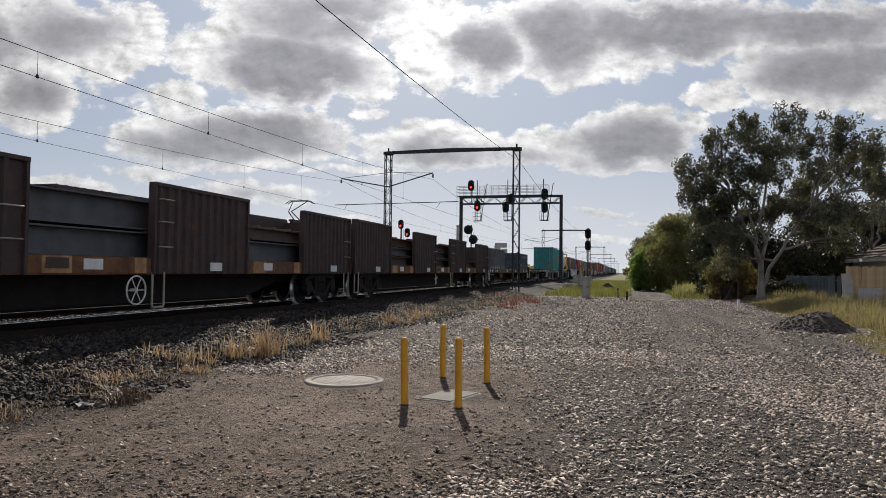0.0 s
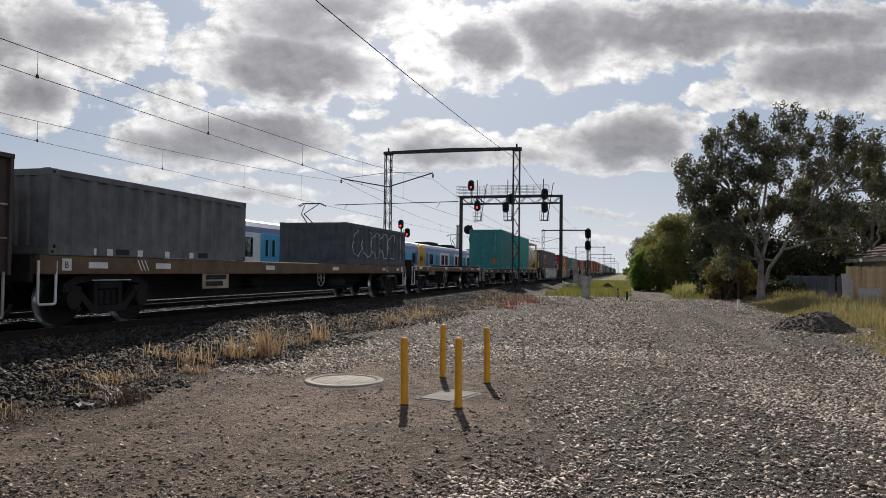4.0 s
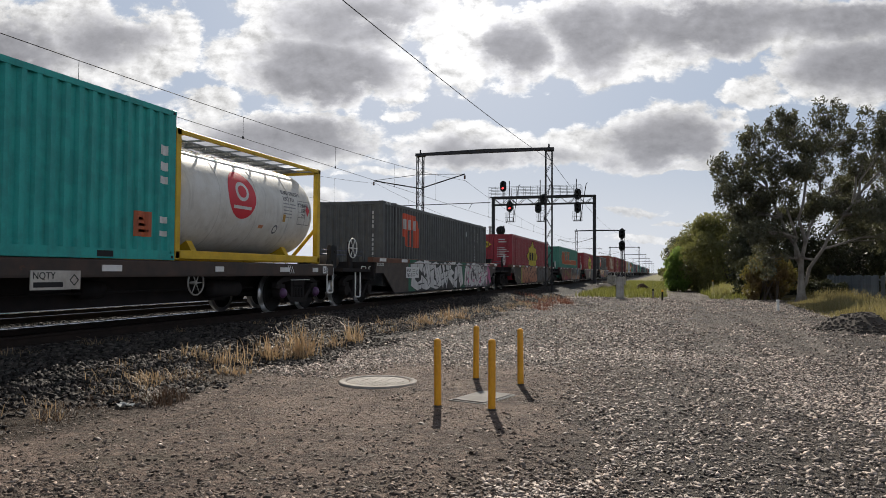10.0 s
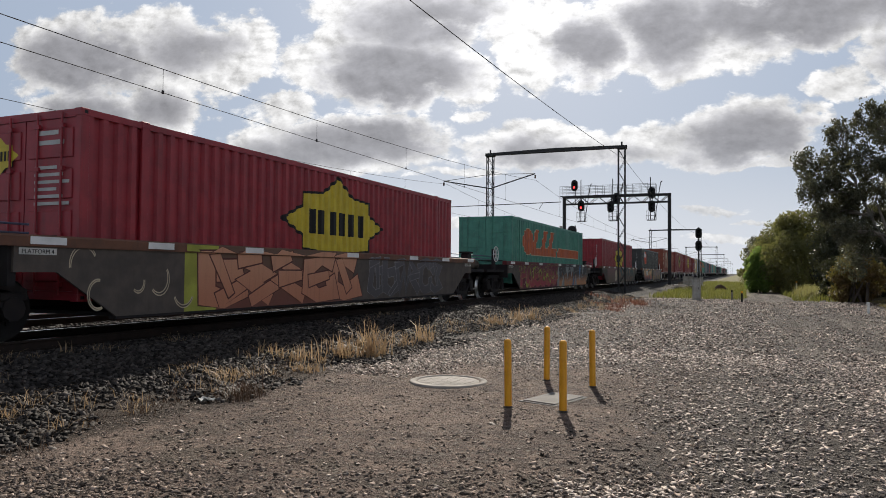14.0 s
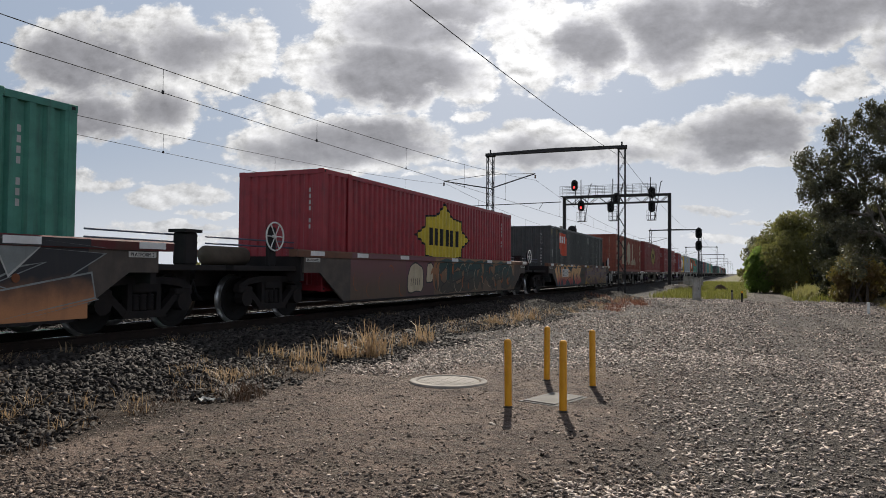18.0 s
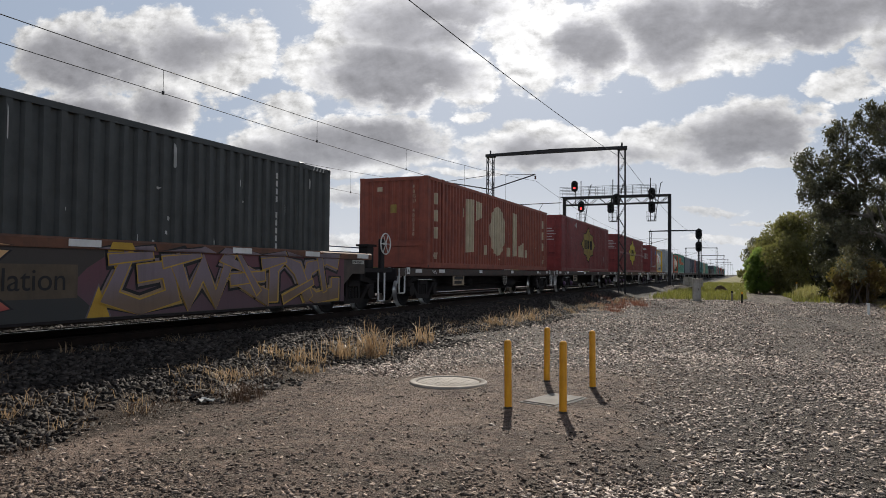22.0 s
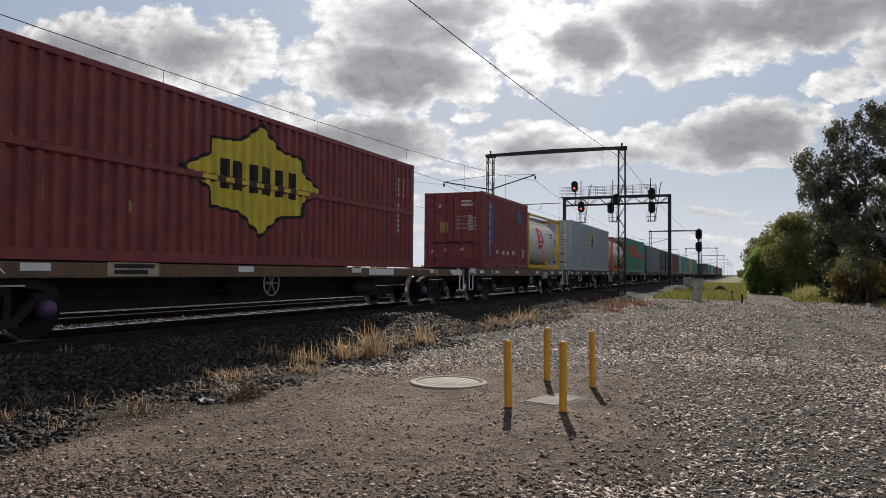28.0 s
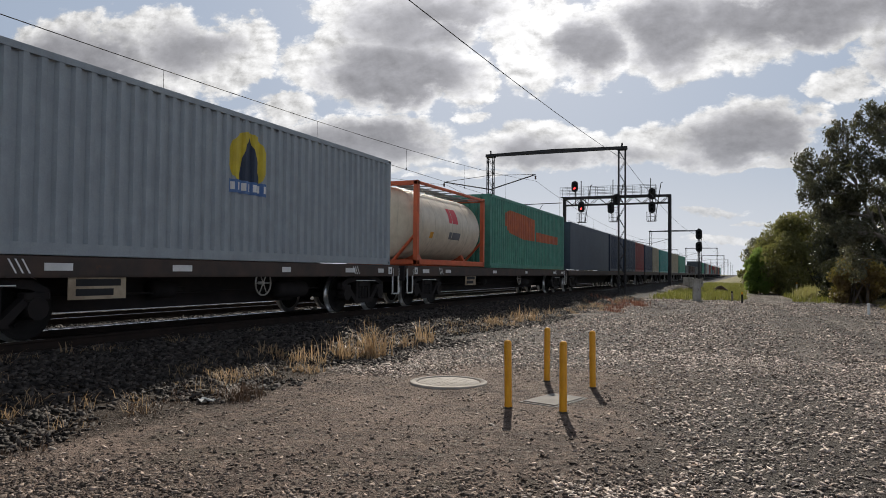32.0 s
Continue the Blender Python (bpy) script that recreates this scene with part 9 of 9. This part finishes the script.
def build_grass():
    r = np.random.default_rng(21)
    # dry tufts on the embankment's foot, in a few thick clumps and many single stalks
    thick = ((-6.35, 11.4, 0.55), (-6.3, 11.7, 0.48), (-6.45, 11.1, 0.36), (-6.4, 14.1, 0.50), (-6.5, 13.2, 0.32), (-6.6, 11.0, 0.38), (-7.2, 9.8, 0.20), (-6.7, 10.0, 0.30),
             (-6.3, 9.3, 0.16), (-6.75, 8.2, 0.16), (-6.5, 19.4, 0.42), (-6.5, 21.3, 0.45), (-6.4, 22.5, 0.42))
    x, y, h = tufts([(a + r.normal(0, 0.07), b + r.normal(0, 0.12), c * r.uniform(0.8, 1.35)) for a, b, c in thick for _ in range(2)], 30, 0.12, 3)
    blades("dry_grass", x, y, h, STRAW, "dry straw-coloured weed clumps at the embankment's foot", 5, 0.009, 0.95)
    spots = [(-6.7 + r.normal(0, 0.35), r.uniform(4.8, 13), r.uniform(0.10, 0.30)) for _ in range(38)]
    spots += [(-6.5 + r.normal(0, 0.3), 15 + r.uniform(0, 14), r.uniform(0.15, 0.32)) for _ in range(40)]
    spots += [(-6.2 + r.normal(0, 0.4), 29 + r.uniform(0, 16), r.uniform(0.2, 0.4)) for _ in range(30)]
    spots += [(-8.6 + r.normal(0, 0.15), r.uniform(5, 30), r.uniform(0.10, 0.22)) for _ in range(24)]
    x, y, h = tufts(spots, 18, 0.08, 13)
    blades("dry_stalks", x, y, h, STRAW, "thin dry stalks scattered over the ballast", 15, 0.004, 1.1)
    x, y, h = tufts([(-5.7 + r.normal(0, 0.8), 36 + r.normal(0, 3.0), r.uniform(0.12, 0.34)) for _ in range(20)], 40, 0.2, 4)
    blades("red_weed", x, y, h, REDWEED, "reddish dry weeds by the portal post", 6, 0.014, 0.5)
    # the verge on the right
    n = 60000
    y = r.uniform(12.5, 47, n)
    x = 4.3 + 0.06 * y + np.abs(r.normal(0, 2.6, n)) - 0.4 * r.random(n)
    near = np.hypot((x - 5.1) / 1.5, (y - 21.8) / 2.0) > 1
    keep = near & (x < 13.5) & (r.random(n) < 0.35 + 0.65 * blotch(x, y, 0.8, 8))
    x, y = x[keep], y[keep]
    blades("tall_grass", x, y, (0.08 + 0.55 * r.uniform(0, 1, len(x)) ** 2 * (0.4 + 0.9 * blotch(x, y, 1.5, 18))) * (0.25 + 0.75 * ramp(x - 0.06 * y, 4.2, 6.2)) + 0.03, GREENGRASS, "tall green and yellow grass on the verge", 7, 0.010, 0.35)
    n = 40000
    y = r.uniform(47, 130, n)
    x = r.uniform(-5.5, 6.5, n)
    keep = (np.abs(x - 1.6) > 1.2 + 0.4 * blotch(x, y, 0.5, 2)) & (r.random(n) < 0.9) & ~((np.abs(x + 2.4) < 0.6) & (y < 46))
    x, y = x[keep], y[keep]
    blades("lane_grass", x, y, r.uniform(0.12, 0.45, len(x)), LANEGRASS, "bright green and yellow grass along the far lane", 8, 0.022, 0.35)
    x, y, h = tufts([(4.1 + r.normal(0, 0.5), 52.5 + r.normal(0, 1.3), r.uniform(0.6, 1.0)) for _ in range(14)], 160, 0.28, 9)
    blades("pale_grass", x, y, h, PALEGRASS, "pale feathery grass clump by the lane", 10, 0.016, 0.3)
    x, y = r.uniform(-32, -24, 9000), r.uniform(6, 60, 9000)
    blades("far_grass", x, y, r.uniform(0.1, 0.4, 9000), GREENGRASS, "green grass beyond the tracks", 11, 0.03, 0.35)
    # low weeds on the dirt
    x, y = r.uniform(-6.2, -1, 9000), 3.3 + r.uniform(0, 1, 9000) ** 1.9 * 6
    keep = (blotch(x, y, 1.6, 12) > 0.5) & (x > -1.5 * y)
    blades("low_weeds", x[keep], y[keep], r.uniform(0.010, 0.035, keep.sum()), leaf_material("low_weed_leaves", (0.06, 0.05, 0.028), (0.15, 0.12, 0.065), 0.2, (0.14, 0.11, 0.05)), "low weeds flattened on the dirt", 13, 0.004, 0.9)


build_grass()

# ---------------- houses and fences on the right ----------------
WEATHERBOARD = mat("cream_house_wall", (0.50, 0.46, 0.37), (0.43, 0.39, 0.31), rough=0.75, streak=0.12)
TILE = mat("brown_roof_tile", (0.085, 0.062, 0.050), (0.06, 0.046, 0.038), rough=0.85, obj=0.3, spec=0.2)
FASCIA = mat("pale_fascia", (0.55, 0.54, 0.50), rough=0.5)
PALING = mat("weathered_paling", (0.52, 0.36, 0.19), (0.40, 0.27, 0.15), rough=0.85, streak=0.3, obj=0.25)
BLUEPALE = mat("blue_grey_paling", (0.13, 0.155, 0.175), (0.10, 0.115, 0.13), rough=0.85, streak=0.3, obj=0.2)


def house(x0, x1, y0, y1, eave, ridge, label, windows):
    root = thing("house", pose(x0, y0, 0.1), label, "house", "houses by the line")
    w, d, t = x1 - x0, y1 - y0, 0.2
    for n_, g in (("wall", Geo().box(0, w, 0, t, -0.2, eave)), ("wall", Geo().box(0, w, d - t, d, -0.2, eave)), ("wall", Geo().box(0, t, t, d - t, -0.2, eave)), ("wall", Geo().box(w - t, w, t, d - t, -0.2, eave))):
        part(n_, g, WEATHERBOARD, root)
    o, run_ = 0.55, min(w, d) / 2 + 0.55
    # a hipped roof, its courses of tiles drawn as steps
    for k, (a, b) in enumerate((((-o, -o), (w + o, -o)), ((w + o, -o), (w + o, d + o)), ((w + o, d + o), (-o, d + o)), ((-o, d + o), (-o, -o)))):
        g = Geo()
        A, B = Vector(a), Vector(b)
        along = (B - A).normalized()
        inn = Vector((-along.y, along.x))
        n_ = 11
        for i in range(n_):
            f0, f1 = i / n_, (i + 1) / n_
            z0, z1 = eave + (ridge - eave) * f0, eave + (ridge - eave) * f1
            p, q = A + (along + inn) * run_ * f0, B + (inn - along) * run_ * f0
            p2, q2 = A + (along + inn) * run_ * f1, B + (inn - along) * run_ * f1
            g.add([(p.x, p.y, z0 + 0.04), (q.x, q.y, z0 + 0.04), (q2.x, q2.y, z1), (p2.x, p2.y, z1), (p.x, p.y, z0), (q.x, q.y, z0)], [(0, 1, 2, 3), (4, 5, 1, 0)])
            m_ = int(((q - p).length) / 0.3)
            for j in range(m_):
                c = p + along * (0.15 + 0.3 * j)
                g.box(c.x - 0.03, c.x + 0.03, c.y - 0.03, c.y + 0.03, z0 + 0.03, z0 + 0.075)
        part("roof_slope", g, TILE, root, "brown tiled roof slope")
    for g in (Geo().box(-o - 0.03, w + o + 0.03, -o - 0.06, -o, eave - 0.2, eave + 0.03), Geo().box(-o - 0.06, -o, -o, d + o, eave - 0.2, eave + 0.03)):
        part("fascia", g, FASCIA, root, "pale fascia and gutter")
    part("soffit", Geo().box(-o, w + o, -o, d + o, eave - 0.06, eave - 0.02), FASCIA, root)
    for wx, wz, ww, wh in windows:
        f = part("window", Geo().box(wx, wx + ww, -0.03, 0.03, wz, wz + wh, 0, 0.01), FASCIA, root)
        part("pane", Geo().box(wx + 0.06, wx + ww - 0.06, -0.04, 0.0, wz + 0.06, wz + wh - 0.06), PANE, f)
        part("sill", Geo().box(wx - 0.05, wx + ww + 0.05, -0.09, 0.02, wz - 0.06, wz), FASCIA, f)


house(14.3, 26.0, 44.0, 51.5, 2.5, 4.7, "low cream house with brown tiled hip roof behind the fence", [(2.2, 1.0, 1.4, 1.1)])
house(10.2, 20.0, 60.0, 70.0, 2.45, 4.2, "cream house with brown tiled roof among the trees", [(1.0, 1.0, 1.2, 1.1)])


def fence(name, x0, y0, x1, y1, h, m, label, seed, w=0.12, gaps=0.0, lean=0.02):
    """A paling fence: posts, rails, and each paling on its own."""
    root = thing(name, pose(x0, y0, 0.1), label, "fence", "fences by the houses")
    r = random.Random(seed)
    d = Vector((x1 - x0, y1 - y0, 0))
    n, u = int(d.length / w), d.normalized()
    ang = math.degrees(math.atan2(u.y, u.x))
    root.matrix_basis = pose(x0, y0, float(lie(x0, y0)) - 0.03, 0, 0, ang)
    shapes = [Geo().prism([(0, -0.1), (w * 0.97, -0.1), (w * 0.97, h + k), (w * 0.5, h + k + 0.015), (0, h + k - 0.01)], -0.012, 0.012, "y").mesh("paling", [m]) for k in (0, 0.03, -0.03, 0.015)]
    for i in range(n):
        if r.random() < gaps:
            continue
        ob = part("paling", r.choice(shapes), None, root)
        ob.matrix_basis = pose(i * w, r.uniform(-0.006, 0.006), 0, 0, r.gauss(0, lean * 20), 0)
    for z in (0.35, h * 0.8):
        part("rail", Geo().box(0, d.length, 0.012, 0.06, z, z + 0.08), m, root)
    for i in range(int(d.length / 2.4) + 1):
        part("post", Geo().box(i * 2.4, i * 2.4 + 0.1, 0.06, 0.16, -0.2, h + 0.05), m, root)


fence("timber_fence", 11.5, 42.6, 20.5, 39.5, 1.88, PALING, "tall light-brown timber paling fence", 3)
fence("grey_fence", 9.6, 48.0, 11.8, 43.6, 1.35, BLUEPALE, "weathered blue-grey paling fence", 4, 0.14, 0.05, 0.05)
fence("low_fence", 8.2, 47.0, 10.0, 46.0, 0.9, mat("old_white_paling", (0.42, 0.41, 0.38), rough=0.85, obj=0.2), "low old picket fence below the gum tree", 5, 0.3, 0.2, 0.1)


def build_sheets():
    for x, y, w, h, t, lab in ((11.25, 42.3, 0.55, 1.5, 4, "pale grey board leaning on the fence"), (11.9, 41.9, 1.1, 0.75, -6, "pale pinkish sheet leaning on the fence")):
        g = Geo().prism([(w * i / 12, -0.012 + 0.012 * (i % 2)) for i in range(13)] + [(w * i / 12, 0.004 + 0.012 * (i % 2)) for i in range(12, -1, -1)], 0, h, "z")
        solid("leaning_board", g, [mat("pale_board", (0.42, 0.38, 0.35), (0.34, 0.30, 0.27), rough=0.85)], lab, "board", "boards on the fence", m=pose(x, y, float(lie(x, y)), -8, 0, t))


build_sheets()

# ---------------- heaps, posts, litter ----------------


def heap(name, cx, cy, w, d, h, label, m, seed, n=1500, category="mound"):
    """A spoil heap: an uneven mound with lumps lying on it."""
    root = thing(name, pose(cx, cy, float(lie(cx, cy)) - 0.03), label, category)
    N = 26
    r = np.random.default_rng(seed)
    g = Geo()
    ph = r.uniform(0, 6.28, 4)

    def top(x, y):
        q = math.hypot(x / (w / 2), y / (d / 2))
        return max(0.0, (1 - q * q)) ** 1.3 * h * (1 + 0.22 * math.sin(2.1 * x + ph[0]) + 0.18 * math.sin(3.3 * y + ph[1]) + 0.1 * math.sin(5 * x - 4 * y + ph[2]))
    vs = [(w * (i / N - 0.5), d * (j / N - 0.5), top(w * (i / N - 0.5), d * (j / N - 0.5))) for i in range(N + 1) for j in range(N + 1)]
    g.add(vs, [(i * (N + 1) + j, (i + 1) * (N + 1) + j, (i + 1) * (N + 1) + j + 1, i * (N + 1) + j + 1) for i in range(N) for j in range(N)], 0, True)
    part("soil", g, m, root)
    lumps = Geo()
    for k in range(n // 2):
        a, q = r.uniform(0, 6.283), math.sqrt(r.uniform(0, 1)) * 0.5
        x, y, s = w * q * math.cos(a), d * q * math.sin(a), r.uniform(0.015, 0.05)
        z = top(x, y) + s * 0.2
        vs = [(x + s * r.uniform(0.6, 1) * i, y + s * r.uniform(0.6, 1) * j, z + s * 0.6 * r.uniform(0.5, 1) * l) for i in (-1, 1) for j in (-1, 1) for l in (-1, 1)]
        lumps.add(vs, [(0, 1, 3, 2), (4, 6, 7, 5), (0, 4, 5, 1), (2, 3, 7, 6), (0, 2, 6, 4), (1, 5, 7, 3)])
    tagged(part("rubble", lumps, mat("spoil_rubble", (0.085, 0.072, 0.062), (0.05, 0.043, 0.037), rough=0.9, island=0.5), root, "broken stones lying on the heap"), kind="stuff")


SOIL = mat("dark_spoil", (0.075, 0.06, 0.05), (0.05, 0.042, 0.036), rough=0.95, scale=4)
heap("spoil_heap", 5.15, 22.3, 2.4, 3.0, 0.42, "dark heap of spoil and stones at the grass edge", SOIL, 3)
heap("spoil_heap", -5.6, 72.0, 4.0, 6.0, 0.55, "dark heap of ballast below the gantry", SOIL, 5, 900)
heap("spoil_heap", -1.6, 66.0, 1.8, 1.6, 0.55, "brown heap of earth in the grass", mat("brown_earth", (0.10, 0.06, 0.04), rough=0.95), 6, 300)


def marker(x, y, h, m, cap, label):
    root = thing("marker_post", pose(x, y, float(lie(x, y))), label, "marker post", "marker posts by the lane")
    part("stake", Geo().box(-0.05, 0.05, -0.05, 0.05, -0.2, h, 0, 0.012), m, root)
    part("cap", Geo().box(-0.052, 0.052, -0.052, 0.052, h, h + 0.12, 0, 0.01), cap, root)


marker(0.0, 42.2, 0.52, BLACK, YELLOW, "short black stake with an ochre top by the lane")
marker(-0.55, 45.5, 0.5, mat("grey_stake", (0.22, 0.2, 0.17), rough=0.9), BLACK, "short weathered timber stake")
marker(3.72, 58.3, 0.95, mat("cream_stake", (0.6, 0.55, 0.42), rough=0.7), YELLOW, "cream marker post before the bushes")
marker(4.7, 33.0, 0.35, WHITE, WHITE, "small white survey peg in the grass")


def litter(x, y, w, turn, label, m, seed):
    r = random.Random(seed)
    g = Geo()
    vs = [(w * (i / 4 - 0.5), w * 0.6 * (j / 3 - 0.5) + r.uniform(-0.02, 0.02), 0.012 + r.uniform(0, 0.05)) for i in range(5) for j in range(4)]
    g.add(vs, [(i * 4 + j, (i + 1) * 4 + j, (i + 1) * 4 + j + 1, i * 4 + j + 1) for i in range(4) for j in range(3)])
    ob = solid("litter", g, [m], label, "litter", "scraps on the ground", m=pose(x, y, float(lie(x, y)) + 0.01, 0, 0, turn))
    mod = ob.modifiers.new("thick", "SOLIDIFY")
    mod.thickness = 0.006


litter(-6.0, 6.85, 0.17, 20, "crumpled white scrap on the dirt", PRINT, 1)
litter(-2.75, 3.95, 0.17, -10, "crumpled white scrap among the gravel", PALE, 2)
litter(-1.9, 4.0, 0.10, 30, "small pale flat scrap of plastic", PRINT, 3)


def scrub():
    r = np.random.default_rng(31)
    x, y, h = tufts([(-5.85, 7.2, 0.30), (-5.75, 7.35, 0.24), (-5.8, 7.25, 0.27), (-5.9, 7.3, 0.2)] + [(-6.3 + r.normal(0, 0.3), r.uniform(3.6, 9.4), r.uniform(0.03, 0.11)) for _ in range(60)], 34, 0.14, 6)
    bx, by, bh = tufts([(-5.80 + r.normal(0, 0.1), 7.25 + r.normal(0, 0.16), r.uniform(0.06, 0.20)) for _ in range(6)], 55, 0.08, 16)
    x, y, h = np.concatenate([x, bx]), np.concatenate([y, by]), np.concatenate([h, bh])
    blades("dead_weed", x, y, h, leaf_material("dead_weed_leaves", (0.05, 0.03, 0.02), (0.13, 0.08, 0.05), 0.2, (0.14, 0.08, 0.045)), "dark dead weeds and twigs along the dirt's edge", 14, 0.005, 0.9)


scrub()


def timbers():
    root = thing("cable_trough", pose(-5.9, 76.0, 0.25, 0, 0, 8), "broken concrete cable trough lids by the gantry", "cable trough")
    for i in range(6):
        part("lid", Geo().box(-0.25 + 0.1 * (i % 2), 0.25 + 0.1 * (i % 2), i * 0.95, i * 0.95 + 0.9, 0.02 * (i % 3), 0.09 + 0.02 * (i % 3), 0, 0.015), CONCRETE, root)
    root = thing("timber_stack", pose(-5.6, 80.5, 0.4, 0, 0, 70), "stack of old sleepers beside the gantry's foot", "timber stack")
    for i in range(3):
        part("timber", Geo().box(0, 2.2, i * 0.28, i * 0.28 + 0.24, 0, 0.22, 0, 0.015), mat("old_timber", (0.19, 0.16, 0.13), rough=0.9), root)
        part("leg", Geo().box(0.2 + 0.8 * i, 0.35 + 0.8 * i, 0.1, 0.7, -0.35, 0), mat("old_timber", (0.19, 0.16, 0.13), rough=0.9), root)


timbers()

# ---------------- the distance ----------------


def far_things():
    pale = mat("hazy_concrete", (0.40, 0.37, 0.365), (0.34, 0.32, 0.32), rough=0.9)
    root = thing("grain_silo", pose(-158, 900, -1), "pale concrete silo tower far beyond the line", "silo")
    for i, (dx, w, h) in enumerate(((-4, 8, 36), (5, 8, 31), (12, 7, 22))):
        part("bin", Geo().lathe([(0, w / 2), (h, w / 2), (h + 0.5, w / 2 - 0.6), (h + 0.5, 0.001)], "z", 20, (dx, 0, 0)), pale, root)
    part("headhouse", Geo().box(-7, 8, -3, 3, 33, 39, 0, 0.2), pale, root)
    root = thing("chimney_stack", pose(-215, 900, -1), "tall thin pale chimney far beyond the line", "chimney")
    part("shaft", Geo().lathe([(0, 2.6), (62, 1.7), (62, 0.001)], "z", 16), pale, root)
    part("lip", Geo().lathe([(60.5, 1.75), (60.5, 2.1), (62.3, 2.1), (62.3, 1.5)], "z", 16), pale, root)
    root = thing("warehouse", pose(-140, 420, -0.5), "long low pale warehouse roof on the horizon", "warehouse")
    part("wall", Geo().box(-30, 22, 0, 40, 0, 6), pale, root)
    part("roof", Geo().prism([(-31, 6), (23, 6), (-4, 9)], -1, 41, "y"), pale, root)
    for i, (x, y) in enumerate(((-130, 250), (-210, 310), (-240, 380))):
        p = thing("power_pole", pose(x, y, -0.2), "thin timber power pole across the fields", "power pole", "far power poles")
        part("pole", Geo().rod((0, 0, 0), (0, 0, 8.5), 0.16, 8, 0.1), DARKBARK, p)
        part("crossarm", Geo().box(-1.1, 1.1, -0.06, 0.06, 7.7, 7.85), DARKBARK, p)
    r = random.Random(77)
    cs, rs = [], []
    for i in range(260):
        a = radians(r.uniform(-12, 78))
        d = r.uniform(320, 640)
        s = r.uniform(2.0, 4.5)
        cs.append((-d * math.sin(a) - 8, d * math.cos(a), s * 0.6))
        rs.append(s)
    v, f = leaf_cloud(np.array(cs), np.array(rs), 20000, 1.45, 5, 0.8)
    raw("far_trees", v, f, HEDGE, "low hazy line of trees on the horizon", "trees")
    cs = [(r.uniform(8, 260), r.uniform(130, 420), r.uniform(1.5, 3)) for _ in range(110)]
    v, f = leaf_cloud(np.array(cs), np.array([c_[2] * 1.3 for c_ in cs]), 16000, 0.8, 6, 0.9)
    raw("far_trees", v, f, HEDGE, "distant garden trees beyond the houses", "trees")


far_things()


# ---------------- what moves ----------------


def run(t):
    """Metres that the freight train has gone by t seconds; it slows a little."""
    return 9.55809 * t - 0.0335355 * t ** 2 + 8.73642e-4 * t ** 3 - 1.058852e-5 * t ** 4


def when(d):
    """The time at which the train has gone d metres."""
    t = d / 9.0
    for _ in range(8):
        t -= (run(t) - d) / 9.1
    return t


def motions():
    ticks = [2.0 * i for i in range(17)]
    for ob, s, x, z in TRAIN:
        walk(ob, [(t, pose(x, s - run(t), z)) for t in ticks])
    for ob, y, x, z in COMMUTER:
        walk(ob, [(t, pose(x, y + 18.45 * t, z)) for t in ticks])
    # wheels roll while they pass near by
    for ob, s, y in WHEELSETS:
        a, b = max(0.0, when(s - 34)), min(32.0, when(s - 2))
        if b <= a + 0.2:
            continue
        n = int((b - a) * 15)
        times = [a + (b - a) * i / n for i in range(n + 1)]
        turn = [(run(t) - run(a)) / 0.46 for t in times]
        rows = [(t, pose(0, y, 0.46, math.degrees(k))) for t, k in zip(times, turn)]
        if a > 0.05:
            rows.insert(0, (0.0, rows[0][1]))
        if b < 31.95:
            rows.append((32.0, rows[-1][1]))
        walk(ob, rows)


motions()
